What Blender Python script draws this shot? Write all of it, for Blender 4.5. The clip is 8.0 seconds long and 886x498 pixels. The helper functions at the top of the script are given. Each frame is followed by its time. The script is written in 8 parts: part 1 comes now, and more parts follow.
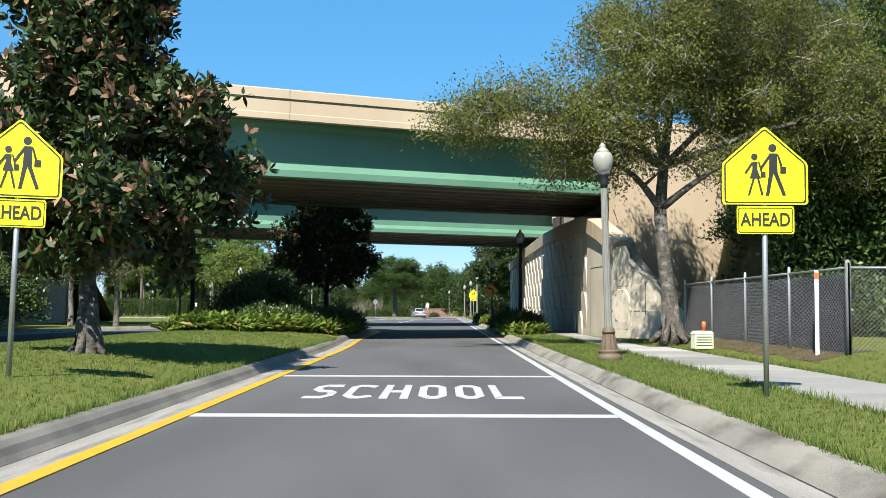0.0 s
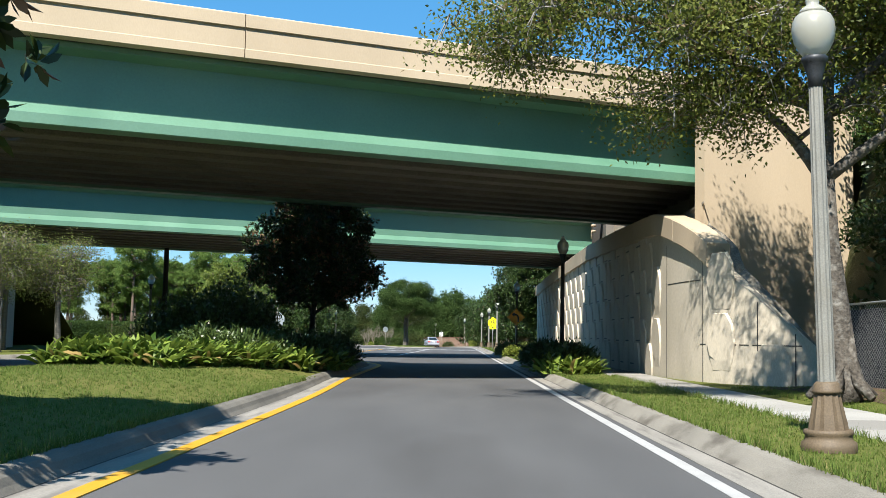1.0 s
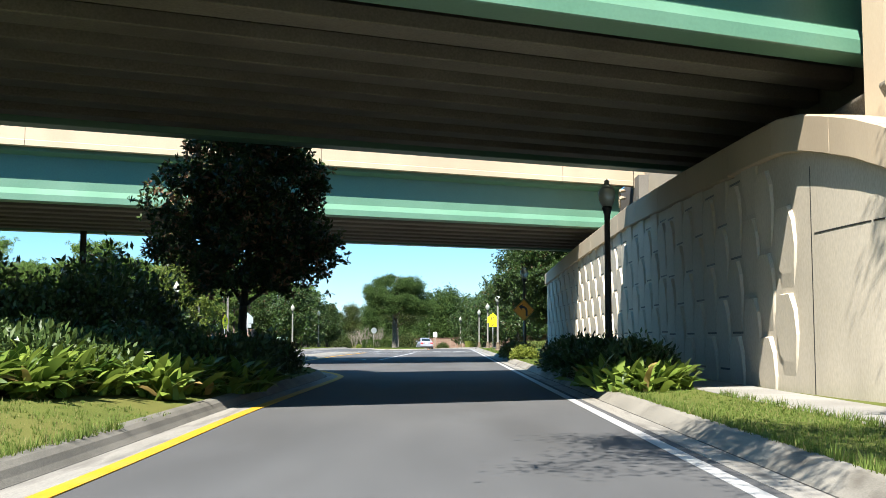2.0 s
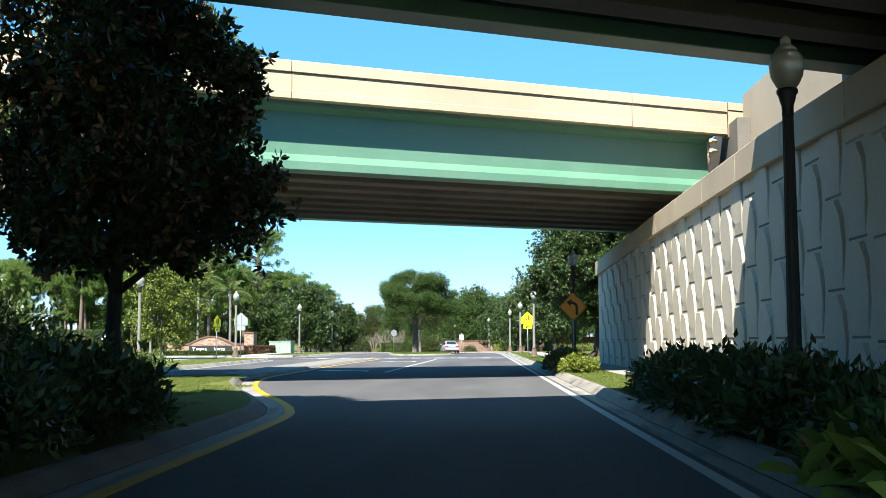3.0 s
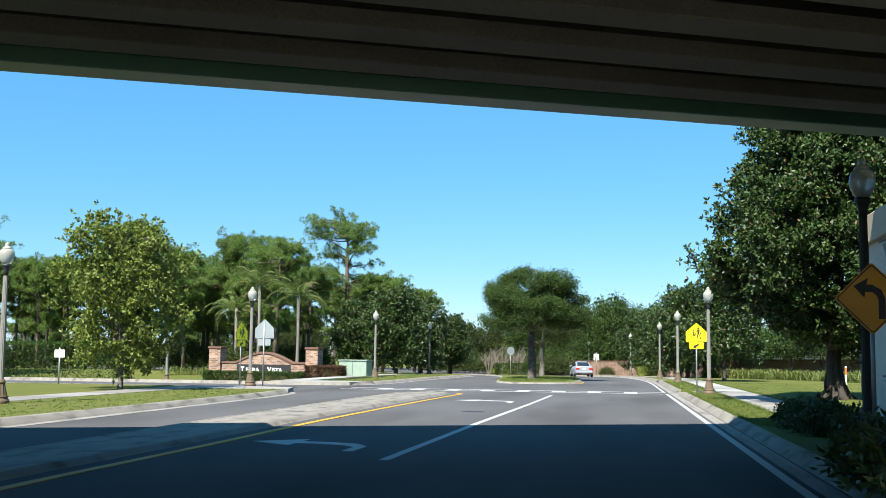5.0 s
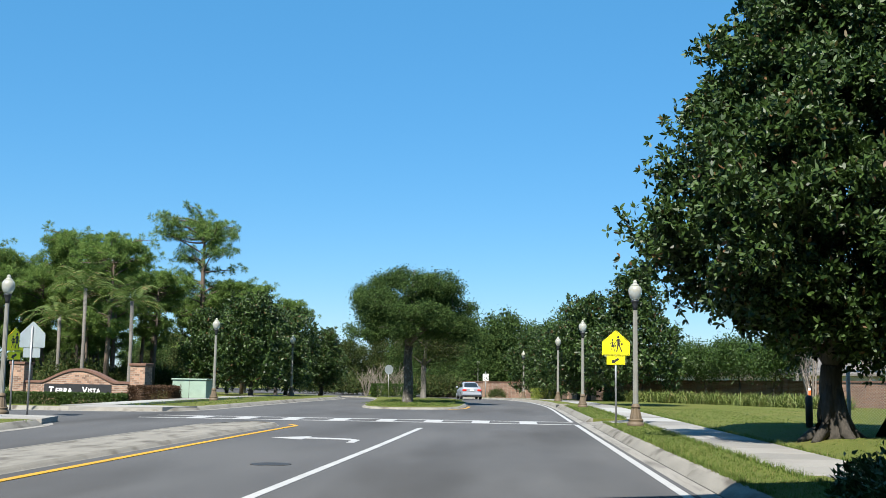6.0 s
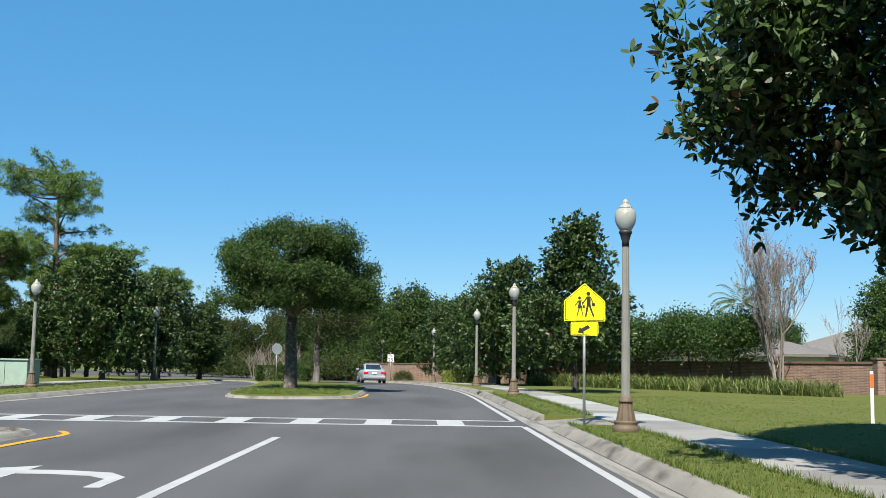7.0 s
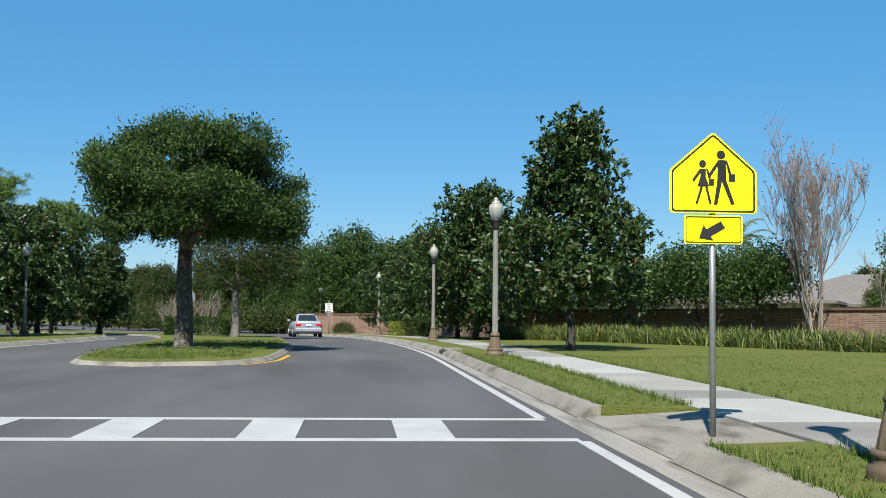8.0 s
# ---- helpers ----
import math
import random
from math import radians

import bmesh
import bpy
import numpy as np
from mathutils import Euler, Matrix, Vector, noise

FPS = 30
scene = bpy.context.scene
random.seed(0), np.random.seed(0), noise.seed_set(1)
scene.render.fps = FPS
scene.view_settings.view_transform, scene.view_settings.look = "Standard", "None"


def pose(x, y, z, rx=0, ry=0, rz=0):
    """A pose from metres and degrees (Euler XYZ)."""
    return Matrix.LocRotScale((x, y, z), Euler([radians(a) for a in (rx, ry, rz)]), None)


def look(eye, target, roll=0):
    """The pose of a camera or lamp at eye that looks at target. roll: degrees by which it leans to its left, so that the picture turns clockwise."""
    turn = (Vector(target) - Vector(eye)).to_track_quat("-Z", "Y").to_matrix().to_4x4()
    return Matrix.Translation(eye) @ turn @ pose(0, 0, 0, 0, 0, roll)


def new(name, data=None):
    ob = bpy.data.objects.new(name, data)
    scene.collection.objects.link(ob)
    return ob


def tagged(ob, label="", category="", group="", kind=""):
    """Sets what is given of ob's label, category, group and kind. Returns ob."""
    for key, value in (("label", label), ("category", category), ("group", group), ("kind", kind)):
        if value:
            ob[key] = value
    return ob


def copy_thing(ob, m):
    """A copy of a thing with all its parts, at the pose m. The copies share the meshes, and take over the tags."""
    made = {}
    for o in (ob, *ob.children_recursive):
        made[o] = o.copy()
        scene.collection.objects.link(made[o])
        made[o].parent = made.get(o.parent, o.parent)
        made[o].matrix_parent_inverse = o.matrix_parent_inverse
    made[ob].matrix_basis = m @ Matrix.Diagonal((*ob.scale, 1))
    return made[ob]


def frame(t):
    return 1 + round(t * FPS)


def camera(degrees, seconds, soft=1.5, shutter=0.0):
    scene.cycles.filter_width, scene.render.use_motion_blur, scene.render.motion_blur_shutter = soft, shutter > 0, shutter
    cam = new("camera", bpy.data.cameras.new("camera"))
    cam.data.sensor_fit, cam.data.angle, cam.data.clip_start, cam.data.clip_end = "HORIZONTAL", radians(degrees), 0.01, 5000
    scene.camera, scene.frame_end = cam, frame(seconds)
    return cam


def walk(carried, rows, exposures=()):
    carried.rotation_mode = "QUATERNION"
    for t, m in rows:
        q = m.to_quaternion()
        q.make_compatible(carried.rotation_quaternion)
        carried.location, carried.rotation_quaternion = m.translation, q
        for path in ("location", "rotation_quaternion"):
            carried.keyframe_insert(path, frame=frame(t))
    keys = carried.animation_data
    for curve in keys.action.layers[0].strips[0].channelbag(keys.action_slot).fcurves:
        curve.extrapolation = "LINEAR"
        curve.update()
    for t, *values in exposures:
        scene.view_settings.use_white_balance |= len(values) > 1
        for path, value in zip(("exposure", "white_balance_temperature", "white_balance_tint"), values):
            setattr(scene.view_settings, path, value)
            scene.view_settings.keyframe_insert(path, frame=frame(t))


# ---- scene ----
cam = camera(44.5, 8.0, 0.8)
PATH = [
    (0, (0.088, 2.64, 1.091), (0.09, 4.637, 1.201), 0.2),
    (0.5, (0.041, 8.177, 1.093), (-0.01, 10.173, 1.218), 0.8),
    (1, (-0.055, 13.422, 1.071), (-0.081, 15.415, 1.234), 1.1),
    (1.2, (0.134, 15.765, 0.965), (0.094, 17.757, 1.143), 0.2),
    (2.3, (-0.028, 29.231, 1.003), (-0.04, 31.225, 1.166), 0.0),
    (2.5, (0.035, 31.657, 1.134), (0.001, 33.649, 1.32), 0.6),
    (3, (0.015, 37.523, 1.123), (-0.05, 39.515, 1.292), -0.2),
    (3.5, (0.081, 43.485, 1.095), (-0.031, 45.473, 1.283), 0.0),
    (4, (0.146, 48.976, 1.186), (-0.091, 50.952, 1.388), 0.3),
    (4.2, (0.125, 51.324, 1.215), (-0.159, 53.295, 1.394), 0.6),
    (5.3, (-0.205, 65.045, 1.507), (-0.521, 67.009, 1.713), 0.7),
    (5.5, (-0.239, 67.414, 1.415), (-0.532, 69.381, 1.627), 0.8),
    (6, (-0.235, 73.28, 1.369), (-0.354, 75.263, 1.607), 0.9),
    (6.5, (-0.344, 79.169, 1.308), (-0.341, 81.158, 1.52), 0.6),
    (7, (-0.345, 85.248, 1.294), (-0.293, 87.236, 1.502), 0.9),
    (7.5, (-0.268, 91.36, 1.25), (-0.135, 93.35, 1.403), 1.1),
    (8, (-0.211, 97.367, 1.195), (-0.053, 99.357, 1.315), 0.6),
]
walk(cam, [(t, look(eye, target, roll)) for t, eye, target, roll in PATH],
     [(0.0, 1.34), (0.5, 1.36), (1.2, 1.32), (2.3, 1.86), (3.5, 1.84), (4.2, 1.68), (5.3, 1.42), (6.0, 1.23), (7.0, 1.09), (8.0, 0.97)])

# ---- world, sun ----
SUN_X, SUN_Y = 0.22, 0.80          # ground offset of a shadow for each metre of height
sun_dir = Vector((SUN_X, SUN_Y, -1.0)).normalized()
sun_elev = math.asin(-sun_dir.z)
sun_az = math.atan2(-sun_dir.x, -sun_dir.y)
world = bpy.data.worlds.new("world")
scene.world = world
world.use_nodes = True
wn = world.node_tree
sky = wn.nodes.new("ShaderNodeTexSky")
sky.sky_type = 'NISHITA'
sky.sun_disc = False
sky.sun_elevation = sun_elev
sky.sun_rotation = sun_az
sky.altitude = 30.0
sky.air_density = 1.0
sky.dust_density = 0.0
sky.ozone_density = 5.0
wn.nodes["Background"].inputs["Strength"].default_value = 0.062
sat = wn.nodes.new("ShaderNodeHueSaturation")
sat.inputs["Saturation"].default_value = 1.24
sat.inputs["Hue"].default_value = 0.498
even = wn.nodes.new("ShaderNodeMix")
even.data_type = 'RGBA'
even.inputs[0].default_value = 0.5
even.inputs[7].default_value = (0.85, 3.35, 6.3, 1)
wn.links.new(sky.outputs[0], sat.inputs["Color"])
wn.links.new(sat.outputs[0], even.inputs[6])
wn.links.new(even.outputs[2], wn.nodes["Background"].inputs["Color"])
sun_data = bpy.data.lights.new("sun", 'SUN')
sun_data.energy = 5.0
sun_data.angle = radians(0.53)
sun_data.color = (1.0, 0.95, 0.86)
sun = new("sun", sun_data)
sun.rotation_mode = 'QUATERNION'
sun.rotation_quaternion = sun_dir.to_track_quat('-Z', 'Y')
sun.location = (-20, -40, 60)

# ---- materials ----
def surface(name, c1, c2, scale=3.0, fine=60.0, rough=0.8, bump=0.2, metal=0.0, fine_mix=0.35, stain=None, stain_scale=0.5,
            stain_amount=0.4, spec=0.5, bump_dist=0.01, rough_var=0.1, stretch=(1, 1, 1), piece_var=0.0):
    """A node material with a broad mottling, a fine grain, optional stains and relief."""
    m = bpy.data.materials.new(name)
    m.use_nodes = True
    nt = m.node_tree
    b = nt.nodes["Principled BSDF"]
    tc = nt.nodes.new("ShaderNodeTexCoord")
    mp = nt.nodes.new("ShaderNodeMapping")
    mp.inputs["Scale"].default_value = stretch
    nt.links.new(tc.outputs["Object"], mp.inputs["Vector"])

    def noise_tex(sc, det):
        n = nt.nodes.new("ShaderNodeTexNoise")
        n.inputs["Scale"].default_value = sc
        n.inputs["Detail"].default_value = det
        nt.links.new(mp.outputs[0], n.inputs["Vector"])
        return n

    def blend(fac, a, bb):
        x = nt.nodes.new("ShaderNodeMix")
        x.data_type = 'RGBA'
        if isinstance(fac, float):
            x.inputs[0].default_value = fac
        else:
            nt.links.new(fac, x.inputs[0])
        for sock, v in ((x.inputs[6], a), (x.inputs[7], bb)):
            if isinstance(v, tuple):
                sock.default_value = v
            else:
                nt.links.new(v, sock)
        return x.outputs[2]

    def ramp(src, lo, hi):
        r = nt.nodes.new("ShaderNodeMapRange")
        r.inputs[1].default_value, r.inputs[2].default_value = lo, hi
        nt.links.new(src, r.inputs[0])
        return r.outputs[0]

    n1 = noise_tex(scale, 5.0)
    n2 = noise_tex(fine, 3.0)
    col = blend(ramp(n1.outputs[0], 0.3, 0.7), c1, c2)
    grain = blend(ramp(n2.outputs[0], 0.3, 0.7), tuple(v * 0.62 for v in c1[:3]) + (1,), tuple(min(1, v * 1.3) for v in c2[:3]) + (1,))
    col = blend(fine_mix, col, grain)
    if stain:
        n3 = noise_tex(stain_scale, 6.0)
        f = nt.nodes.new("ShaderNodeMath")
        f.operation = 'MULTIPLY'
        nt.links.new(ramp(n3.outputs[0], 0.5, 0.72), f.inputs[0])
        f.inputs[1].default_value = stain_amount
        col = blend(f.outputs[0], col, stain)
    if piece_var:
        oi = nt.nodes.new("ShaderNodeObjectInfo")
        pv = nt.nodes.new("ShaderNodeMapRange")
        pv.inputs[3].default_value, pv.inputs[4].default_value = 1.0 - piece_var, 1.0 + piece_var
        nt.links.new(oi.outputs["Random"], pv.inputs[0])
        hv = nt.nodes.new("ShaderNodeHueSaturation")
        nt.links.new(pv.outputs[0], hv.inputs["Value"])
        nt.links.new(col, hv.inputs["Color"])
        col = hv.outputs[0]
    nt.links.new(col, b.inputs["Base Color"])
    r = nt.nodes.new("ShaderNodeMapRange")
    r.inputs[3].default_value, r.inputs[4].default_value = max(0.0, rough - rough_var), min(1.0, rough + rough_var)
    nt.links.new(n1.outputs[0], r.inputs[0])
    nt.links.new(r.outputs[0], b.inputs["Roughness"])
    b.inputs["Metallic"].default_value = metal
    b.inputs["Specular IOR Level"].default_value = spec
    if bump:
        bp = nt.nodes.new("ShaderNodeBump")
        bp.inputs["Strength"].default_value = bump
        bp.inputs["Distance"].default_value = bump_dist
        nt.links.new(n2.outputs[0], bp.inputs["Height"])
        nt.links.new(bp.outputs[0], b.inputs["Normal"])
    return m


def foliage(name, dark, light, odd=None, odd_share=0.1, rough=0.6, spec=0.18, through_light=0.25):
    """Leaves: each leaf takes its own tone; some take an odd colour."""
    m = bpy.data.materials.new(name)
    m.use_nodes = True
    nt = m.node_tree
    b = nt.nodes["Principled BSDF"]
    g = nt.nodes.new("ShaderNodeNewGeometry")
    cr = nt.nodes.new("ShaderNodeValToRGB")
    cr.color_ramp.elements[0].color = dark
    cr.color_ramp.elements[1].color = light
    cr.color_ramp.elements[1].position = 1.0 - (odd_share if odd else 0.0)
    if odd:
        e = cr.color_ramp.elements.new(min(0.999, 1.0 - odd_share + 0.01))
        e.color = odd
    nt.links.new(g.outputs["Random Per Island"], cr.inputs[0])
    nt.links.new(cr.outputs[0], b.inputs["Base Color"])
    b.inputs["Roughness"].default_value = rough
    b.inputs["Specular IOR Level"].default_value = spec
    if through_light:
        tr = nt.nodes.new("ShaderNodeBsdfTranslucent")
        hs = nt.nodes.new("ShaderNodeHueSaturation")
        hs.inputs["Value"].default_value = 1.6
        nt.links.new(cr.outputs[0], hs.inputs["Color"])
        nt.links.new(hs.outputs[0], tr.inputs["Color"])
        mx = nt.nodes.new("ShaderNodeMixShader")
        mx.inputs[0].default_value = through_light
        nt.links.new(b.outputs[0], mx.inputs[1])
        nt.links.new(tr.outputs[0], mx.inputs[2])
        nt.links.new(mx.outputs[0], nt.nodes["Material Output"].inputs["Surface"])
    return m


def brickwork(name, c1, c2, mortar, scale=1.0):
    """Brick courses 0.2 x 0.067 m with raked mortar joints, mapped on the face's own plane."""
    m = bpy.data.materials.new(name)
    m.use_nodes = True
    nt = m.node_tree
    b = nt.nodes["Principled BSDF"]
    tc = nt.nodes.new("ShaderNodeTexCoord")
    sep = nt.nodes.new("ShaderNodeSeparateXYZ")
    nt.links.new(tc.outputs["Object"], sep.inputs[0])
    add = nt.nodes.new("ShaderNodeMath")
    nt.links.new(sep.outputs[0], add.inputs[0])
    nt.links.new(sep.outputs[1], add.inputs[1])
    com = nt.nodes.new("ShaderNodeCombineXYZ")
    nt.links.new(add.outputs[0], com.inputs[0])
    nt.links.new(sep.outputs[2], com.inputs[1])
    br = nt.nodes.new("ShaderNodeTexBrick")
    br.inputs["Color1"].default_value, br.inputs["Color2"].default_value, br.inputs["Mortar"].default_value = c1, c2, mortar
    br.inputs["Scale"].default_value = scale
    br.inputs["Brick Width"].default_value, br.inputs["Row Height"].default_value = 0.21, 0.075
    br.inputs["Mortar Size"].default_value = 0.008
    br.inputs["Bias"].default_value = -0.1
    nt.links.new(com.outputs[0], br.inputs["Vector"])
    no = nt.nodes.new("ShaderNodeTexNoise")
    no.inputs["Scale"].default_value = 1.2
    no.inputs["Detail"].default_value = 6
    nt.links.new(tc.outputs["Object"], no.inputs["Vector"])
    mr = nt.nodes.new("ShaderNodeMapRange")
    mr.inputs[3].default_value, mr.inputs[4].default_value = 0.65, 1.25
    nt.links.new(no.outputs[0], mr.inputs[0])
    hs = nt.nodes.new("ShaderNodeHueSaturation")
    nt.links.new(mr.outputs[0], hs.inputs["Value"])
    nt.links.new(br.outputs["Color"], hs.inputs["Color"])
    nt.links.new(hs.outputs[0], b.inputs["Base Color"])
    bp = nt.nodes.new("ShaderNodeBump")
    bp.inputs["Strength"].default_value, bp.inputs["Distance"].default_value = 0.6, 0.01
    inv = nt.nodes.new("ShaderNodeMath")
    inv.operation = 'SUBTRACT'
    inv.inputs[0].default_value = 1.0
    nt.links.new(br.outputs["Fac"], inv.inputs[1])
    nt.links.new(inv.outputs[0], bp.inputs["Height"])
    nt.links.new(bp.outputs[0], b.inputs["Normal"])
    b.inputs["Roughness"].default_value = 0.9
    return m


M_ASPHALT = surface("asphalt", (0.056, 0.057, 0.0595, 1), (0.099, 0.1, 0.1025, 1), scale=0.35, fine=140, rough=0.85, bump=0.35, fine_mix=0.45,
                    stain=(0.0468, 0.046, 0.0452, 1), stain_scale=0.22, stain_amount=0.75, bump_dist=0.006, spec=0.06, stretch=(1.6, 0.35, 1))
M_CONCRETE = surface("concrete", (0.234, 0.218, 0.191, 1), (0.312, 0.292, 0.261, 1), scale=1.2, fine=90, rough=0.9, bump=0.2,
                     stain=(0.156, 0.14, 0.117, 1), stain_scale=0.9, stain_amount=0.45)
M_KERBOLD = surface("dark_weathered_kerb", (0.082, 0.077, 0.066, 1), (0.165, 0.153, 0.130, 1), scale=1.2, fine=60, rough=0.95, bump=0.35, stain=(0.052, 0.048, 0.040, 1), stain_scale=1.1, stain_amount=0.6)
M_KERB = surface("kerb_concrete", (0.135, 0.126, 0.106, 1), (0.215, 0.201, 0.172, 1), scale=1.6, fine=80, rough=0.92, bump=0.3,
                 stain=(0.058, 0.049, 0.038, 1), stain_scale=1.9, stain_amount=0.95, stretch=(1.6, 0.6, 1))
M_GUTTER = surface("gutter_concrete", (0.155, 0.146, 0.128, 1), (0.245, 0.232, 0.208, 1), scale=2.2, fine=80, rough=0.92, bump=0.25,
                   stain=(0.075, 0.068, 0.060, 1), stain_scale=2.6, stain_amount=0.9, stretch=(2.2, 0.22, 1))
M_WALK = surface("sidewalk_concrete", (0.166, 0.159, 0.143, 1), (0.229, 0.222, 0.206, 1), scale=0.6, fine=70, rough=0.9, bump=0.15,
                 stain=(0.133, 0.122, 0.106, 1), stain_scale=0.5, stain_amount=0.5, piece_var=0.22)
M_WALK_NEW = surface("newer_white_concrete", (0.231, 0.229, 0.214, 1), (0.295, 0.292, 0.277, 1), scale=0.8, fine=70, rough=0.88, bump=0.12,
                     stain=(0.225, 0.218, 0.203, 1), stain_scale=0.7, stain_amount=0.4, piece_var=0.06)
M_GRASS = surface("grass_ground", (0.068, 0.086, 0.019, 1), (0.108, 0.122, 0.031, 1), scale=0.5, fine=45, rough=0.95, bump=0.9, fine_mix=0.55,
                  stain=(0.14, 0.121, 0.0406, 1), stain_scale=0.35, stain_amount=0.55, bump_dist=0.03, spec=0.1)
M_DIRT = surface("black_gutter_dirt", (0.014, 0.013, 0.011, 1), (0.03, 0.027, 0.022, 1), scale=6, fine=70, rough=0.95, bump=0.4)
M_MULCH = surface("mulch", (0.0546, 0.039, 0.0273, 1), (0.101, 0.0741, 0.0507, 1), scale=2, fine=50, rough=0.95, bump=0.8, bump_dist=0.03, spec=0.1)
M_WHITE = surface("white_road_paint", (0.287, 0.287, 0.283, 1), (0.359, 0.359, 0.355, 1), scale=2, fine=90, rough=0.7, bump=0.15, fine_mix=0.25,
                  stain=(0.215, 0.215, 0.212, 1), stain_scale=1.6, stain_amount=0.4)
M_YELLOW = surface("yellow_road_paint", (0.42, 0.212, 0.004, 1), (0.49, 0.252, 0.006, 1), scale=2, fine=90, rough=0.7, bump=0.15, fine_mix=0.25,
                   stain=(0.312, 0.203, 0.0468, 1), stain_scale=1.5, stain_amount=0.5)
M_TAN = surface("tan_painted_concrete", (0.37, 0.298, 0.208, 1), (0.425, 0.345, 0.245, 1), scale=0.5, fine=45, rough=0.85, bump=0.08, fine_mix=0.10,
                stain=(0.265, 0.203, 0.133, 1), stain_scale=0.35, stain_amount=0.35, stretch=(1, 1, 0.4))
M_CREAM = surface("cream_wall_concrete", (0.45, 0.4, 0.315, 1), (0.53, 0.472, 0.378, 1), scale=0.8, fine=40, rough=0.88, bump=0.18, fine_mix=0.25,
                  stain=(0.304, 0.269, 0.208, 1), stain_scale=0.6, stain_amount=0.4, stretch=(1, 1, 0.35), piece_var=0.06)
M_GREEN = surface("green_painted_girder", (0.062, 0.165, 0.106, 1), (0.086, 0.197, 0.135, 1), scale=0.6, fine=20, rough=0.52, spec=0.9, bump=0.06, fine_mix=0.15,
                  stain=(0.0507, 0.129, 0.0858, 1), stain_scale=0.5, stain_amount=0.4)
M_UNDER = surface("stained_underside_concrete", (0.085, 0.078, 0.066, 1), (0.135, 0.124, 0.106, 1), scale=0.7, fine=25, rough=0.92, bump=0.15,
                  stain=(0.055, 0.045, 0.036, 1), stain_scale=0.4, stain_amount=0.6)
M_SIGN_Y = surface("yellow_green_sign_face", (0.90, 0.83, 0.0, 1), (0.94, 0.87, 0.01, 1), scale=1.5, fine=300, rough=0.42, bump=0.02, fine_mix=0.08)
M_SIGN_O = surface("amber_sign_face", (0.80, 0.36, 0.015, 1), (0.86, 0.40, 0.02, 1), scale=1.5, fine=300, rough=0.42, bump=0.02, fine_mix=0.08)
M_SIGN_W = surface("white_sign_face", (0.78, 0.78, 0.76, 1), (0.84, 0.84, 0.82, 1), scale=1.5, fine=300, rough=0.45, bump=0.02, fine_mix=0.08)
M_BLACK = surface("black_sign_print", (0.012, 0.012, 0.012, 1), (0.02, 0.02, 0.02, 1), scale=3, fine=80, rough=0.5, bump=0.0)
M_GALV = surface("galvanised_steel", (0.312, 0.32, 0.32, 1), (0.406, 0.413, 0.413, 1), scale=6, fine=80, rough=0.5, bump=0.06, metal=0.75,
                 stain=(0.218, 0.211, 0.203, 1), stain_scale=3, stain_amount=0.4)
M_SIGN_BACK = surface("bare_aluminium", (0.341, 0.388, 0.406, 1), (0.397, 0.449, 0.469, 1), scale=2, fine=90, rough=0.45, bump=0.03, metal=0.6)
M_POST = surface("grey_lamp_post", (0.148, 0.148, 0.133, 1), (0.203, 0.203, 0.183, 1), scale=5, fine=70, rough=0.65, bump=0.12, metal=0.1,
                 stain=(0.133, 0.117, 0.0858, 1), stain_scale=2.5, stain_amount=0.5)
M_BASE = surface("bronze_weathered_lamp_base", (0.0741, 0.053, 0.0312, 1), (0.117, 0.0842, 0.0499, 1), scale=5, fine=60, rough=0.7, bump=0.15,
                 stain=(0.078, 0.0624, 0.039, 1), stain_scale=3, stain_amount=0.5)
M_DARKMETAL = surface("dark_lamp_collar", (0.0234, 0.0273, 0.0351, 1), (0.039, 0.0429, 0.0468, 1), scale=6, fine=70, rough=0.5, bump=0.05, metal=0.4)
M_DARKPOST = surface("dark_metal_and_post_shade", (0.0273, 0.0257, 0.0234, 1), (0.0468, 0.0429, 0.039, 1), scale=5, fine=70, rough=0.6, bump=0.1, metal=0.3)
M_BARK = surface("grey_bark", (0.0663, 0.0585, 0.0484, 1), (0.133, 0.121, 0.105, 1), scale=4, fine=24, rough=0.95, bump=0.9, bump_dist=0.03, fine_mix=0.5,
                 stain=(0.218, 0.218, 0.199, 1), stain_scale=2.2, stain_amount=0.4, stretch=(1, 1, 0.25))
M_DARKBARK = surface("dark_bark", (0.0205, 0.0175, 0.014, 1), (0.0497, 0.0433, 0.0351, 1), scale=4, fine=24, rough=0.95, bump=0.9, bump_dist=0.03,
                     fine_mix=0.5, stretch=(1, 1, 0.25))
M_PINEBARK = surface("pine_bark", (0.07, 0.05, 0.037, 1), (0.135, 0.102, 0.08, 1), scale=3, fine=18, rough=0.95, bump=0.9, bump_dist=0.03, stretch=(1, 1, 0.35))
M_PALMBARK = surface("palm_bark", (0.112, 0.103, 0.0902, 1), (0.155, 0.144, 0.129, 1), scale=3, fine=20, rough=0.95, bump=0.7, bump_dist=0.02, stretch=(0.3, 0.3, 2.5))
M_MAGBARK = surface("speckled_bark", (0.030, 0.025, 0.020, 1), (0.085, 0.074, 0.060, 1), scale=5, fine=18, rough=0.95, bump=0.9, bump_dist=0.03, fine_mix=0.6, stain=(0.30, 0.29, 0.26, 1), stain_scale=7.0)
M_GREYTWIG = surface("grey_twigs", (0.125, 0.118, 0.105, 1), (0.25, 0.24, 0.215, 1), scale=3, fine=30, rough=0.95, bump=0.2)
M_TWIG = surface("pale_twigs", (0.156, 0.129, 0.109, 1), (0.242, 0.207, 0.179, 1), scale=3, fine=30, rough=0.95, bump=0.3)
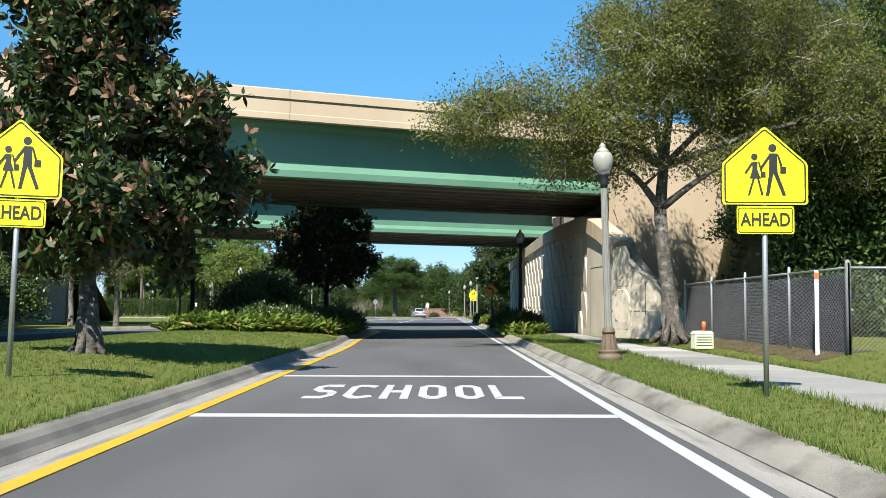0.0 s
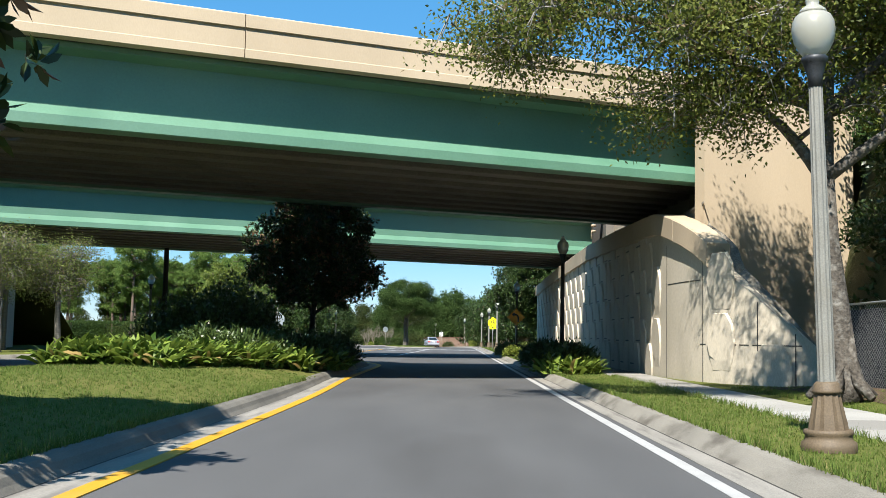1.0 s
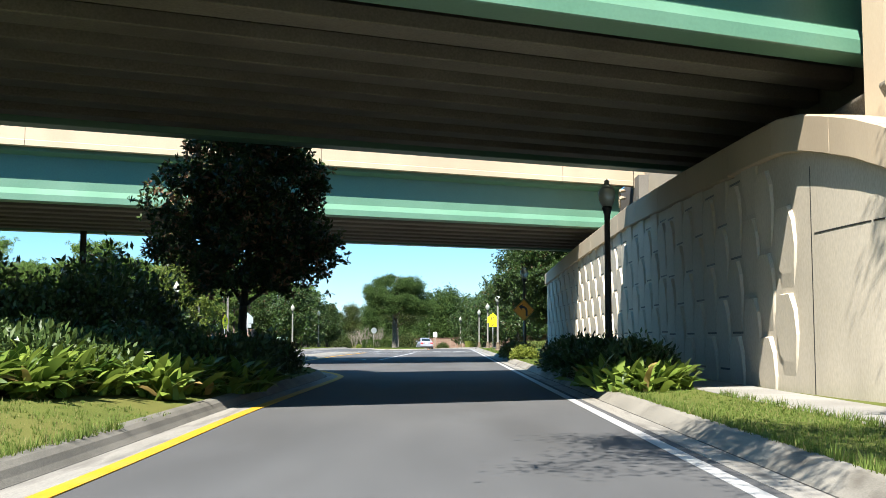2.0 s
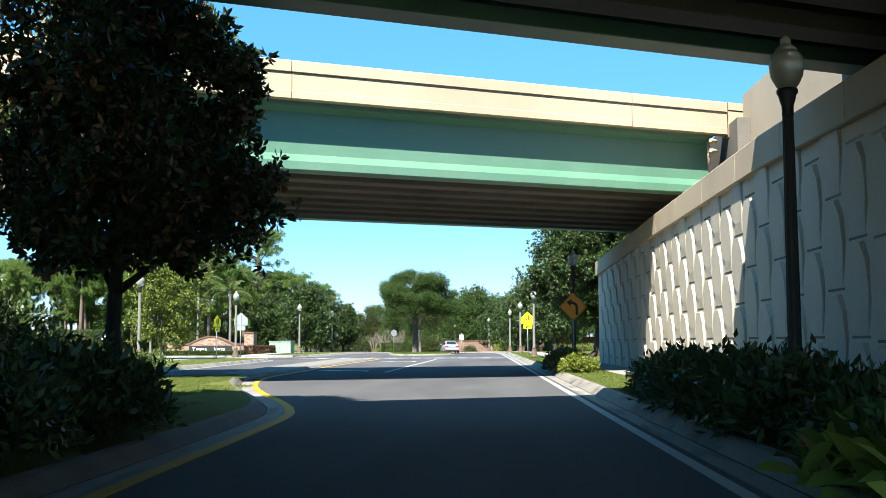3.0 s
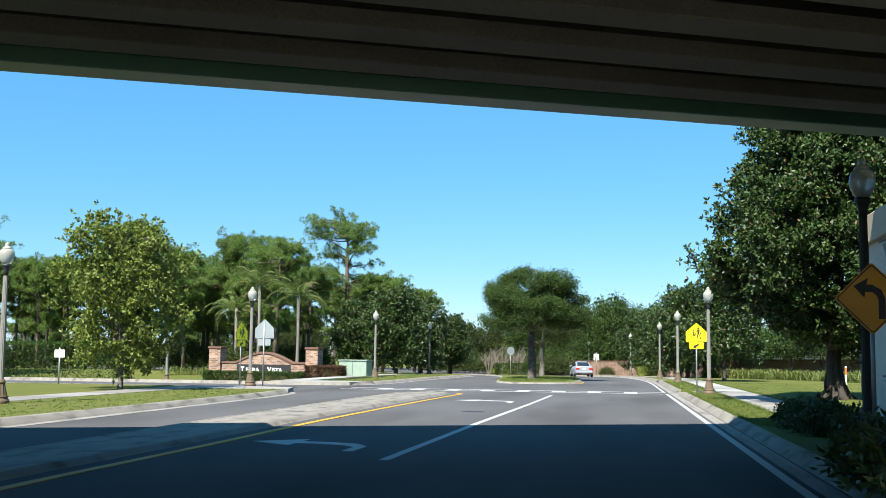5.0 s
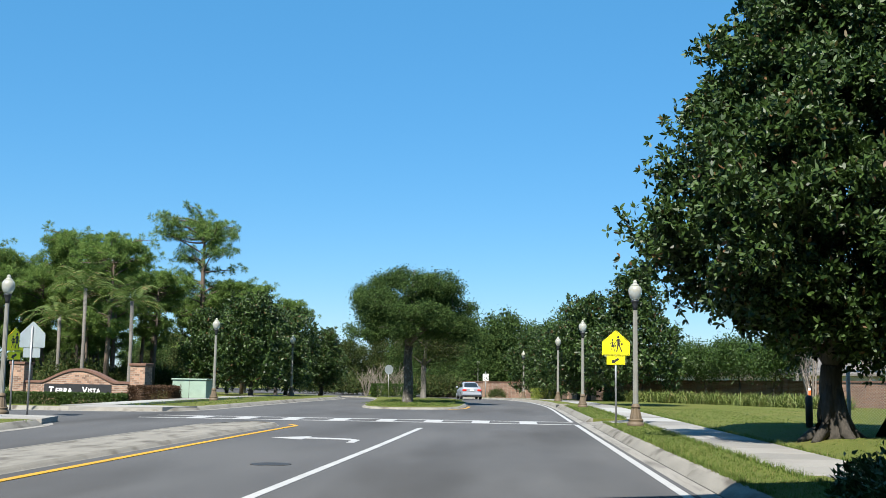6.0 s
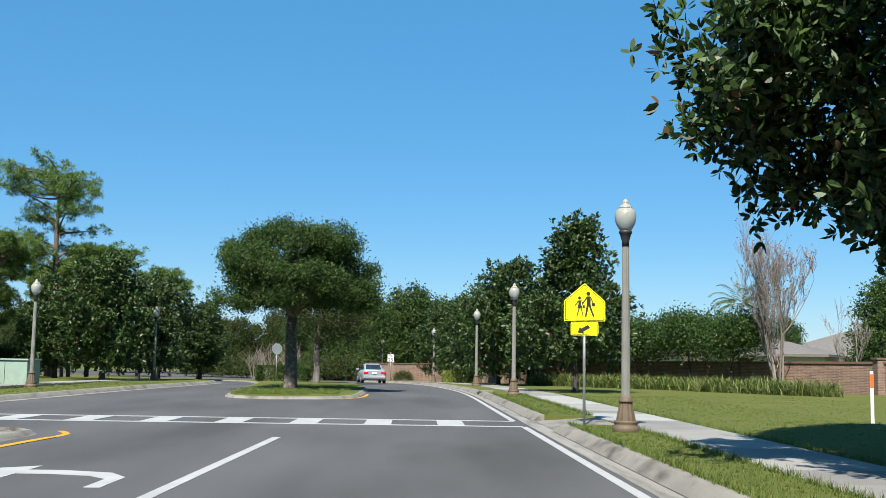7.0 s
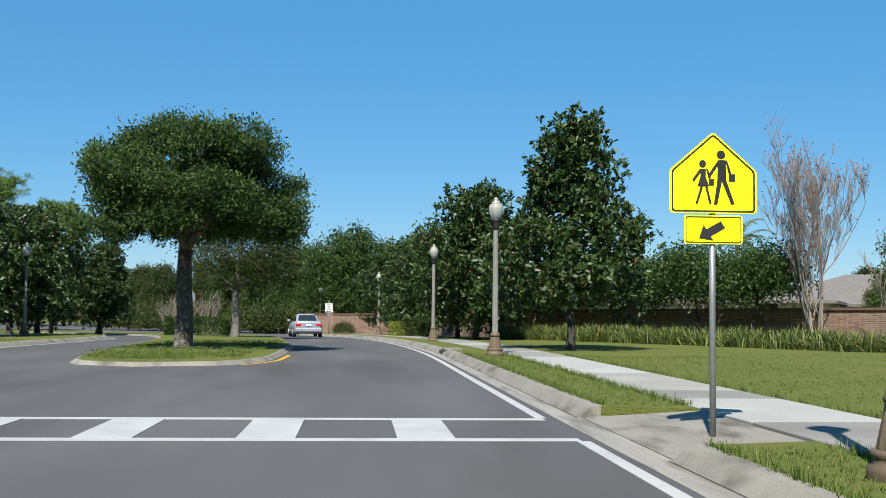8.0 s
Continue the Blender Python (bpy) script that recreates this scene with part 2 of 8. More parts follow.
M_BRICK = brickwork("red_brick", (0.215, 0.125, 0.086, 1), (0.115, 0.066, 0.048, 1), (0.24, 0.21, 0.175, 1))
M_BRICK_PALE = brickwork("mixed_pale_brick", (0.34, 0.205, 0.14, 1), (0.105, 0.058, 0.042, 1), (0.3, 0.265, 0.215, 1), 0.72)
M_BRICKCAP = surface("brick_coping", (0.101, 0.0515, 0.0359, 1), (0.148, 0.0819, 0.0585, 1), scale=4, fine=40, rough=0.9, bump=0.3)
M_LEAF_MAG = foliage("magnolia_leaves", (0.009, 0.024, 0.005, 1), (0.046, 0.084, 0.016, 1), (0.0894, 0.048, 0.0192, 1), 0.03, rough=0.5, spec=0.34, through_light=0.10)
M_LEAF_MAGB = foliage("magnolia_leaves_mixed", (0.011, 0.024, 0.006, 1), (0.044, 0.072, 0.016, 1), (0.133, 0.0663, 0.0351, 1), 0.06, rough=0.48, spec=0.36, through_light=0.10)
M_LEAF_FELT = foliage("bronze_leaf_felt", (0.11, 0.062, 0.038, 1), (0.27, 0.165, 0.10, 1), (0.05, 0.07, 0.018, 1), 0.22, rough=0.6, spec=0.25, through_light=0.10)
M_LEAF_OAK = foliage("live_oak_leaves", (0.013, 0.034, 0.009, 1), (0.072, 0.114, 0.031, 1), None, rough=0.7, spec=0.1, through_light=0.2)
M_LEAF_OAKW = foliage("sparse_winter_oak_leaves", (0.045, 0.062, 0.013, 1), (0.165, 0.185, 0.036, 1), (0.16, 0.12, 0.06, 1), 0.12, rough=0.6, spec=0.25, through_light=0.4)
M_LEAF_PINE = foliage("pine_needles", (0.048, 0.100, 0.022, 1), (0.145, 0.212, 0.050, 1), None, rough=0.6, through_light=0.25)
M_LEAF_MIX = foliage("woodland_leaves", (0.017, 0.033, 0.009, 1), (0.058, 0.079, 0.020, 1), (0.080, 0.075, 0.027, 1), 0.12, rough=0.6, through_light=0.25)
M_LEAF_YOUNG = foliage("young_magnolia_leaves", (0.046, 0.074, 0.013, 1), (0.165, 0.205, 0.038, 1), None, rough=0.5, spec=0.25, through_light=0.2)
M_LEAF_LIME = foliage("yellow_green_leaves", (0.078, 0.109, 0.0195, 1), (0.187, 0.218, 0.039, 1), None, rough=0.5, through_light=0.3)
M_LEAF_HEDGE = foliage("hedge_leaves", (0.020, 0.044, 0.010, 1), (0.060, 0.098, 0.022, 1), None, rough=0.5, through_light=0.2)
M_LEAF_RED = foliage("reddish_hedge_leaves", (0.0468, 0.0273, 0.0172, 1), (0.0936, 0.0546, 0.0312, 1), None, rough=0.5, through_light=0.2)
M_LEAF_STRAP = foliage("strap_leaves", (0.030, 0.066, 0.011, 1), (0.19, 0.25, 0.046, 1), (0.281, 0.203, 0.078, 1), 0.05, rough=0.35, through_light=0.25)
M_LEAF_LIR = foliage("pale_strap_grass", (0.0624, 0.0936, 0.0218, 1), (0.162, 0.194, 0.0562, 1), (0.212, 0.174, 0.0808, 1), 0.10, rough=0.5, through_light=0.3)
M_LEAF_LIG = foliage("ligustrum_leaves", (0.014, 0.0374, 0.0078, 1), (0.0507, 0.0897, 0.0187, 1), None, rough=0.5, spec=0.25, through_light=0.15)
M_LEAF_DARK = foliage("shrub_leaves", (0.028, 0.054, 0.014, 1), (0.075, 0.112, 0.030, 1), None, rough=0.4, spec=0.4, through_light=0.1)
M_LEAF_PALM = foliage("palm_fronds", (0.0468, 0.0858, 0.0234, 1), (0.133, 0.172, 0.0546, 1), (0.172, 0.133, 0.0624, 1), 0.12, rough=0.5, through_light=0.3)
M_LEAF_DRY = foliage("dry_reddish_leaves", (0.172, 0.078, 0.0468, 1), (0.281, 0.172, 0.117, 1), None, rough=0.7, through_light=0.2)
M_BLADE = foliage("grass_blades", (0.055, 0.092, 0.016, 1), (0.122, 0.166, 0.036, 1), (0.20, 0.18, 0.075, 1), 0.11, rough=0.7, spec=0.15, through_light=0.3)
M_ROOF = surface("shingle_roof", (0.0936, 0.0858, 0.078, 1), (0.148, 0.136, 0.125, 1), scale=3, fine=30, rough=0.9, bump=0.4)
M_STUCCO = surface("cream_stucco", (0.515, 0.468, 0.39, 1), (0.577, 0.53, 0.452, 1), scale=1, fine=60, rough=0.9, bump=0.2)
M_BOXGREEN = surface("pale_green_utility_paint", (0.187, 0.265, 0.211, 1), (0.234, 0.312, 0.25, 1), scale=2, fine=60, rough=0.55, bump=0.04,
                     stain=(0.133, 0.156, 0.117, 1), stain_scale=1.5, stain_amount=0.4)
M_PEDESTAL = surface("pale_yellow_green_plastic", (0.50, 0.53, 0.34, 1), (0.58, 0.60, 0.40, 1), scale=2, fine=60, rough=0.6, bump=0.04)
M_ORANGE = surface("orange_plastic", (0.585, 0.101, 0.0156, 1), (0.64, 0.133, 0.0234, 1), scale=3, fine=60, rough=0.5, bump=0.03)
M_POSTWHITE = surface("white_marker_plastic", (0.74, 0.74, 0.71, 1), (0.82, 0.82, 0.79, 1), scale=3, fine=60, rough=0.6, bump=0.04)
M_SIGNPANEL = surface("black_granite_panel", (0.018, 0.018, 0.019, 1), (0.035, 0.035, 0.036, 1), scale=8, fine=120, rough=0.35, bump=0.02)
M_CARPAINT = surface("silver_car_paint", (0.23, 0.25, 0.29, 1), (0.26, 0.28, 0.32, 1), scale=1, fine=200, rough=0.35, bump=0.0, metal=0.15, fine_mix=0.05)
M_RUBBER = surface("tyre_rubber", (0.018, 0.018, 0.018, 1), (0.03, 0.03, 0.03, 1), scale=5, fine=90, rough=0.85, bump=0.15)
M_RIM = surface("alloy_rim", (0.45, 0.45, 0.45, 1), (0.55, 0.55, 0.55, 1), scale=5, fine=90, rough=0.35, bump=0.0, metal=0.8)
M_REDLENS = surface("red_tail_lens", (0.38, 0.015, 0.012, 1), (0.46, 0.02, 0.015, 1), scale=5, fine=90, rough=0.2, bump=0.0, fine_mix=0.1)
M_CLEARPLASTIC = surface("pale_plate_plastic", (0.62, 0.63, 0.62, 1), (0.7, 0.7, 0.7, 1), scale=5, fine=90, rough=0.4, bump=0.0, fine_mix=0.1)


def glassy(name, colour, rough, alpha_mix):
    m = bpy.data.materials.new(name)
    m.use_nodes = True
    nt = m.node_tree
    b = nt.nodes["Principled BSDF"]
    b.inputs["Base Color"].default_value = colour
    b.inputs["Roughness"].default_value = rough
    b.inputs["Transmission Weight"].default_value = alpha_mix
    b.inputs["IOR"].default_value = 1.45
    return m


M_CARGLASS = glassy("tinted_car_glass", (0.03, 0.04, 0.045, 1), 0.05, 0.15)
M_GLOBE = glassy("frosted_prismatic_globe", (0.50, 0.50, 0.44, 1), 0.28, 0.5)

# ---- mesh helpers ----
from mathutils import geometry

def link_mesh(name, bm, material):
    me = bpy.data.meshes.new(name)
    bmesh.ops.recalc_face_normals(bm, faces=bm.faces)
    bm.to_mesh(me)
    bm.free()
    if material:
        me.materials.append(material)
    return new(name, me)


def part(name, bm, material, parent, label=""):
    ob = link_mesh(name, bm, material)
    ob.parent = parent
    if label:
        tagged(ob, label)
    return ob


def structure(name, bm, material, label, category):
    return tagged(link_mesh(name, bm, material), label, category, kind="structure")


def thing(name, loc, label, category, group="", rz=0.0):
    ob = new(name)
    ob.location = loc
    ob.rotation_euler = (0, 0, radians(rz))
    ob.empty_display_size = 0.2
    return tagged(ob, label, category, group)


def box(bm, x0, x1, y0, y1, z0, z1, bevel=0.0, seg=2):
    r = bmesh.ops.create_cube(bm, size=1.0)
    for v in r["verts"]:
        v.co = Vector(((x0 + x1) / 2 + v.co.x * (x1 - x0), (y0 + y1) / 2 + v.co.y * (y1 - y0), (z0 + z1) / 2 + v.co.z * (z1 - z0)))
    if bevel:
        edges = list({e for v in r["verts"] for e in v.link_edges})
        bmesh.ops.bevel(bm, geom=edges, offset=bevel, segments=seg, affect='EDGES', profile=0.5)
    return bm


def lathe(bm, profile, seg=16, cx=0.0, cy=0.0, flutes=0, depth=0.0):
    """Turns (radius, z) pairs round the upright axis; flutes press grooves into it."""
    rings = []
    for r, z in profile:
        ring = []
        for i in range(seg):
            a = 2 * math.pi * i / seg
            rr = r - (depth if flutes and (i % 2) else 0.0)
            ring.append(bm.verts.new((cx + rr * math.cos(a), cy + rr * math.sin(a), z)))
        rings.append(ring)
    for a, b in zip(rings, rings[1:]):
        for i in range(seg):
            f = bm.faces.new((a[i], a[(i + 1) % seg], b[(i + 1) % seg], b[i]))
            f.smooth = not flutes
    bm.faces.new(list(reversed(rings[0])))
    bm.faces.new(rings[-1])
    return bm


def tube(bm, pts, radii, seg=8, cap=True):
    """A tapered tube along a list of points."""
    rings = []
    up = Vector((0.13, 0.27, 1.0))
    for i, p in enumerate(pts):
        p = Vector(p)
        d = (Vector(pts[min(i + 1, len(pts) - 1)]) - Vector(pts[max(i - 1, 0)])).normalized()
        s = d.cross(up if abs(d.z) < 0.95 else Vector((1, 0.1, 0))).normalized()
        t = d.cross(s)
        rings.append([bm.verts.new(p + (s * math.cos(2 * math.pi * j / seg) + t * math.sin(2 * math.pi * j / seg)) * radii[i]) for j in range(seg)])
    for a, b in zip(rings, rings[1:]):
        for j in range(seg):
            bm.faces.new((a[j], a[(j + 1) % seg], b[(j + 1) % seg], b[j])).smooth = True
    if cap:
        bm.faces.new(rings[0])
        bm.faces.new(list(reversed(rings[-1])))
    return bm


def slab(bm, outline, z0, z1):
    """An upright-sided plate from a plan outline."""
    lo = [bm.verts.new((x, y, z0)) for x, y in outline]
    hi = [bm.verts.new((x, y, z1)) for x, y in outline]
    n = len(outline)
    for tri in geometry.tessellate_polygon([[Vector((x, y, 0)) for x, y in outline]]):
        bm.faces.new([hi[i] for i in tri])
    for i in range(n):
        bm.faces.new((lo[i], lo[(i + 1) % n], hi[(i + 1) % n], hi[i]))
    return bm


def sheet(bm, outline, z):
    vs = [bm.verts.new((x, y, z)) for x, y in outline]
    for tri in geometry.tessellate_polygon([[Vector((x, y, 0)) for x, y in outline]]):
        bm.faces.new([vs[i] for i in tri])
    return bm


def sweep(bm, path, profile, closed=False):
    """Carries a (sideways, z) section along a plan path; sideways is to the right of the way."""
    n = len(path)
    rows = []
    for i in range(n):
        a = Vector(path[(i - 1) % n] if closed or i > 0 else path[0])
        b = Vector(path[(i + 1) % n] if closed or i < n - 1 else path[-1])
        d = (b - a).normalized()
        s = Vector((d.y, -d.x))
        p = Vector(path[i])
        rows.append([bm.verts.new((p.x + s.x * o, p.y + s.y * o, z)) for o, z in profile])
    m = len(profile)
    for i in range(n if closed else n - 1):
        a, b = rows[i], rows[(i + 1) % n]
        for j in range(m - 1):
            bm.faces.new((a[j], b[j], b[j + 1], a[j + 1]))
    if not closed:
        bm.faces.new(rows[0])
        bm.faces.new(list(reversed(rows[-1])))
    return bm


def smooth_path(points, step=1.0):
    """A Catmull-Rom curve through plan points, at about even steps."""
    p = [Vector(q) for q in points]
    out = []
    for i in range(len(p) - 1):
        a, b, c, d = p[max(i - 1, 0)], p[i], p[i + 1], p[min(i + 2, len(p) - 1)]
        n = max(1, int((c - b).length / step))
        for j in range(n):
            t = j / n
            out.append(0.5 * ((2 * b) + (c - a) * t + (2 * a - 5 * b + 4 * c - d) * t * t + (3 * b - a - 3 * c + d) * t ** 3))
    out.append(p[-1])
    return [(q.x, q.y) for q in out]


def along(points, s0, s1, step=1.0):
    """The stretch of a plan path between two lengths."""
    out, run = [], 0.0
    for a, b in zip(points, points[1:]):
        a, b = Vector(a), Vector(b)
        l = (b - a).length
        n = max(1, int(l / step))
        for j in range(n):
            if s0 <= run + l * j / n <= s1:
                q = a + (b - a) * (j / n)
                out.append((q.x, q.y))
        run += l
    return out


# ---- plan: roads, kerbs, verges ----
KERB_Z = 0.15


def bend(y):
    """Sideways shift of the through road where it turns left past the crossing."""
    return -((y - 125.0) ** 2) / 540.0 if y > 125.0 else 0.0


LEVELS = [-60, -20, 0, 20, 40, 60, 80, 95, 106.2] + [109.9, 118, 125, 130, 135, 140, 146, 152, 158, 164, 170, 178, 186, 195, 205, 216, 228, 242, 258]
KERB_R = [(2.45 + bend(y), float(y)) for y in LEVELS]
MEDIAN_R = smooth_path([(-2.95, -60), (-2.95, -10), (-2.95, 20), (-2.96, 32), (-3.18, 41), (-3.22, 51.5), (-3.38, 54.6), (-4.02, 57.4), (-5.1, 61), (-6.1, 65),
                        (-6.7, 68.6), (-7.0, 72), (-7.0, 78), (-7.05, 84), (-6.95, 90), (-6.72, 98), (-6.52, 103)])
MEDIAN_TIP = [(-6.6, 103.7), (-7.0, 104.2), (-7.6, 104.2), (-8.1, 103.6)]
MEDIAN_L = smooth_path([(-8.5, 102), (-8.7, 95), (-8.8, 85), (-8.7, 76), (-8.7, 70), (-9.1, 60), (-9.6, 48), (-10.2, 34), (-10.5, 10), (-10.5, -60)])
LEFT_A = smooth_path([(-17.3, -60), (-17.3, 0), (-17.2, 30), (-16.9, 46), (-15.9, 54), (-13.9, 63), (-12.5, 70), (-12.0, 78), (-12.0, 90), (-12.1, 98),
                      (-12.5, 101.5), (-13.6, 103.2), (-15.5, 104.0), (-24, 104.2), (-70, 104.2)])
LEFT_B = smooth_path([(-70, 112.6), (-24, 112.6), (-15.0, 112.6), (-13.2, 113.2), (-12.3, 115.2), (-12.0, 119), (-11.7, 130), (-11.5, 140), (-11.6, 147),
                      (-12.3, 151.5), (-14.5, 155.5), (-20, 160), (-32, 166), (-60, 175)])
ISLAND = smooth_path([(-5.0, 121.2), (-3.3, 121.9), (-2.5, 123.8), (-2.32, 127), (-2.45, 136), (-3.1, 143), (-4.0, 153), (-5.6, 163), (-9, 176), (-16, 188), (-27, 197),
                      (-45, 205), (-52, 200), (-40, 190), (-27, 181), (-18, 172), (-12.5, 162), (-9.6, 150), (-8.4, 140), (-7.7, 132), (-7.0, 124.6), (-6.3, 121.9), (-5.0, 121.2)])[:-1]

bm = bmesh.new()
for i in range(36):
    a = 2 * math.pi * i / 36
    bm.verts.new((3000 * math.cos(a), 100 + 3000 * math.sin(a), -0.9))
bm.faces.new(bm.verts)
structure("ground", bm, M_GRASS, "wide flat grassy ground reaching to the horizon", "ground")



def kerb_profile(foot):
    return [(-foot, 0.0), (-foot + 0.012, 0.008), (-foot + 0.05, 0.045), (0.055, 0.098), (0.11, 0.136), (0.17, KERB_Z + 0.002), (0.21, KERB_Z + 0.002), (0.21, -0.1)]


LOW_KERB = [(-0.02, 0.0), (0.0, 0.01), (0.05, 0.05), (0.10, 0.078), (0.21, 0.082), (0.21, -0.1)]
def gutter_profile(foot, joint=0.028):
    return [(-0.34, -0.05), (-0.34, 0.006), (-foot - joint - 0.007, 0.010), (-foot - joint, 0.0), (-foot - joint, -0.05)]


def inset(path, d):
    """Shifts a plan path to its right by d."""
    out = []
    for i in range(len(path)):
        a, b = Vector(path[max(i - 1, 0)]), Vector(path[min(i + 1, len(path) - 1)])
        t = (b - a).normalized()
        out.append((path[i][0] + t.y * d, path[i][1] - t.x * d))
    return out


def flip(profile):
    return [(-o, z) for o, z in profile]


def kerb_run(path, right, label="weathered grey concrete kerb along the road", gutter=True, foot=0.06, joint=0.028, mat=None):
    bm = bmesh.new()
    sweep(bm, path, kerb_profile(foot) if right else flip(kerb_profile(foot)))
    k = structure("kerb", bm, mat or M_KERB, label, "kerb")
    if gutter:
        bm = bmesh.new()
        sweep(bm, path, gutter_profile(foot, joint) if right else flip(gutter_profile(foot, joint)))
        structure("gutter", bm, M_GUTTER, "stained grey concrete gutter strip beside the kerb", "gutter")
        bm = bmesh.new()
        strip = [(-foot - joint - 0.006, -0.03), (-foot - joint - 0.006, 0.0035), (-foot + 0.002, 0.0045), (-foot + 0.002, -0.03)]
        sweep(bm, path, strip if right else flip(strip))
        structure("gutter_joint", bm, M_DIRT, "black dirt in the joint between kerb and gutter", "gutter")
    return k


bm = bmesh.new()
sheet(bm, [(-75, -62), (6, -62), (6, 255), (-75, 255), (-75, 178)] + list(reversed([(p[0], p[1]) for p in inset(LEFT_B, -0.12)])) + [(-75, 112.7)], 0.0)
structure("road", bm, M_ASPHALT, "grey worn asphalt of a divided road and its junction", "road")
r_near = [p for p in KERB_R if p[1] <= 106.3]
r_far = [p for p in KERB_R if p[1] >= 109.8]
kerb_run(r_near, True)
kerb_run(smooth_path(r_far, 2.0), True)
kerb_run([p for p in MEDIAN_R if p[1] <= 68.4], False, "grey concrete kerb along the grassy median", foot=0.03, joint=0.026, mat=M_KERBOLD)
kerb_run([p for p in MEDIAN_L if p[1] <= 69.6], False, "grey concrete kerb along the grassy median")
bm = bmesh.new()
sweep(bm, [p for p in MEDIAN_R if p[1] > 67.6] + MEDIAN_TIP + [p for p in MEDIAN_L if p[1] > 68.8], flip(LOW_KERB))
structure("kerb", bm, M_KERB, "low grey concrete kerb round the traffic separator", "kerb")
kerb_run(LEFT_A, False)
kerb_run(LEFT_B, False)
bm = bmesh.new()
sweep(bm, ISLAND, flip([(-0.05, 0.0), (-0.03, 0.012), (0.03, 0.055), (0.07, 0.086), (0.13, 0.092), (0.13, -0.1)]), closed=True)
structure("kerb", bm, M_KERB, "grey concrete kerb round the oak island", "kerb")


def lawn(outline, label):
    bm = bmesh.new()
    slab(bm, outline, -0.1, KERB_Z - 0.012)
    return structure("lawn", bm, M_GRASS, label, "lawn")


lawn(inset([p for p in KERB_R if p[1] <= 106.3], 0.2) + [(2.65, 106.2), (4.2, 106.6), (4.2, 109.6), (2.65, 109.9)] +
     inset([p for p in KERB_R if p[1] >= 110], 0.2) + [(60, 300), (400, 300), (400, -62)], "mown green grass verge and lawn beside the sidewalk")


def path_x(path, y):
    """Where a plan path that runs along y stands at y."""
    for a, b in zip(path, path[1:]):
        if min(a[1], b[1]) <= y <= max(a[1], b[1]) and abs(b[1] - a[1]) > 1e-6:
            return a[0] + (b[0] - a[0]) * (y - a[1]) / (b[1] - a[1])
    return path[0][0]


def median_z(x, y):
    """Height of the mounded median grass."""
    l, r = path_x(MEDIAN_L, y) + 0.2, path_x(MEDIAN_R, y) - 0.2
    u = min(1.0, max(0.0, (x - l) / (r - l)))
    h = 0.30 if y < 40 else max(0.0, 0.30 * (62.0 - y) / 22.0)
    return KERB_Z - 0.012 + h * math.sin(math.pi * u) ** 0.9


def bank_z(x, y):
    """Height of the grass beyond the near sidewalk, rising to the fence."""
    e = min(1.0, max(0.0, (37.0 - y) / 5.0)) * min(1.0, max(0.0, (y + 5.0) / 6.0))
    f = min(1.0, max(0.0, (x - 5.78) / 1.3))
    return KERB_Z - 0.012 + 0.26 * e * f * f * (3 - 2 * f)


def ground_z(x, y):
    if -10.6 < x < -2.9 and y < 68.0:
        return median_z(x, y)
    if x > 5.76 and -5 < y < 37:
        return bank_z(x, y)
    if 5.28 < x < 24.0 and 87.0 < y < 111.0:
        return berm_z(x, y)
    return KERB_Z - 0.012


bm = bmesh.new()
rows = []
for i in range(131):
    y = -60.0 + i
    l, r = path_x(MEDIAN_L, y) + 0.2, path_x(MEDIAN_R, y) - 0.2
    rows.append([bm.verts.new((l + (r - l) * k / 10, y, median_z(l + (r - l) * k / 10, y))) for k in range(11)])
for a, b in zip(rows, rows[1:]):
    for k in range(10):
        bm.faces.new((a[k], a[k + 1], b[k + 1], b[k])).smooth = True
structure("lawn", bm, M_GRASS, "mounded green grass of the planted median", "lawn")
bm = bmesh.new()
rows = []
for i in range(43):
    y = -5.0 + i
    rows.append([bm.verts.new((x, y, bank_z(x, y) + 0.004)) for x in (5.77, 6.0, 6.25, 6.5, 6.8, 7.1, 8.0, 10.0, 14.0, 30.0)])
for a, b in zip(rows, rows[1:]):
    for k in range(9):
        bm.faces.new((a[k], a[k + 1], b[k + 1], b[k])).smooth = True
structure("lawn_bank", bm, M_GRASS, "rough grass rising from the sidewalk to the fence", "lawn")
bm = bmesh.new()
rows = []
for i in range(63):
    y = 20.6 + i * 0.25
    e = 0.12 * noise.noise(Vector((0.0, y * 0.9, 3.0)))
    rows.append([bm.verts.new((x, y, bank_z(x, y) + 0.012 + 0.012 * noise.noise(Vector((x * 3, y * 3, 0))))) for x in (6.28 + e, 6.5, 6.75, 7.0, 7.35 + e)])
for a, b in zip(rows, rows[1:]):
    for k in range(4):
        bm.faces.new((a[k], a[k + 1], b[k + 1], b[k])).smooth = True
structure("leaf_litter", bm, M_MULCH, "brown leaf litter along the foot of the fence", "ground")
lawn(inset(LEFT_A, -0.2) + [(-400, 104.2), (-400, -62)], "green grass verge across the far carriageway")


def smooth01(v):
    v = min(1.0, max(0.0, v))
    return v * v * (3 - 2 * v)


def corner_z(x, y):
    """Height of the lawn round the entrance sign, lower in its middle."""
    return KERB_Z - 0.012 - 0.42 * smooth01((-14.3 - x) / 4.0) * smooth01((y - 113.4) / 5.0) * smooth01((141.0 - y) / 8.0)


def berm_z(x, y):
    """Height of the lawn under the large magnolia."""
    return KERB_Z - 0.012 + 0.15 * smooth01((x - 5.28) / 1.5) * smooth01((y - 87.0) / 5.0) * smooth01((110.0 - y) / 7.0) * smooth01((24.0 - x) / 10.0)


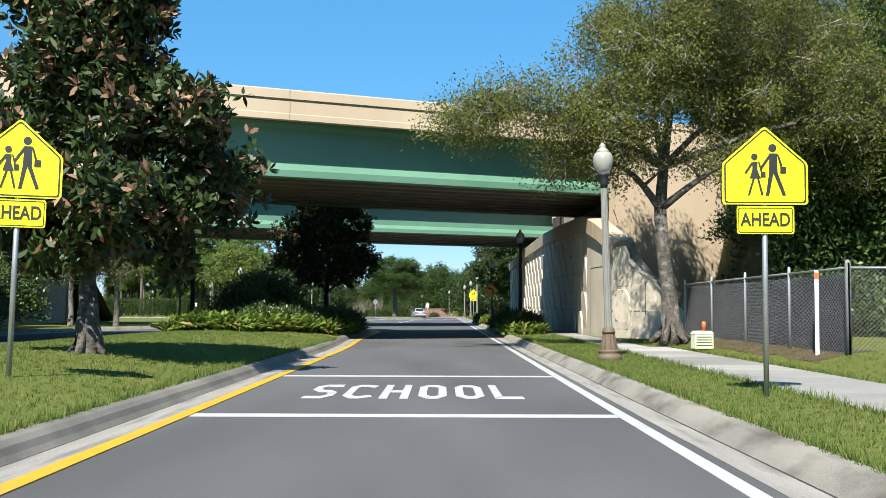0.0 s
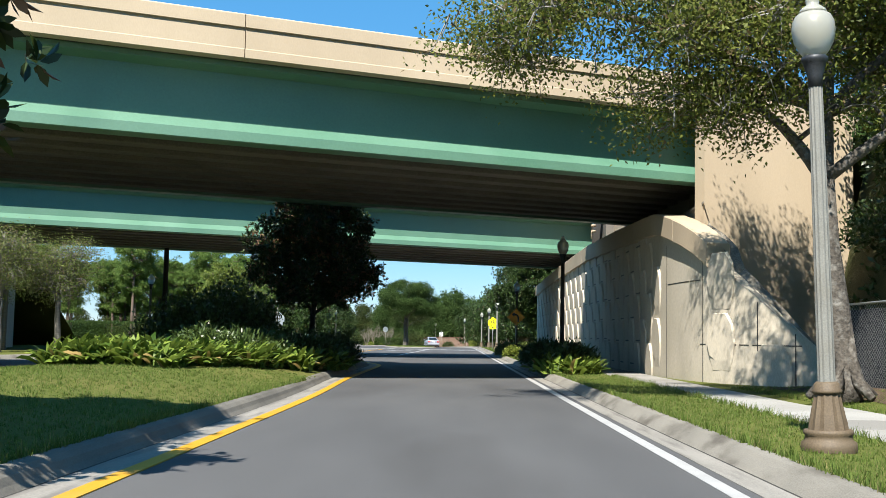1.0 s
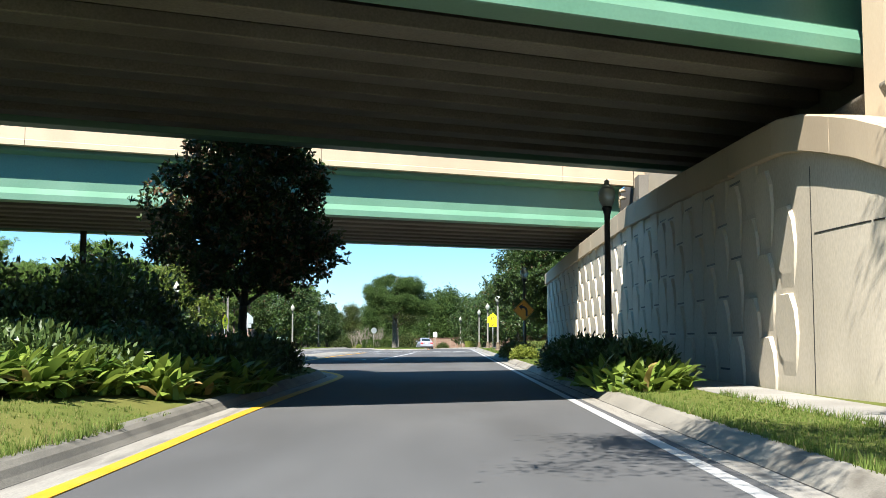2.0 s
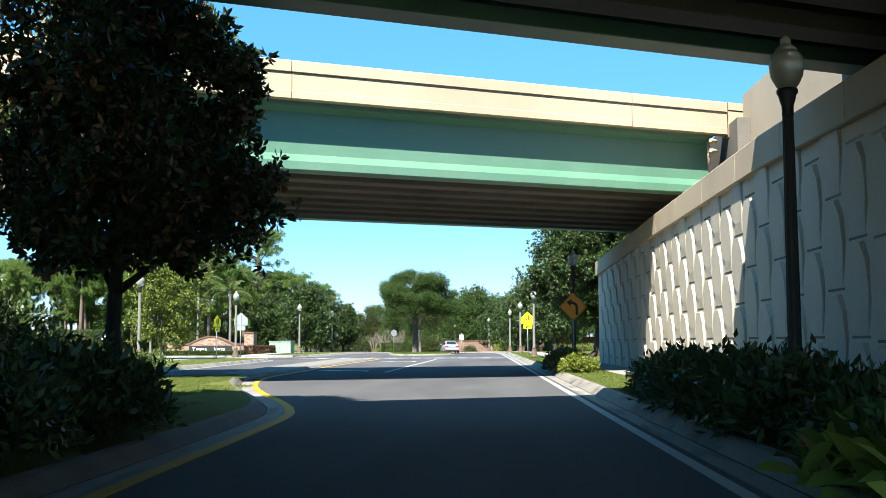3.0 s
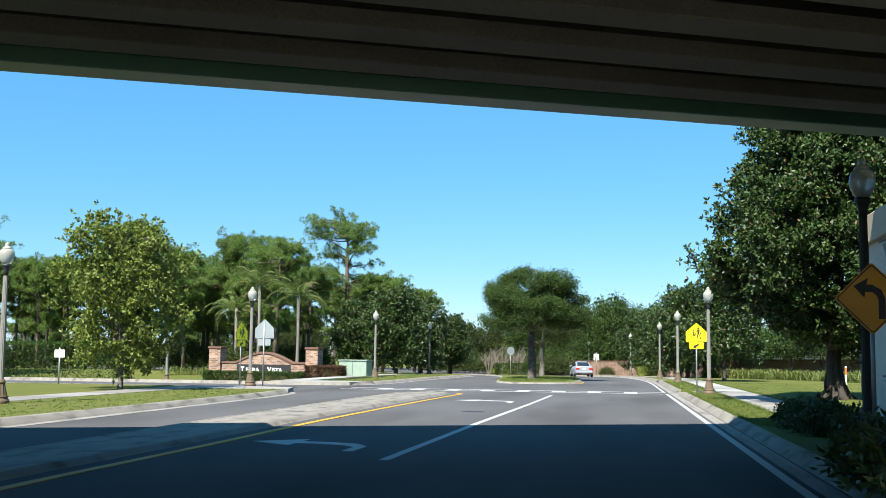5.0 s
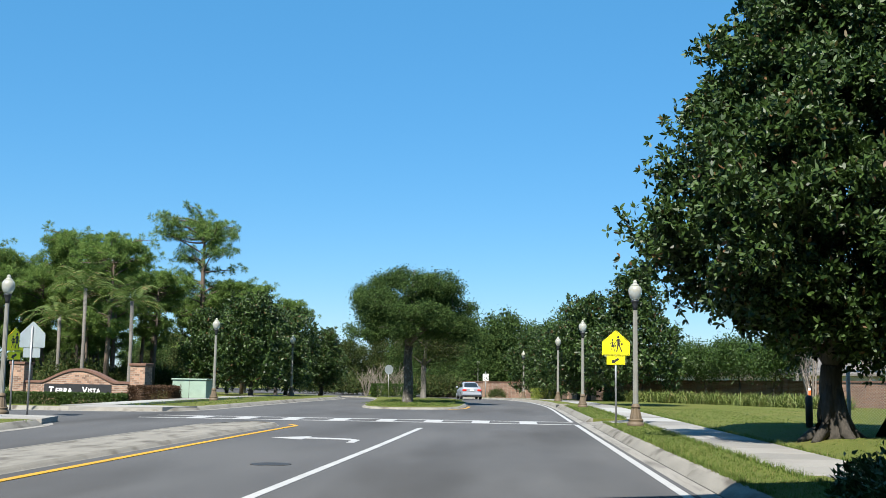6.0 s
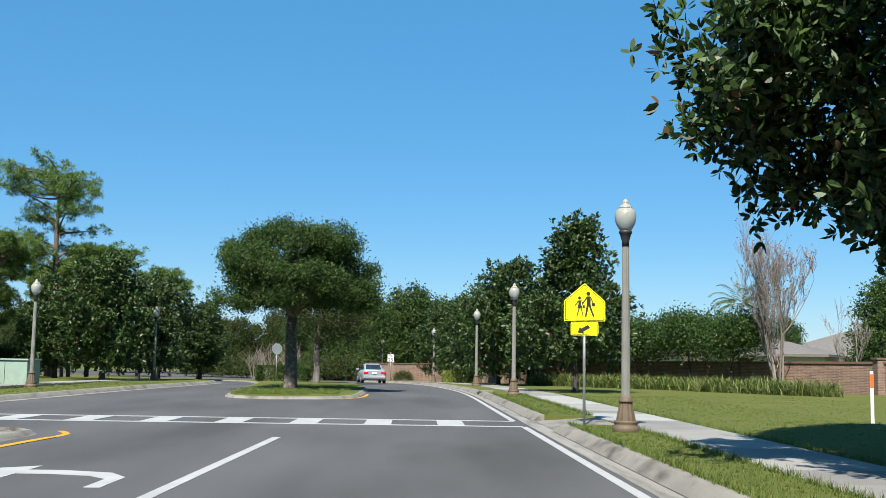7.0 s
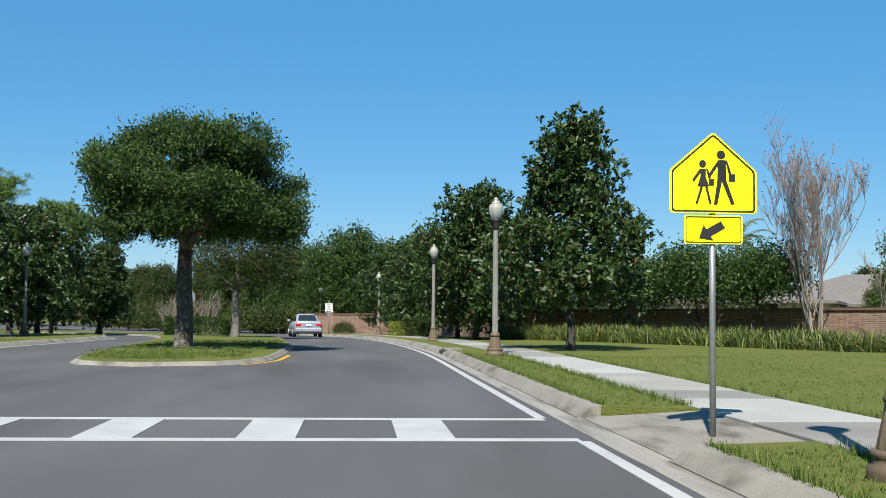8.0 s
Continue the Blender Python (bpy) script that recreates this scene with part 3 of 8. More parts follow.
bm = bmesh.new()
rows = []
for px, py in inset(LEFT_B, -0.2):
    row = []
    for k in range(25):
        f = (k / 24) ** 1.6
        x, y = px + (-62.0 - px) * f, py + (141.0 - py) * f
        row.append(bm.verts.new((x, y, corner_z(x, y))))
    rows.append(row)
for a, b in zip(rows, rows[1:]):
    for k in range(24):
        bm.faces.new((a[k], a[k + 1], b[k + 1], b[k])).smooth = True
structure("lawn", bm, M_GRASS, "green lawn dipping round the entrance sign", "lawn")
bm = bmesh.new()
slab(bm, [(-62, 113.0), (-62, 176.0), (-400, 300), (-400, 113.0)], -0.1, KERB_Z - 0.02)
structure("lawn", bm, M_GRASS, "green verge along the side street", "lawn")
bm = bmesh.new()
rows = []
for i in range(25):
    y = 87.0 + i
    rows.append([bm.verts.new((x, y, berm_z(x, y) + 0.004)) for x in (5.28, 5.6, 5.9, 6.2, 6.5, 6.8, 7.3, 8.5, 11.0, 14.0, 19.0, 24.0)])
for a, b in zip(rows, rows[1:]):
    for k in range(11):
        bm.faces.new((a[k], a[k + 1], b[k + 1], b[k])).smooth = True
structure("lawn_bank", bm, M_GRASS, "green grass rising gently under the large magnolia", "lawn")
isl = inset(ISLAND, -0.12)
bm = bmesh.new()
slab(bm, isl, -0.1, 0.085)
structure("lawn", bm, M_GRASS, "yellowing grass on the oak island", "lawn")

# concrete top of the narrow median separator
bm = bmesh.new()
strip_r = [p for p in inset(MEDIAN_R, -0.2) if p[1] > 68.0]
strip_l = [p for p in inset(MEDIAN_L, -0.2) if p[1] > 69.0]
slab(bm, strip_r + [(-7.1, 103.7), (-7.7, 103.5)] + strip_l, 0.0, 0.078)
structure("pavement", bm, M_KERB, "stained grey concrete top of the narrow traffic separator", "pavement")

# sidewalks of separate slabs
walk_thing = tagged(new("sidewalk"), "pale grey concrete sidewalk slabs with joints, some newer and whiter", "sidewalk", kind="structure")


# stretches that were relaid
NEW_RUNS = [(26.0, 34.5), (107.4, 110.8), (116.4, 124.2), (134, 138)]


def walk_slab(x0, x1, y0, y1, shift=0.0, shift2=0.0):
    bm = bmesh.new()
    z = KERB_Z + 0.004
    pts = [(x0 + shift, y0), (x1 + shift, y0), (x1 + shift2, y1), (x0 + shift2, y1)]
    c = Vector((sum(p[0] for p in pts) / 4, sum(p[1] for p in pts) / 4))
    lo = [bm.verts.new((p[0], p[1], z - 0.1)) for p in pts]
    mid = [bm.verts.new((p[0], p[1], z - 0.012)) for p in pts]
    hi = [bm.verts.new((p[0] + (0.012 if p[0] < c.x else -0.012), p[1] + (0.012 if p[1] < c.y else -0.012), z)) for p in pts]
    bm.faces.new(hi)
    for a, b in ((lo, mid), (mid, hi)):
        for i in range(4):
            bm.faces.new((a[i], a[(i + 1) % 4], b[(i + 1) % 4], b[i]))
    newer = any(a <= y0 < b for a, b in NEW_RUNS)
    return part("slab", bm, M_WALK_NEW if newer else M_WALK, walk_thing, "newer white slab" if newer else "")


y = -6.0
while y < 175.0:
    if y < 30:
        x0, x1 = 4.15, 5.75
    elif y < 88:
        x0, x1 = 4.10, 5.30
    else:
        x0, x1 = 3.75, 5.25
    walk_slab(x0, x1, y, y + 1.49, bend(y) * 0.95, bend(y + 1.5) * 0.95)
    y += 1.5
y = 66.0
while y < 103.0:
    walk_slab(-17.4, -16.0, y, y + 1.49)
    y += 1.5
y = 114.0
while y < 152.0:
    walk_slab(-17.2, -15.8, y, y + 1.49)
    y += 1.5
# crossing ramp
bm = bmesh.new()
v = [bm.verts.new(p) for p in ((2.43, 106.2, 0.012), (2.43, 109.9, 0.012), (4.2, 109.6, KERB_Z), (4.2, 106.6, KERB_Z), (2.43, 106.2, -0.1), (2.43, 109.9, -0.1), (4.2, 109.6, -0.1), (4.2, 106.6, -0.1))]
for f in ((0, 1, 2, 3), (0, 4, 5, 1), (1, 5, 6, 2), (2, 6, 7, 3), (3, 7, 4, 0)):
    bm.faces.new([v[i] for i in f])
structure("pavement", bm, M_KERB, "sloping stained concrete kerb ramp at the crossing", "ramp")
bm = bmesh.new()
sweep(bm, [(2.45, 106.2), (2.45, 109.9)], gutter_profile(0.0))
structure("gutter", bm, M_GUTTER, "stained concrete gutter at the kerb ramp", "gutter")
bm = bmesh.new()
slab(bm, [(-16.0, 104.4), (-12.9, 103.6), (-12.5, 101.6), (-16.0, 101.0)], 0.0, KERB_Z + 0.006)
slab(bm, [(-16.2, 112.4), (-13.0, 113.3), (-12.3, 115.4), (-16.2, 115.6)], 0.0, KERB_Z + 0.006)
structure("pavement", bm, M_WALK, "pale concrete corner landings at the side street", "pavement")

# ---- road markings ----
PZ = 0.004


def stripe(path, width, material, label, z=PZ):
    bm = bmesh.new()
    sweep(bm, path, [(-width / 2, 0.0), (-width / 2, z), (width / 2, z), (width / 2, 0.0)])
    return structure("road_marking", bm, material, label, "road marking")


def paint(polys, material, label, z=PZ):
    bm = bmesh.new()
    for i, poly in enumerate(polys):
        slab(bm, poly, 0.0, z + 0.0006 * (i % 9))
    return structure("road_marking", bm, material, label, "road marking")


def quad(x0, x1, y0, y1):
    return [(x0, y0), (x1, y0), (x1, y1), (x0, y1)]


stripe([(1.94, -60.0), (1.96, 107.6)], 0.13, M_WHITE, "solid white edge line")
stripe(smooth_path([(1.94 + bend(yy), float(yy)) for yy in LEVELS if yy > 109] ), 0.13, M_WHITE, "solid white edge line round the bend")
yl = inset(MEDIAN_R, 0.42)
stripe(yl, 0.15, M_YELLOW, "solid yellow line beside the median kerb", z=0.010)
stripe(smooth_path([(-6.1, 103.0), (-6.12, 103.8), (-6.45, 104.5)], 0.3), 0.12, M_YELLOW, "yellow line end at the separator tip")
stripe([(-3.35, 76.5), (-3.15, 85.0), (-2.82, 95.0), (-2.6, 103.7)], 0.14, M_WHITE, "solid white turn lane line")
paint([quad(-2.45, 1.88, 13.6, 13.9)], M_WHITE, "white bar across the lane before the school word")
paint([quad(-2.45, 1.88, 20.05, 20.33)], M_WHITE, "white bar across the lane past the school word")


def stroke(points, width, closed=False):
    """Quads of a painted band along a centre line, mitred at its bends."""
    n = len(points)
    pts = [Vector(p) for p in points]
    sides = []
    for i, p in enumerate(pts):
        before = (p - pts[i - 1]).normalized() if i or closed else None
        after = (pts[(i + 1) % n] - p).normalized() if i < n - 1 or closed else None
        d = ((before or after) + (after or before)).normalized()
        k = 1.0 / max(0.5, d.dot(after or before))
        m = Vector((-d.y, d.x)) * (width / 2 * k)
        sides.append((p - m, p + m))
    if closed:
        sides.append(sides[0])
    return [[tuple(a[0]), tuple(b[0]), tuple(b[1]), tuple(a[1])] for a, b in zip(sides, sides[1:])]


def block_letters(word, x0, y0, width, height, sx, sy):
    """Angular road lettering drawn long: strokes sx wide across and sy deep along the road."""
    polys = []
    w = width / (len(word) + 0.32 * (len(word) - 1))
    k = sy / sx
    h = height / k
    lo, hi, left, right, m = sx / 2, h - sx / 2, sx / 2, w - sx / 2, h / 2
    c, e = 0.13, 0.085
    for i, ch in enumerate(word):
        if ch == "O":
            lines = [([(c, lo), (w - c, lo), (right, lo + e), (right, hi - e), (w - c, hi), (c, hi), (left, hi - e), (left, lo + e)], True)]
        elif ch == "C":
            lines = [([(w, lo + e * 0.8), (w - c, lo), (c, lo), (left, lo + e), (left, hi - e), (c, hi), (w - c, hi), (w, hi - e * 0.8)], False)]
        elif ch == "S":
            lines = [([(0, lo), (w - c, lo), (right, lo + e), (right, m - e), (w - c, m), (c, m), (left, m + e), (left, hi - e), (c, hi), (w, hi)], False)]
        elif ch == "H":
            lines = [([(left, 0), (left, h)], False), ([(right, 0), (right, h)], False), ([(sx + 0.001, m), (w - sx - 0.001, m)], False)]
        else:
            lines = [([(left, h), (left, lo), (w, lo)], False)]
        for pts, closed in lines:
            for q in stroke(pts, sx, closed):
                polys.append([(x0 + i * w * 1.32 + x, y0 + y * k) for x, y in q])
    return polys


paint(block_letters("SCHOOL", -1.62, 15.85, 2.72, 2.25, 0.105, 0.33), M_WHITE, "tall white word SCHOOL painted on the lane")


def turn_arrow(x, y, label):
    """A left-turn arrow: stem, curve and head to the left."""
    stem = [(x + 0.95, y - 0.9), (x + 1.12, y - 0.9), (x + 1.12, y + 0.05), (x + 0.86, y + 0.5), (x + 0.25, y + 0.72), (x - 0.15, y + 0.72),
            (x - 0.15, y + 0.32), (x + 0.2, y + 0.32), (x + 0.7, y + 0.16), (x + 0.95, y - 0.12)]
    head = [(x - 0.15, y - 0.1), (x - 0.15, y + 1.2), (x - 0.95, y + 0.52)]
    paint([stem, head], M_WHITE, label)


turn_arrow(-5.22, 78.6, "white left-turn arrow in the turn lane")
turn_arrow(-4.55, 97.2, "white left-turn arrow before the crossing")
bars = [quad(-12.0, 1.95, 107.62, 107.84), quad(-12.0, 1.95, 109.64, 109.84)]
bx = 0.20
while bx > -12:
    bars.append(quad(bx, bx + 0.56, 107.84, 109.64))
    bx -= 1.53
paint(bars, M_WHITE, "white ladder crossing with lengthwise bars")
stripe(along(inset(ISLAND, 0.24), 2.4, 9.0, 0.3), 0.13, M_YELLOW, "yellow line beside the island kerb")

# ---- bridges ----
SKEW = 0.45


def skew_prism(bm, section, x0, x1, y0, cross=0.0):
    """A section of (dy, z) points carried along the skewed line of a bridge."""
    n = len(section)
    a = [bm.verts.new((x0, y0 + SKEW * x0 + d, z + cross * d)) for d, z in section]
    b = [bm.verts.new((x1, y0 + SKEW * x1 + d, z + cross * d)) for d, z in section]
    for i in range(n):
        bm.faces.new((a[i], a[(i + 1) % n], b[(i + 1) % n], b[i]))
    bm.faces.new(a)
    bm.faces.new(list(reversed(b)))
    return bm


def bulb_tee(c, bottom, top):
    return [(c - 0.34, bottom), (c + 0.34, bottom), (c + 0.36, bottom + 0.02), (c + 0.36, bottom + 0.23), (c + 0.10, bottom + 0.45), (c + 0.10, top - 0.22), (c + 0.48, top - 0.12),
            (c + 0.48, top), (c - 0.48, top), (c - 0.48, top - 0.12), (c - 0.10, top - 0.22), (c - 0.10, bottom + 0.45), (c - 0.36, bottom + 0.23), (c - 0.36, bottom + 0.02)]


def bridge(label, y0, width, z_bottom, z_deck, z_top, x0, x1, cross, count, joint, front, back):
    br = tagged(new("road_bridge"), label, "bridge", kind="structure")
    # parapet panels front and back, a shadow groove under the coping
    for dy, sgn, inner in ((0.0, 1, 0), (width, -1, 1)):
        x = joint
        while x > x0:
            x -= 9.2
        while x < x1:
            xa, xb = max(x, x0) + 0.008, min(x + 9.2, x1 + 0.35) - 0.008
            bm = bmesh.new()
            skew_prism(bm, [(dy, z_deck - 0.24), (dy, z_deck - 0.06), (dy + sgn * 0.02, z_deck - 0.04), (dy + sgn * 0.02, z_top - 0.36), (dy + sgn * 0.05, z_top - 0.34),
                            (dy + sgn * 0.05, z_top - 0.305), (dy - sgn * 0.03, z_top - 0.295), (dy - sgn * 0.03, z_top - 0.03), (dy, z_top), (dy + sgn * 0.27, z_top),
                            (dy + sgn * 0.30, z_top - 0.03), (dy + sgn * 0.42, z_deck), (dy + sgn * 0.42, z_deck - 0.24)], xa, xb, y0, cross)
            part("parapet_panel", bm, M_TAN, br)
            x += 9.2
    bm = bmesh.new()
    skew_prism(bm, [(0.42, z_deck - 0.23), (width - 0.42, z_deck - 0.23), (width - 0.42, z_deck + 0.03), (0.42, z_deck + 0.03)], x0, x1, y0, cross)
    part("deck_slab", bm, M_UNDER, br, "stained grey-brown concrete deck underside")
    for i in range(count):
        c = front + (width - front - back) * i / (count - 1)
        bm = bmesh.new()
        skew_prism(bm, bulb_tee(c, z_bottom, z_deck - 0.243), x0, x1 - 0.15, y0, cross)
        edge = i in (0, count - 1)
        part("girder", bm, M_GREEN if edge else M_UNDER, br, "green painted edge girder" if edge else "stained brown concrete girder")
    return br


bridge("tan and green concrete road bridge over the near road", 38.1, 15.1, 5.19, 7.17, 7.88, -24.0, 6.9, 0.027, 9, -4.65, 0.98, 0.6)
bridge("tan and green concrete road bridge behind the first", 66.6, 13.6, 5.52, 7.53, 8.27, -24.0, 7.2, 0.004, 8, -4.7, 0.82, 0.7)

# drain pipes at the second bridge's end
bm = bmesh.new()
for zz in (6.75, 7.05):
    tube(bm, [(7.0, 66.9 + SKEW * 7.0, zz), (7.15, 66.62 + SKEW * 7.15, zz), (6.95, 66.5 + SKEW * 6.95, zz)], [0.06, 0.06, 0.06], 8)
tube(bm, [(7.0, 67.0 + SKEW * 7.0, 6.4), (7.0, 67.0 + SKEW * 7.0, 7.1)], [0.05, 0.05], 8)
structure("drain_pipe", bm, M_TAN, "short tan drain pipes at the bridge end", "pipe")

# ---- retaining wall on the right ----
WALL_X = 5.40
WALL_TOP = [(38.3, 3.0), (38.8, 3.35), (39.5, 3.75), (40.3, 4.03), (41.2, 4.25), (42.0, 4.42), (43.0, 4.55), (50, 4.78), (58, 4.95), (71, 4.87), (80, 4.72), (86.3, 4.62)]
# plan of the near end, curving into the bank
CURVE = smooth_path([(5.40, 46.0), (5.40, 44.6), (5.42, 43.3), (5.46, 42.2), (5.53, 41.2), (5.64, 40.2), (5.82, 39.3), (6.08, 38.6), (6.45, 38.0), (6.95, 37.5), (7.6, 37.1), (8.4, 36.85)], 0.25)


def wall_top(y):
    for (a, za), (b, zb) in zip(WALL_TOP, WALL_TOP[1:]):
        if y <= b:
            return za + (zb - za) * max(0.0, (y - a) / (b - a))
    return WALL_TOP[-1][1]


bm = bmesh.new()
ys = [46.0 + (86.3 - 46.0) * i / 150 for i in range(151)]
rows = []
for yy in ys:
    zt = wall_top(yy)
    rows.append([bm.verts.new((WALL_X, yy, -0.1)), bm.verts.new((WALL_X, yy, zt - 0.3)), bm.verts.new((WALL_X + 0.5, yy, zt - 0.3)), bm.verts.new((WALL_X + 0.5, yy, -0.1))])
for a, b in zip(rows, rows[1:]):
    for j in range(4):
        bm.faces.new((a[j], a[(j + 1) % 4], b[(j + 1) % 4], b[j]))
bm.faces.new(rows[0])
bm.faces.new(list(reversed(rows[-1])))
wall_east = structure("wall_east", bm, M_CREAM, "cream precast panel retaining wall with raised hexagonal relief", "wall")
# coping in cast lengths
edges_y = [46.0, 46.33] + [43.0 + 3.33 * i for i in range(2, 14)]
for ya, yb in zip(edges_y, edges_y[1:]):
    bm = bmesh.new()
    n = 6
    rows = []
    for i in range(n + 1):
        yy = ya + 0.008 + (yb - ya - 0.016) * i / n
        zt = wall_top(yy)
        rows.append([bm.verts.new((WALL_X + dx, yy, zt + dz)) for dx, dz in ((-0.11, -0.62), (-0.13, -0.60), (-0.13, -0.03), (-0.10, 0.0), (0.48, 0.0), (0.52, -0.03), (0.52, -0.62))])
    for a, b in zip(rows, rows[1:]):
        for j in range(7):
            bm.faces.new((a[j], a[(j + 1) % 7], b[(j + 1) % 7], b[j]))
    bm.faces.new(rows[0])
    bm.faces.new(list(reversed(rows[-1])))
    part("coping", bm, M_TAN, wall_east, "tan cast coping")

# raised relief panels, staggered
def relief(d):
    """A tall raised hexagon: crisp edges, a flat face leaning back to its foot, a bevelled underside."""
    bm = bmesh.new()
    out = [(-0.24, 0.66), (0.24, 0.66), (0.42, 0.40), (0.48, 0.0), (0.41, -0.36), (0.29, -0.66), (-0.29, -0.66), (-0.41, -0.36), (-0.48, 0.0), (-0.42, 0.40)]
    inn = [(-0.225, 0.64), (0.225, 0.64), (0.405, 0.39), (0.462, 0.0), (0.385, -0.32), (0.19, -0.43), (-0.19, -0.43), (-0.385, -0.32), (-0.462, 0.0), (-0.405, 0.39)]
    lo = [bm.verts.new((0.0, a, b)) for a, b in out]
    hi = [bm.verts.new((-d * (0.62 + 0.6 * b), a, b)) for a, b in inn]
    bm.faces.new(hi)
    for i in range(len(out)):
        bm.faces.new((lo[i], lo[(i + 1) % len(out)], hi[(i + 1) % len(out)], hi[i]))
    me = bpy.data.meshes.new("relief_panel")
    bmesh.ops.recalc_face_normals(bm, faces=bm.faces)
    bm.to_mesh(me)
    bm.free()
    me.materials.append(M_CREAM)
    return me


panel_mesh = relief(0.072)
joint_bm = bmesh.new()
for yi in range(46, 86):
    foot = 0.58 if (yi % 2 == 0) == (yi >= 53) else -0.13
    if yi < 53:
        foot -= 0.06
    while foot < 4.6:
        zc = foot + 0.56
        if zc + 0.66 < wall_top(yi) - 0.04 and zc > 0.3:
            p = new("relief_panel", panel_mesh)
            p.location = (WALL_X, yi, zc)
            p.parent = wall_east
            if foot > 0.3 and foot < wall_top(yi) - 0.75:
                box(joint_bm, WALL_X - 0.004, WALL_X + 0.01, yi - 0.37, yi + 0.37, foot - 0.145, foot - 0.105)
        elif foot - 0.1 < wall_top(yi) - 0.62 and foot > 0.3:
            box(joint_bm, WALL_X - 0.004, WALL_X + 0.01, yi - 0.37, yi + 0.37, foot - 0.145, foot - 0.105)
        foot += 1.41
part("panel_joints", joint_bm, M_BLACK, wall_east, "dark open joints")["kind"] = "stuff"


def curve_frame(i):
    a, b = Vector(CURVE[max(i - 1, 0)]), Vector(CURVE[min(i + 1, len(CURVE) - 1)])
    d = (b - a).normalized()
    return Vector(CURVE[i]), d, Vector((d.y, -d.x))


def curve_top(i):
    """Height of the wall along its curving end; past the coping it runs down to the ground."""
    x, y = CURVE[i]
    if x < 6.0:
        return wall_top(y)
    return max(0.75, 2.95 - 1.25 * (x - 5.95) + 0.10 * (x - 5.95) ** 2)


bm = bmesh.new()
rows = []
for i in range(len(CURVE)):
    p, d, out = curve_frame(i)
    # the outer face looks to the road
    zt = curve_top(i) - (0.3 if CURVE[i][0] < 5.95 else 0.0)
    q = p - out * -0.35 if out.x > 0 else p - out * 0.35
    rows.append([bm.verts.new((p.x, p.y, -0.1)), bm.verts.new((p.x, p.y, zt)), bm.verts.new((q.x, q.y, zt)), bm.verts.new((q.x, q.y, -0.1))])
for a, b in zip(rows, rows[1:]):
    for j in range(4):
        bm.faces.new((a[j], a[(j + 1) % 4], b[(j + 1) % 4], b[j]))
bm.faces.new(rows[0])
bm.faces.new(list(reversed(rows[-1])))
wall_return = structure("wall_return", bm, M_CREAM, "cream panel wall curving into the bank and running down", "wall")
last = max(i for i in range(len(CURVE)) if CURVE[i][0] < 5.95)
cuts = [0, last * 2 // 5, last * 3 // 4, last]
for ia, ib in zip(cuts, cuts[1:]):
    bm = bmesh.new()
    rows = []
    for i in range(ia, ib + 1):
        p, d, out = curve_frame(i)
        s = 1 if out.x > 0 else -1
        g = 0.008 * (1 if i == ia else -1 if i == ib else 0)
        zt = wall_top(CURVE[i][1])
        rows.append([bm.verts.new((p.x + out.x * s * o + d.x * g, p.y + out.y * s * o + d.y * g, zt + z)) for o, z in ((-0.11, -0.58), (-0.13, -0.56), (-0.13, -0.03), (-0.10, 0.0), (0.48, 0.0), (0.52, -0.03), (0.52, -0.58))])
    for a, b in zip(rows, rows[1:]):
        for j in range(7):
            bm.faces.new((a[j], a[(j + 1) % 7], b[(j + 1) % 7], b[j]))
    bm.faces.new(rows[0])
    bm.faces.new(list(reversed(rows[-1])))
    part("coping", bm, M_TAN, wall_return, "tan cast coping curving down")
# panels and joints of the curving end
for yq, foots in ((45.0, (0.49, 1.90, 3.31)), (44.0, (-0.20, 1.21, 2.62)), (43.0, (0.49, 1.90)), (38.6, (0.54, 1.95)), (37.6, (-0.16,))):
    i = min(range(len(CURVE)), key=lambda k: abs(CURVE[k][1] - yq))
    p, d, out = curve_frame(i)
    for foot in foots:
        r = new("relief_panel", panel_mesh)
        r.location = (p.x, p.y, foot + 0.56)
        r.rotation_euler = (0, 0, math.atan2(-d.y, -d.x) - math.pi / 2)
        r.parent = wall_return
bm = bmesh.new()
for yq, zb in ((41.97, 3.6), (39.4, 3.0), (37.8, 2.0), (37.2, 1.3), (36.95, 0.9)):
    i = min(range(len(CURVE)), key=lambda k: abs(CURVE[k][1] - yq))
    p, d, out = curve_frame(i)
    o = out * (-1 if out.x > 0 else 1)
    a = [(p.x + o.x * 0.004 + d.x * k, p.y + o.y * 0.004 + d.y * k) for k in (-0.013, 0.013)]
    c = [(p.x - o.x * 0.02 + d.x * k, p.y - o.y * 0.02 + d.y * k) for k in (0.013, -0.013)]
    slab(bm, a + c, 0.1, zb)
for zj in (1.02, 2.55):
    for i in range(1, len(CURVE) - 1):
        if CURVE[i][1] > 41.9 or CURVE[i][1] < 37.2 or curve_top(i) < zj + 0.2 or (CURVE[i][1] > 39.4) != (zj > 1.5):
            continue
        p, d, out = curve_frame(i)
        o = out * (-1 if out.x > 0 else 1)
        zz = zj
        a = [(p.x + o.x * 0.004 + d.x * k, p.y + o.y * 0.004 + d.y * k) for k in (-0.13, 0.13)]
        c = [(p.x - o.x * 0.02 + d.x * k, p.y - o.y * 0.02 + d.y * k) for k in (0.13, -0.13)]
        slab(bm, a + c, zz, zz + 0.024)
part("panel_joints", bm, M_BLACK, wall_return, "dark open joints")["kind"] = "stuff"
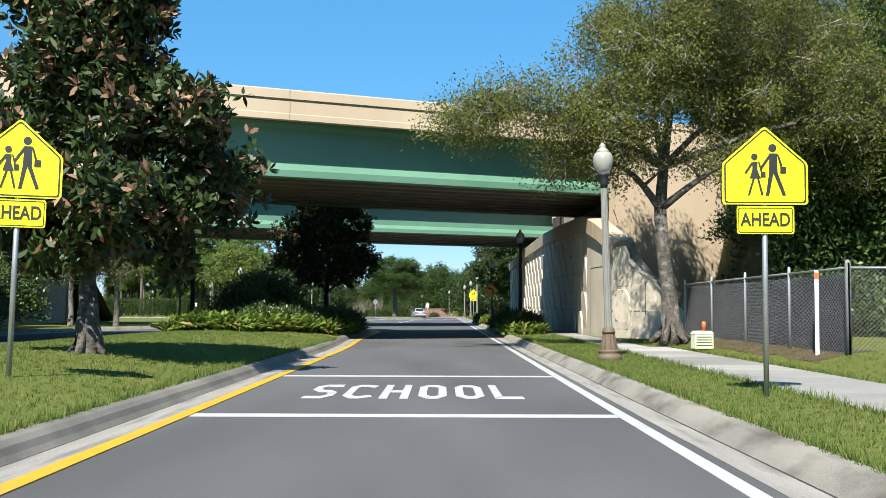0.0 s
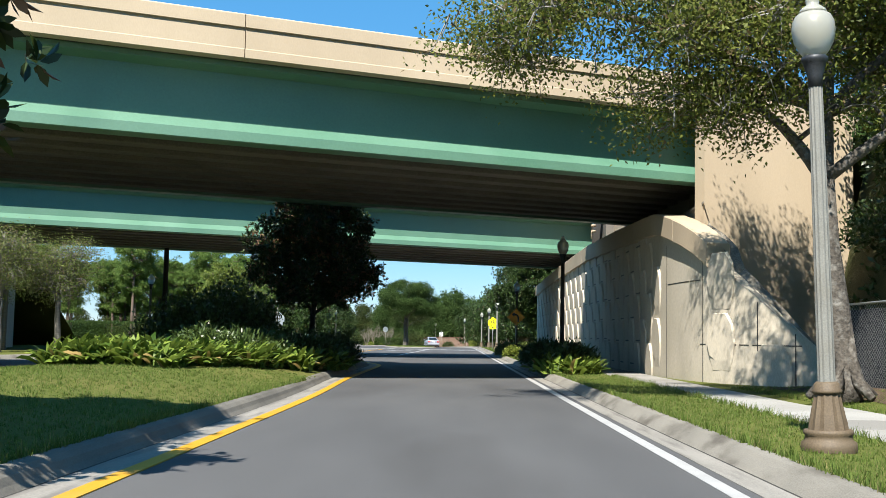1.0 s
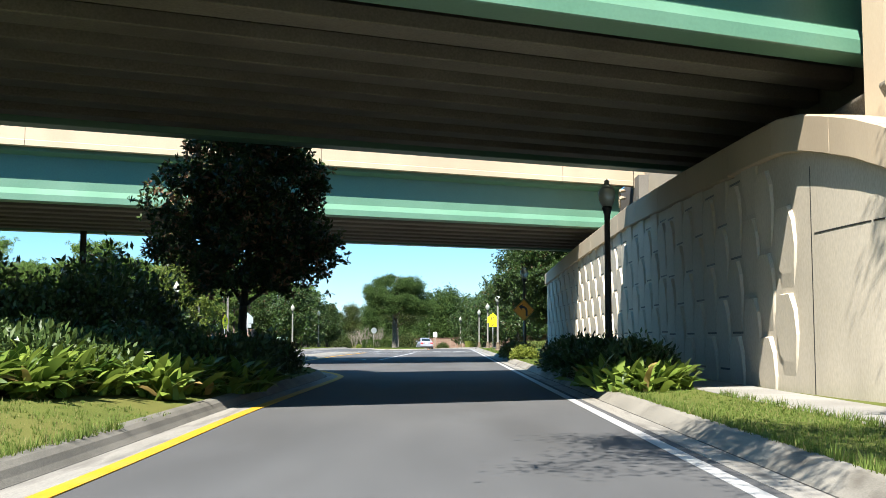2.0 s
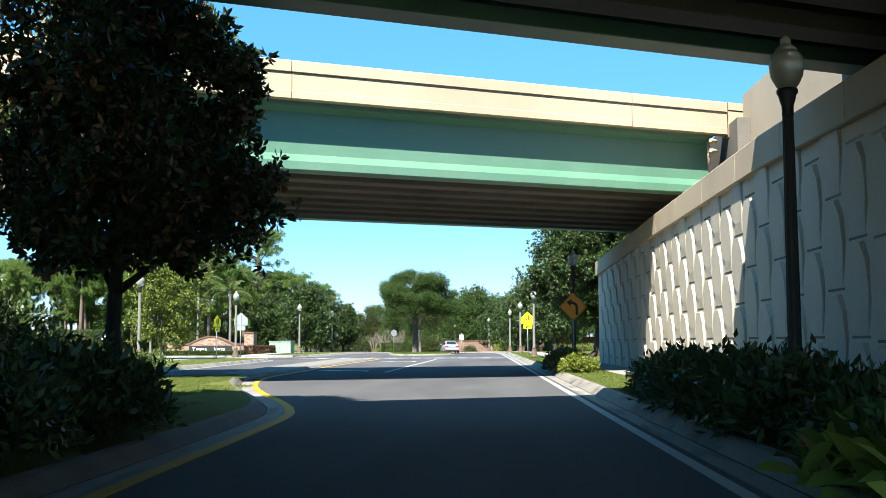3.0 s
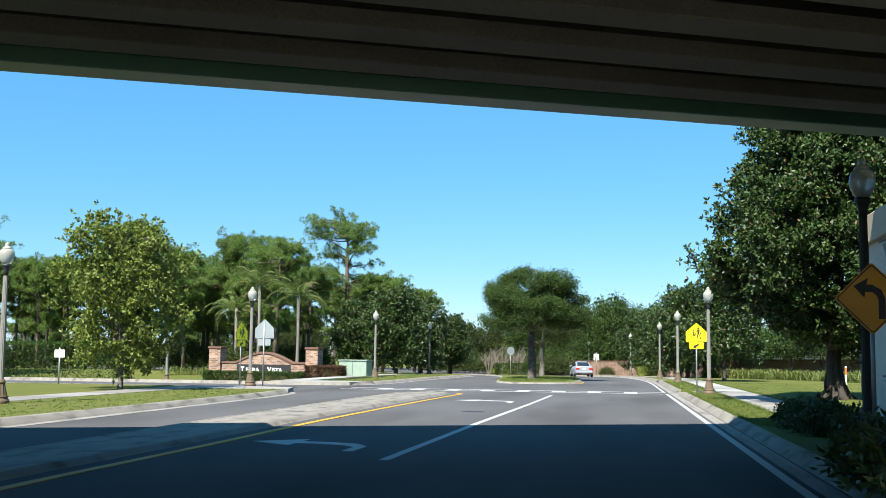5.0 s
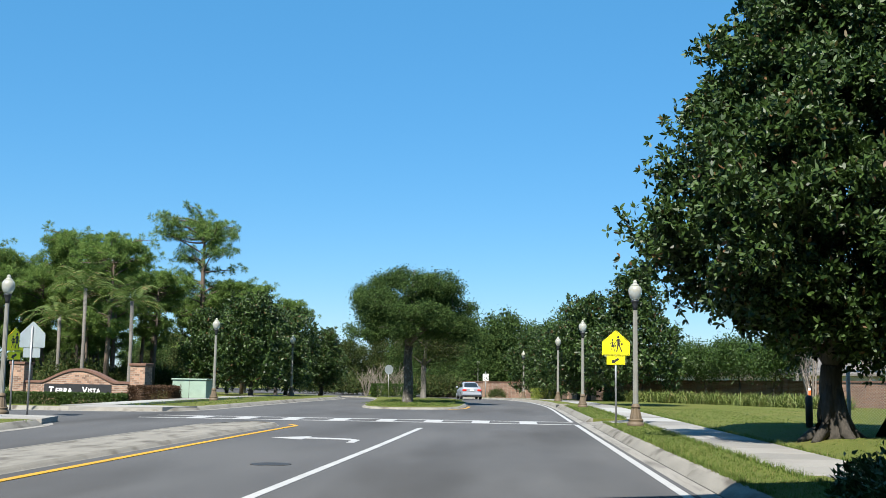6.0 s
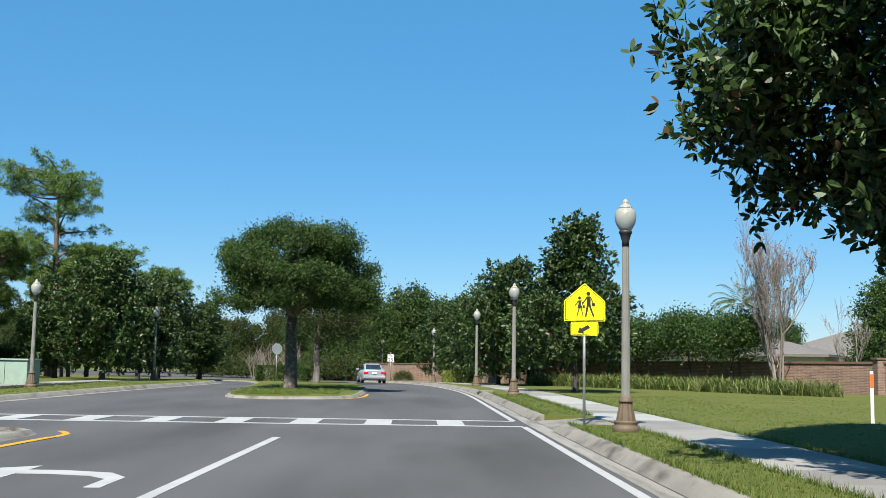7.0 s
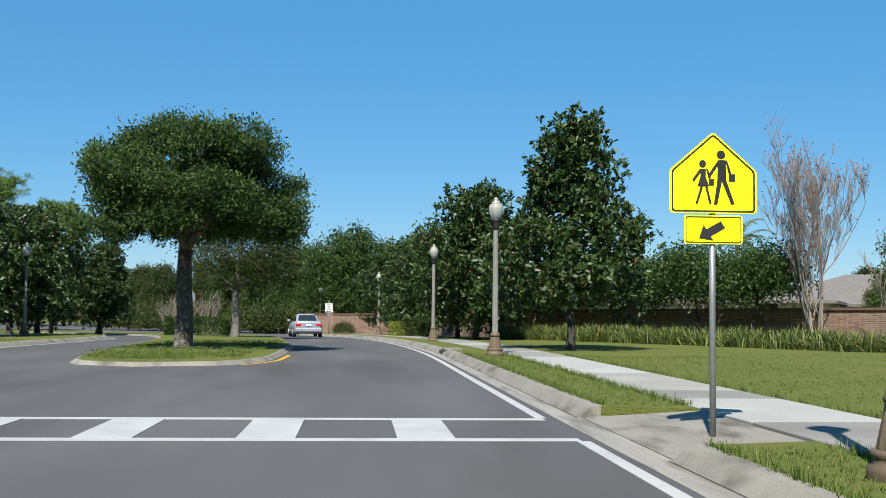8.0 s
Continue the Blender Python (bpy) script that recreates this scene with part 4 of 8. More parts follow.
M_LITTER = surface("littered_concrete", (0.13, 0.115, 0.09, 1), (0.27, 0.245, 0.20, 1), scale=2.5, fine=30, rough=0.95, bump=0.5, bump_dist=0.02,
                   stain=(0.07, 0.05, 0.03, 1), stain_scale=2.0, stain_amount=0.8)
# littered slope between the curving wall and the tall wall behind it
bm = bmesh.new()
rows = []
for i in range(len(CURVE)):
    p, d, out = curve_frame(i)
    s = 1 if out.x > 0 else -1
    zt = curve_top(i) - (0.12 if CURVE[i][0] < 5.95 else 0.02)
    f = (i / (len(CURVE) - 1)) ** 1.2
    e = Vector((p.x + 0.75, 0.0))
    e.y = 37.9 + 0.45 * e.x
    ze = zt + 0.10
    q0, q1, q2 = p + out * s * 0.33, p + out * s * 0.50, p + out * s * 0.72
    rows.append([bm.verts.new((q0.x, q0.y, zt)), bm.verts.new((q1.x, q1.y, zt - 0.16)), bm.verts.new((q2.x, q2.y, zt + 0.05)),
                 bm.verts.new(((q2.x + e.x) / 2, (q2.y + e.y) / 2, (zt + ze) / 2 + 0.02)), bm.verts.new((e.x, e.y, ze))])
for a, b in zip(rows, rows[1:]):
    for j in range(4):
        bm.faces.new((a[j], a[j + 1], b[j + 1], b[j])).smooth = j > 1
structure("embankment_apron", bm, M_LITTER, "stained concrete slope littered with leaves behind the wall end", "embankment")

# end walls and embankments


def wall_box(name, p, q, z0, z1, thick, material, label):
    """An upright wall between two plan points."""
    d = (Vector(q) - Vector(p)).normalized()
    s = Vector((d.y, -d.x)) * thick
    bm = bmesh.new()
    slab(bm, [p, q, (q[0] + s.x, q[1] + s.y), (p[0] + s.x, p[1] + s.y)], z0, z1)
    return structure(name, bm, material, label, "wall")


fy = 38.0
wall_box("wall_south", (6.2, fy - 0.02 + SKEW * 6.2), (10.7, fy - 0.02 + SKEW * 10.7), 0.0, 6.915, -0.4, M_TAN, "tall tan retaining wall below the bridge approach")
wall_box("wall_north", (8.0, 56.5), (8.0, 69.9), 0.0, 8.45, 0.4, M_TAN, "tan end wall between the two bridges")
wall_box("wall_north_end", (7.3, 83.4), (7.3, 87.0), 0.0, 6.2, 0.4, M_TAN, "tan end wall past the second bridge")
# both abutments use the dark underside concrete so their colour carries the deck's shade
wall_box("wall_abutment", (6.78, 42.0), (6.78, 57.5), 0.0, 7.2, 0.4, M_UNDER, "concrete abutment under the first bridge, coloured dark for its shade")
wall_box("wall_abutment_far", (7.6, 69.0), (7.6, 84.0), 0.0, 7.6, 0.4, M_UNDER, "concrete abutment under the second bridge, coloured dark for its shade")
wall_box("wall_west", (-23.2, 70.0), (-23.2, 27.5), 0.0, 7.1, 0.5, M_CREAM, "cream panel abutment wall across the far carriageway")


def bank(name, pts, label, step=2.2, rough=0.35):
    """A bumpy slope: rows of points from foot to crest, filled between."""
    bm = bmesh.new()
    grid = []
    for row in pts:
        grid.append([bm.verts.new((px, py, pz + rough * (noise.noise(Vector((px * 0.3, py * 0.3, 0))) if 0.2 < pz < 6.4 else 0))) for px, py, pz in row])
    for a, b in zip(grid, grid[1:]):
        for j in range(len(a) - 1):
            bm.faces.new((a[j], a[j + 1], b[j + 1], b[j])).smooth = True
    return structure(name, bm, M_BANK, label, "embankment")


M_BANK = surface("bank_soil_and_grass", (0.030, 0.042, 0.014, 1), (0.065, 0.062, 0.028, 1), scale=0.8, fine=20, rough=0.95, bump=0.8, bump_dist=0.05,
                 stain=(0.10, 0.075, 0.045, 1), stain_scale=0.5, stain_amount=0.5, spec=0.1)
xs_right = [9.6, 10.1, 10.7, 11.3, 12.0] + [13 + 1.5 * i for i in range(14)] + [40, 60, 100, 160]
bank("embankment", [[(x, fy + SKEW * x - 13.0 * (1 - f) + 0.2 + (2.0 - 4 * f) * 0, 0.1 + 6.8 * f * min(1.0, max(0.0, (x - 9.8) / 1.8)) ** 0.8 + 0.25) for x in xs_right] for f in (0, 0.12, 0.25, 0.4, 0.55, 0.7, 0.85, 1.0)],
     "rough grassy bank rising to the bridge approach")
bm = bmesh.new()
slab(bm, [(8.6, 42.6), (160, fy + 1.0 + SKEW * 160), (160, 88 + SKEW * 160), (8.6, 84.5)], 5.9, 6.9)
structure("embankment_top", bm, M_GRASS, "flat fill under the bridge approaches", "embankment")
bank("embankment", [[(x, 82.0 + SKEW * x + 12.0 * (1 - f), 0.1 + 6.8 * f) for x in [7.6 + 2 * i for i in range(10)] + [40, 70, 110, 160]] for f in (0, 0.2, 0.4, 0.6, 0.8, 1.0)],
     "grassy bank falling from the second bridge approach")
# mulch brown chosen for its darkness: shade above the coping put into the colour
bm = bmesh.new()
slab(bm, [(5.9, 44.0), (7.4, 44.0), (7.4, 86.3), (5.9, 86.3)], 0.0, 4.2)
structure("embankment_berm", bm, M_MULCH, "bare fill behind the retaining wall, coloured dark for shade", "embankment")
bm = bmesh.new()
xs_left = [-160, -100, -60, -45, -32, -26, -23.6]
slab(bm, [(-160, fy - SKEW * 160), (-23.6, fy - SKEW * 23.6 + 0.4), (-23.6, 80 - SKEW * 23.6), (-160, 80 - SKEW * 160)], 0.0, 6.9)
structure("embankment_top", bm, M_GRASS, "fill of the far bridge approach", "embankment")
bank("embankment", [[(x, 80.0 + SKEW * x + 12.0 * (1 - f), 0.1 + 6.8 * f) for x in xs_left] for f in (0, 0.25, 0.5, 0.75, 1.0)], "grassy bank of the far approach")
for nm, xa, xb, yy, zt in (("wall_parapet", 6.58, 160, fy, 7.87), ("wall_parapet_far", -160, -24.05, fy, 7.87), ("wall_parapet_north", 7.58, 160, 66.6, 8.27), ("wall_parapet_north_far", -160, -24.05, 66.6, 8.27)):
    bm = bmesh.new()
    skew_prism(bm, [(0.0, zt - 1.05), (0.0, zt - 0.26), (0.04, zt - 0.25), (0.04, zt - 0.235), (-0.03, zt - 0.23), (-0.03, zt), (0.27, zt), (0.42, zt - 1.05)], xa, xb, yy)
    structure(nm, bm, M_TAN, "tan concrete parapet along the bridge approach", "parapet")

# ---- street furniture ----
def text_mesh(word, size, depth=0.002):
    """Flat lettering from the built-in font, centred, standing in the xz plane and facing -y."""
    cu = bpy.data.curves.new("lettering", 'FONT')
    cu.offset = size * 0.02
    cu.body, cu.size, cu.align_x, cu.align_y, cu.extrude = word, size, 'CENTER', 'CENTER', depth
    tmp = bpy.data.objects.new("lettering", cu)
    me = bpy.data.meshes.new_from_object(tmp)
    bpy.data.objects.remove(tmp)
    bpy.data.curves.remove(cu)
    me.transform(Matrix.Rotation(radians(90), 4, 'X'))
    return me


def lettering(word, size, loc, material, parent, label, sx=1.0):
    me = text_mesh(word, size)
    me.transform(Matrix.Translation(loc) @ Matrix.Diagonal((sx, 1, 1, 1)))
    me.materials.clear()
    me.materials.append(material)
    ob = new("lettering", me)
    ob.parent = parent
    return tagged(ob, label)


def plate(outline, y, thick):
    """A flat upright plate in the xz plane, its face at y and towards -y."""
    bm = bmesh.new()
    a = [bm.verts.new((x, y, z)) for x, z in outline]
    b = [bm.verts.new((x, y + thick, z)) for x, z in outline]
    n = len(outline)
    for tri in geometry.tessellate_polygon([[Vector((x, z, 0)) for x, z in outline]]):
        bm.faces.new([a[i] for i in tri])
        bm.faces.new([b[i] for i in reversed(tri)])
    for i in range(n):
        bm.faces.new((a[i], a[(i + 1) % n], b[(i + 1) % n], b[i]))
    return bm


def ring_plate(outline, inner, y, thick):
    """A plate with the middle cut out: a printed border."""
    bm = bmesh.new()
    n = len(outline)
    a = [bm.verts.new((x, y, z)) for x, z in outline]
    b = [bm.verts.new((x, y, z)) for x, z in inner]
    c = [bm.verts.new((x, y + thick, z)) for x, z in outline]
    d = [bm.verts.new((x, y + thick, z)) for x, z in inner]
    for i in range(n):
        j = (i + 1) % n
        for q in ((a[i], a[j], b[j], b[i]), (c[i], d[i], d[j], c[j]), (a[i], c[i], c[j], a[j]), (b[i], b[j], d[j], d[i])):
            bm.faces.new(q)
    return bm


def rounded(pts, r, seg=4):
    """Rounds the corners of an outline."""
    out = []
    n = len(pts)
    for i in range(n):
        p, a, b = Vector(pts[i]), Vector(pts[i - 1]), Vector(pts[(i + 1) % n])
        u, w = (a - p).normalized() * r, (b - p).normalized() * r
        for j in range(seg + 1):
            t = j / seg
            q = (1 - t) ** 2 * (p + u) + 2 * t * (1 - t) * p + t * t * (p + w)
            out.append((q.x, q.y))
    return out


def grow(pts, s, c):
    return [(c[0] + (x - c[0]) * s, c[1] + (z - c[1]) * s) for x, z in pts]


def disc(cx, cz, r, n=16):
    return [(cx + r * math.cos(2 * math.pi * i / n), cz + r * math.sin(2 * math.pi * i / n)) for i in range(n)]


def figures(z0, s):
    """The two plain walking pictogram shapes of a school sign, each a disc and angular strokes."""
    shapes = []
    for ox, k, skirt in ((0.09, 1.0, False), (-0.115, 0.80, True)):
        def P(*pts):
            shapes.append([((ox + x * k) * s, z0 + z * k * s) for x, z in pts])
        shapes.append([((ox + x * k) * s, z0 + z * k * s) for x, z in disc(-0.005, 0.50, 0.047)])
        if skirt:
            P((-0.034, 0.43), (0.040, 0.43), (0.037, 0.32), (0.082, 0.20), (-0.072, 0.20), (-0.036, 0.32))
            P((-0.03, 0.20), (0.0, 0.20), (-0.075, -0.04), (-0.102, -0.04))
            P((0.028, 0.20), (0.058, 0.20), (0.117, -0.04), (0.087, -0.04))
        else:
            P((-0.040, 0.44), (0.048, 0.44), (0.052, 0.22), (-0.046, 0.22))
            P((-0.046, 0.22), (0.006, 0.22), (-0.048, -0.04), (-0.085, -0.04))
            P((0.002, 0.22), (0.052, 0.22), (0.143, -0.03), (0.106, -0.04))
        P((-0.042, 0.43), (-0.026, 0.40), (-0.125, 0.26), (-0.147, 0.28))
        P((0.042, 0.44), (0.068, 0.42), (0.108, 0.30), (0.082, 0.285))
        P((0.08, 0.29), (0.15, 0.29), (0.15, 0.212), (0.08, 0.212))
    return shapes


def school_sign(loc, label, plaque, rz=0.0, lean=0.0, plain_back=False, lift=0.0, k=1.0):
    s = thing("school_sign", loc, label, "road sign", "school crossing signs", rz)
    s.rotation_euler.y = radians(lean)
    bm = bmesh.new()
    tube(bm, [(0, 0.03, -0.15), (0, 0.03, 2.72 + lift)], [0.03, 0.03], 10)
    part("post", bm, M_GALV, s, "grey galvanised post")
    w = 0.457
    pent = [(-w, 2.02 + lift), (w, 2.02 + lift), (w, 2.46 + lift), (0, 2.86 + lift), (-w, 2.46 + lift)]
    body = rounded(pent, 0.04)
    board = part("sign_board", plate(body, -0.012, 0.004), M_SIGN_BACK if plain_back else M_SIGN_Y, s, "fluorescent yellow five-sided board")
    rect = [(-0.305, 1.705 + lift), (0.305, 1.705 + lift), (0.305, 2.0 + lift), (-0.305, 2.0 + lift)]
    lower = part("plaque", plate(rounded(rect, 0.03), -0.012, 0.004), M_SIGN_BACK if plain_back else M_SIGN_Y, s, "fluorescent yellow plaque")
    if not plain_back:
        c = (0, 2.36 + lift)
        part("border", ring_plate(rounded(grow(pent, 0.955, c), 0.035), rounded(grow(pent, 0.915, c), 0.03), -0.0165, 0.003), M_BLACK, board, "thin black border")
        c = (0, 1.8525 + lift)
        part("border", ring_plate(rounded([(x * 0.955, c[1] + (z - c[1]) * 0.91) for x, z in rect], 0.025), rounded([(x * 0.925, c[1] + (z - c[1]) * 0.85) for x, z in rect], 0.02), -0.0165, 0.003),
             M_BLACK, lower, "thin black border")
        for shape in figures(2.15 + lift, 0.95):
            part("pictogram", plate(shape, -0.0165 - 0.0004 * len(board.children), 0.003), M_BLACK, board, "plain black shape")
        if plaque == "AHEAD":
            lettering("AHEAD", 0.20, (0, -0.0165, 1.8525 + lift), M_BLACK, lower, "black word AHEAD", 0.80)
        else:
            part("arrow", plate([(-0.15, 1.765 + lift), (-0.105, 1.90 + lift), (-0.075, 1.855 + lift), (0.075, 1.94 + lift), (0.12, 1.87 + lift), (-0.03, 1.785 + lift), (0.0, 1.74 + lift)], -0.0165, 0.003), M_BLACK, lower, "black slanting arrow")
    else:
        part("face", plate(body, -0.0165, 0.004), M_SIGN_Y, board, "yellow face turned away")
    for o in s.children_recursive:
        # boards of another size keep their top edge
        if k != 1.0 and o.name.split(".")[0] != "post":
            top = 2.86 + lift
            if o.location.length > 0.1:
                o.location.z = top + (o.location.z - top) * k
                o.scale = (o.scale.x * k, o.scale.y, o.scale.z * k)
                continue
            for v in o.data.vertices:
                v.co = (v.co.x * k, v.co.y, top + (v.co.z - top) * k)
    return s


school_sign((3.67, 14.6, 0.13), "yellow school crossing sign with AHEAD plaque in the verge", "AHEAD", lift=0.14, k=1.04)
school_sign((-4.64, 14.5, 0.24), "slightly leaning yellow school sign with AHEAD plaque on the median", "AHEAD", 4, 1.6, lift=0.07, k=1.04)
school_sign((3.16, 107.4, 0.12), "yellow school crossing sign with arrow plaque beside the kerb ramp", "arrow", lift=-0.02, k=0.93)
school_sign((-15.3, 107.0, 0.13), "school crossing sign seen from its bare grey back", "arrow", 170, 0.0, True)
school_sign((-17.9, 111.4, 0.1), "yellow-green school sign seen almost edge-on", "arrow", 72)


def lamp_post(loc, label, dark=False, lean=0.0):
    lp = thing("street_lamp", loc, label, "street lamp", "acorn street lamps along the road")
    lp.rotation_euler.y = radians(lean)
    bm = bmesh.new()
    lathe(bm, [(0.235, -0.1), (0.24, 0.05), (0.235, 0.09), (0.205, 0.11), (0.20, 0.15), (0.215, 0.17), (0.205, 0.20)], 20)
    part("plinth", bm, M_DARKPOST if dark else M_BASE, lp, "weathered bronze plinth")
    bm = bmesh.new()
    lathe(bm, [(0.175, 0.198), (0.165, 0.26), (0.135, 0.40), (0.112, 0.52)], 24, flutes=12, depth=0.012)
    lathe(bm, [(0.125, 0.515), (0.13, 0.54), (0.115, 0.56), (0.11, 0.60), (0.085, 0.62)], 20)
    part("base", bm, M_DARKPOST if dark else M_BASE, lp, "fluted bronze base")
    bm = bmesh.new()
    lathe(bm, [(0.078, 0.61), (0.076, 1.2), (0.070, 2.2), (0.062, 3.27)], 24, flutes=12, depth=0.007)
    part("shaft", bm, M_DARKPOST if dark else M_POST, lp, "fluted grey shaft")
    bm = bmesh.new()
    lathe(bm, [(0.064, 3.26), (0.066, 3.36), (0.085, 3.42), (0.10, 3.48), (0.118, 3.50), (0.118, 3.535), (0.095, 3.55)], 18)
    part("collar", bm, M_DARKMETAL, lp, "dark metal collar")
    bm = bmesh.new()
    lathe(bm, [(0.095, 3.545), (0.135, 3.60), (0.175, 3.68), (0.192, 3.78), (0.185, 3.86), (0.155, 3.92), (0.12, 3.945)], 24)
    part("globe", bm, M_GLOBE, lp, "milky ribbed globe")
    bm = bmesh.new()
    lathe(bm, [(0.125, 3.942), (0.118, 3.97), (0.085, 4.0), (0.055, 4.02), (0.06, 4.045), (0.06, 4.075), (0.035, 4.10), (0.012, 4.12)], 16)
    part("finial", bm, M_GLOBE, lp, "small cap and finial")
    return lp


A_LAMP = "grey fluted acorn-globe street lamp"
lamp_post((3.25, 23.1, 0.13), A_LAMP + " in the verge", lean=-1.6)
# these two take darker post colours, standing in for the bridge shade
lamp_post((3.49, 49.6, 0.13), "street lamp with an acorn globe, coloured dark for the bridge shade", dark=True).scale.z = 1.07
lamp_post((3.58, 78.4, 0.13), "street lamp before the magnolia, coloured dark for the bridge shade", dark=True).scale.z = 1.07
for p in ((3.40, 104.3), (3.37, 125.2), (3.06, 143.4), (1.25, 168.0)):
    lamp_post((p[0], p[1], 0.13), A_LAMP + " beside the sidewalk")
lamp_post((-3.4, 194.5, 0.13), A_LAMP + " far along the bend")
for p in ((-15.6, 87.0), (-15.1, 104.7), (-14.85, 127.2), (-14.77, 146.5), (-16.17, 166.5), (-16.8, 72.6), (-24.6, 118.3)):
    lamp_post((p[0], p[1], corner_z(p[0], p[1])), A_LAMP + " across the far carriageway")

# bend warning sign
ws = thing("warning_sign", (3.5, 77.6, 0.13), "amber diamond bend warning sign on a grey post", "road sign")
bm = bmesh.new()
tube(bm, [(0, 0.03, -0.1), (0, 0.03, 2.5)], [0.03, 0.03], 10)
part("post", bm, M_GALV, ws, "grey galvanised post")
dia = [(0, 1.62), (0.50, 2.12), (0, 2.62), (-0.50, 2.12)]
wb = part("sign_board", plate(rounded(dia, 0.05), -0.012, 0.004), M_SIGN_O, ws, "amber diamond board")
part("border", ring_plate(rounded(grow(dia, 0.95, (0, 2.12)), 0.045), rounded(grow(dia, 0.91, (0, 2.12)), 0.04), -0.0165, 0.003), M_BLACK, wb, "thin black border")
part("arrow", plate([(0.08, 1.84), (0.17, 1.84), (0.17, 2.12), (0.12, 2.24), (0.0, 2.31), (-0.07, 2.31), (-0.05, 2.40), (-0.24, 2.29), (-0.10, 2.13), (-0.09, 2.21), (0.0, 2.21), (0.06, 2.16), (0.08, 2.10)], -0.0165, 0.003),
     M_BLACK, wb, "black left bend arrow")

ws.scale = (1.05, 1.0, 1.05)

# speed limit sign
sp = thing("speed_sign", (-2.22, 178.0, 0.13), "white speed limit sign reading 25 on a post", "road sign")
sp.scale = (0.88, 0.88, 0.83)
bm = bmesh.new()
tube(bm, [(0, 0.03, -0.1), (0, 0.03, 3.0)], [0.035, 0.035], 8)
part("post", bm, M_GALV, sp, "grey post")
rect = [(-0.31, 1.95), (0.31, 1.95), (0.31, 2.75), (-0.31, 2.75)]
sb = part("sign_board", plate(rounded(rect, 0.04), -0.012, 0.004), M_SIGN_W, sp, "white board")
part("border", ring_plate([(x * 0.93, 2.35 + (z - 2.35) * 0.95) for x, z in rect], [(x * 0.87, 2.35 + (z - 2.35) * 0.91) for x, z in rect], -0.0165, 0.003), M_BLACK, sb, "black border")
lettering("SPEED", 0.15, (0, -0.0165, 2.62), M_BLACK, sb, "black word SPEED")
lettering("LIMIT", 0.15, (0, -0.0165, 2.47), M_BLACK, sb, "black word LIMIT")
lettering("25", 0.50, (0, -0.0165, 2.17), M_BLACK, sb, "black number 25")

# small signs far off
for xy, rz, mat, lab in (((-22.8, 103.2), 20, M_SIGN_W, "small white board on a thin post by the side street"), ((-9.4, 158.0), 30, M_SIGN_BACK, "octagonal sign seen from behind on the island"),
                         ((-26.0, 178.0), 10, M_SIGN_O, "small amber sign far along the far carriageway")):
    sg = thing("small_sign", (xy[0], xy[1], 0.13), lab, "road sign", "", rz)
    bm = bmesh.new()
    tube(bm, [(0, 0.03, -0.1), (0, 0.03, 1.5 if mat is M_SIGN_W else 2.4)], [0.03, 0.03], 8)
    part("post", bm, M_GALV, sg, "grey post")
    if mat is M_SIGN_W:
        part("sign_board", plate(rounded([(-0.2, 1.1), (0.2, 1.1), (0.2, 1.42), (-0.2, 1.42)], 0.02), -0.01, 0.02), mat, sg)
    elif mat is M_SIGN_BACK:
        part("sign_board", plate([(0.38 * math.cos(math.pi / 8 + i * math.pi / 4), 2.1 + 0.38 * math.sin(math.pi / 8 + i * math.pi / 4)) for i in range(8)], -0.01, 0.004), mat, sg)
    else:
        part("sign_board", plate([(0, 1.5), (0.5, 2.0), (0, 2.5), (-0.5, 2.0)], -0.01, 0.004), mat, sg)

# utility pedestal and marker posts by the fence
ped = thing("utility_pedestal", (5.98, 27.2, 0.24), "pale green louvred utility pedestal on the grass", "utility box", "", 8)
bm = bmesh.new()
box(bm, -0.30, 0.30, -0.18, 0.18, -0.05, 0.40, 0.02)
part("body", bm, M_PEDESTAL, ped)
bm = bmesh.new()
lo = [bm.verts.new(p) for p in ((-0.31, -0.19, 0.40), (0.31, -0.19, 0.40), (0.31, 0.19, 0.40), (-0.31, 0.19, 0.40))]
hi = [bm.verts.new(p) for p in ((-0.24, -0.14, 0.50), (0.24, -0.14, 0.50), (0.24, 0.14, 0.50), (-0.24, 0.14, 0.50))]
bm.faces.new(lo)
bm.faces.new(hi)
for i in range(4):
    bm.faces.new((lo[i], lo[(i + 1) % 4], hi[(i + 1) % 4], hi[i]))
part("lid", bm, M_PEDESTAL, ped, "sloping lid")
for i in range(4):
    bm = bmesh.new()
    box(bm, -0.25, 0.25, -0.196, -0.176, 0.06 + i * 0.085, 0.075 + i * 0.085)
    part("louvre", bm, M_DARKPOST, ped, "dark louvre slot")
ped.scale = (0.74, 0.74, 0.74)
mk = thing("marker_post", (6.12, 27.6, 0.27), "short orange marker post beside the pedestal", "marker")
bm = bmesh.new()
lathe(bm, [(0.045, -0.05), (0.045, 0.50), (0.06, 0.52), (0.06, 0.66), (0.03, 0.70)], 10)
part("body", bm, M_ORANGE, mk)
mk.scale = (0.85, 0.85, 0.78)


def marker(loc, label, h=1.65, band=(0.06, 0.34)):
    m = thing("marker_post", loc, label, "marker", "white marker posts")
    bm = bmesh.new()
    box(bm, -0.034, 0.034, -0.015, 0.015, -0.1, h, 0.01)
    part("body", bm, M_POSTWHITE, m, "white flat stake")
    bm = bmesh.new()
    box(bm, -0.037, 0.037, -0.019, -0.0155, h - band[1], h - band[0])
    part("band", bm, M_ORANGE, m, "red-orange band")
    return m


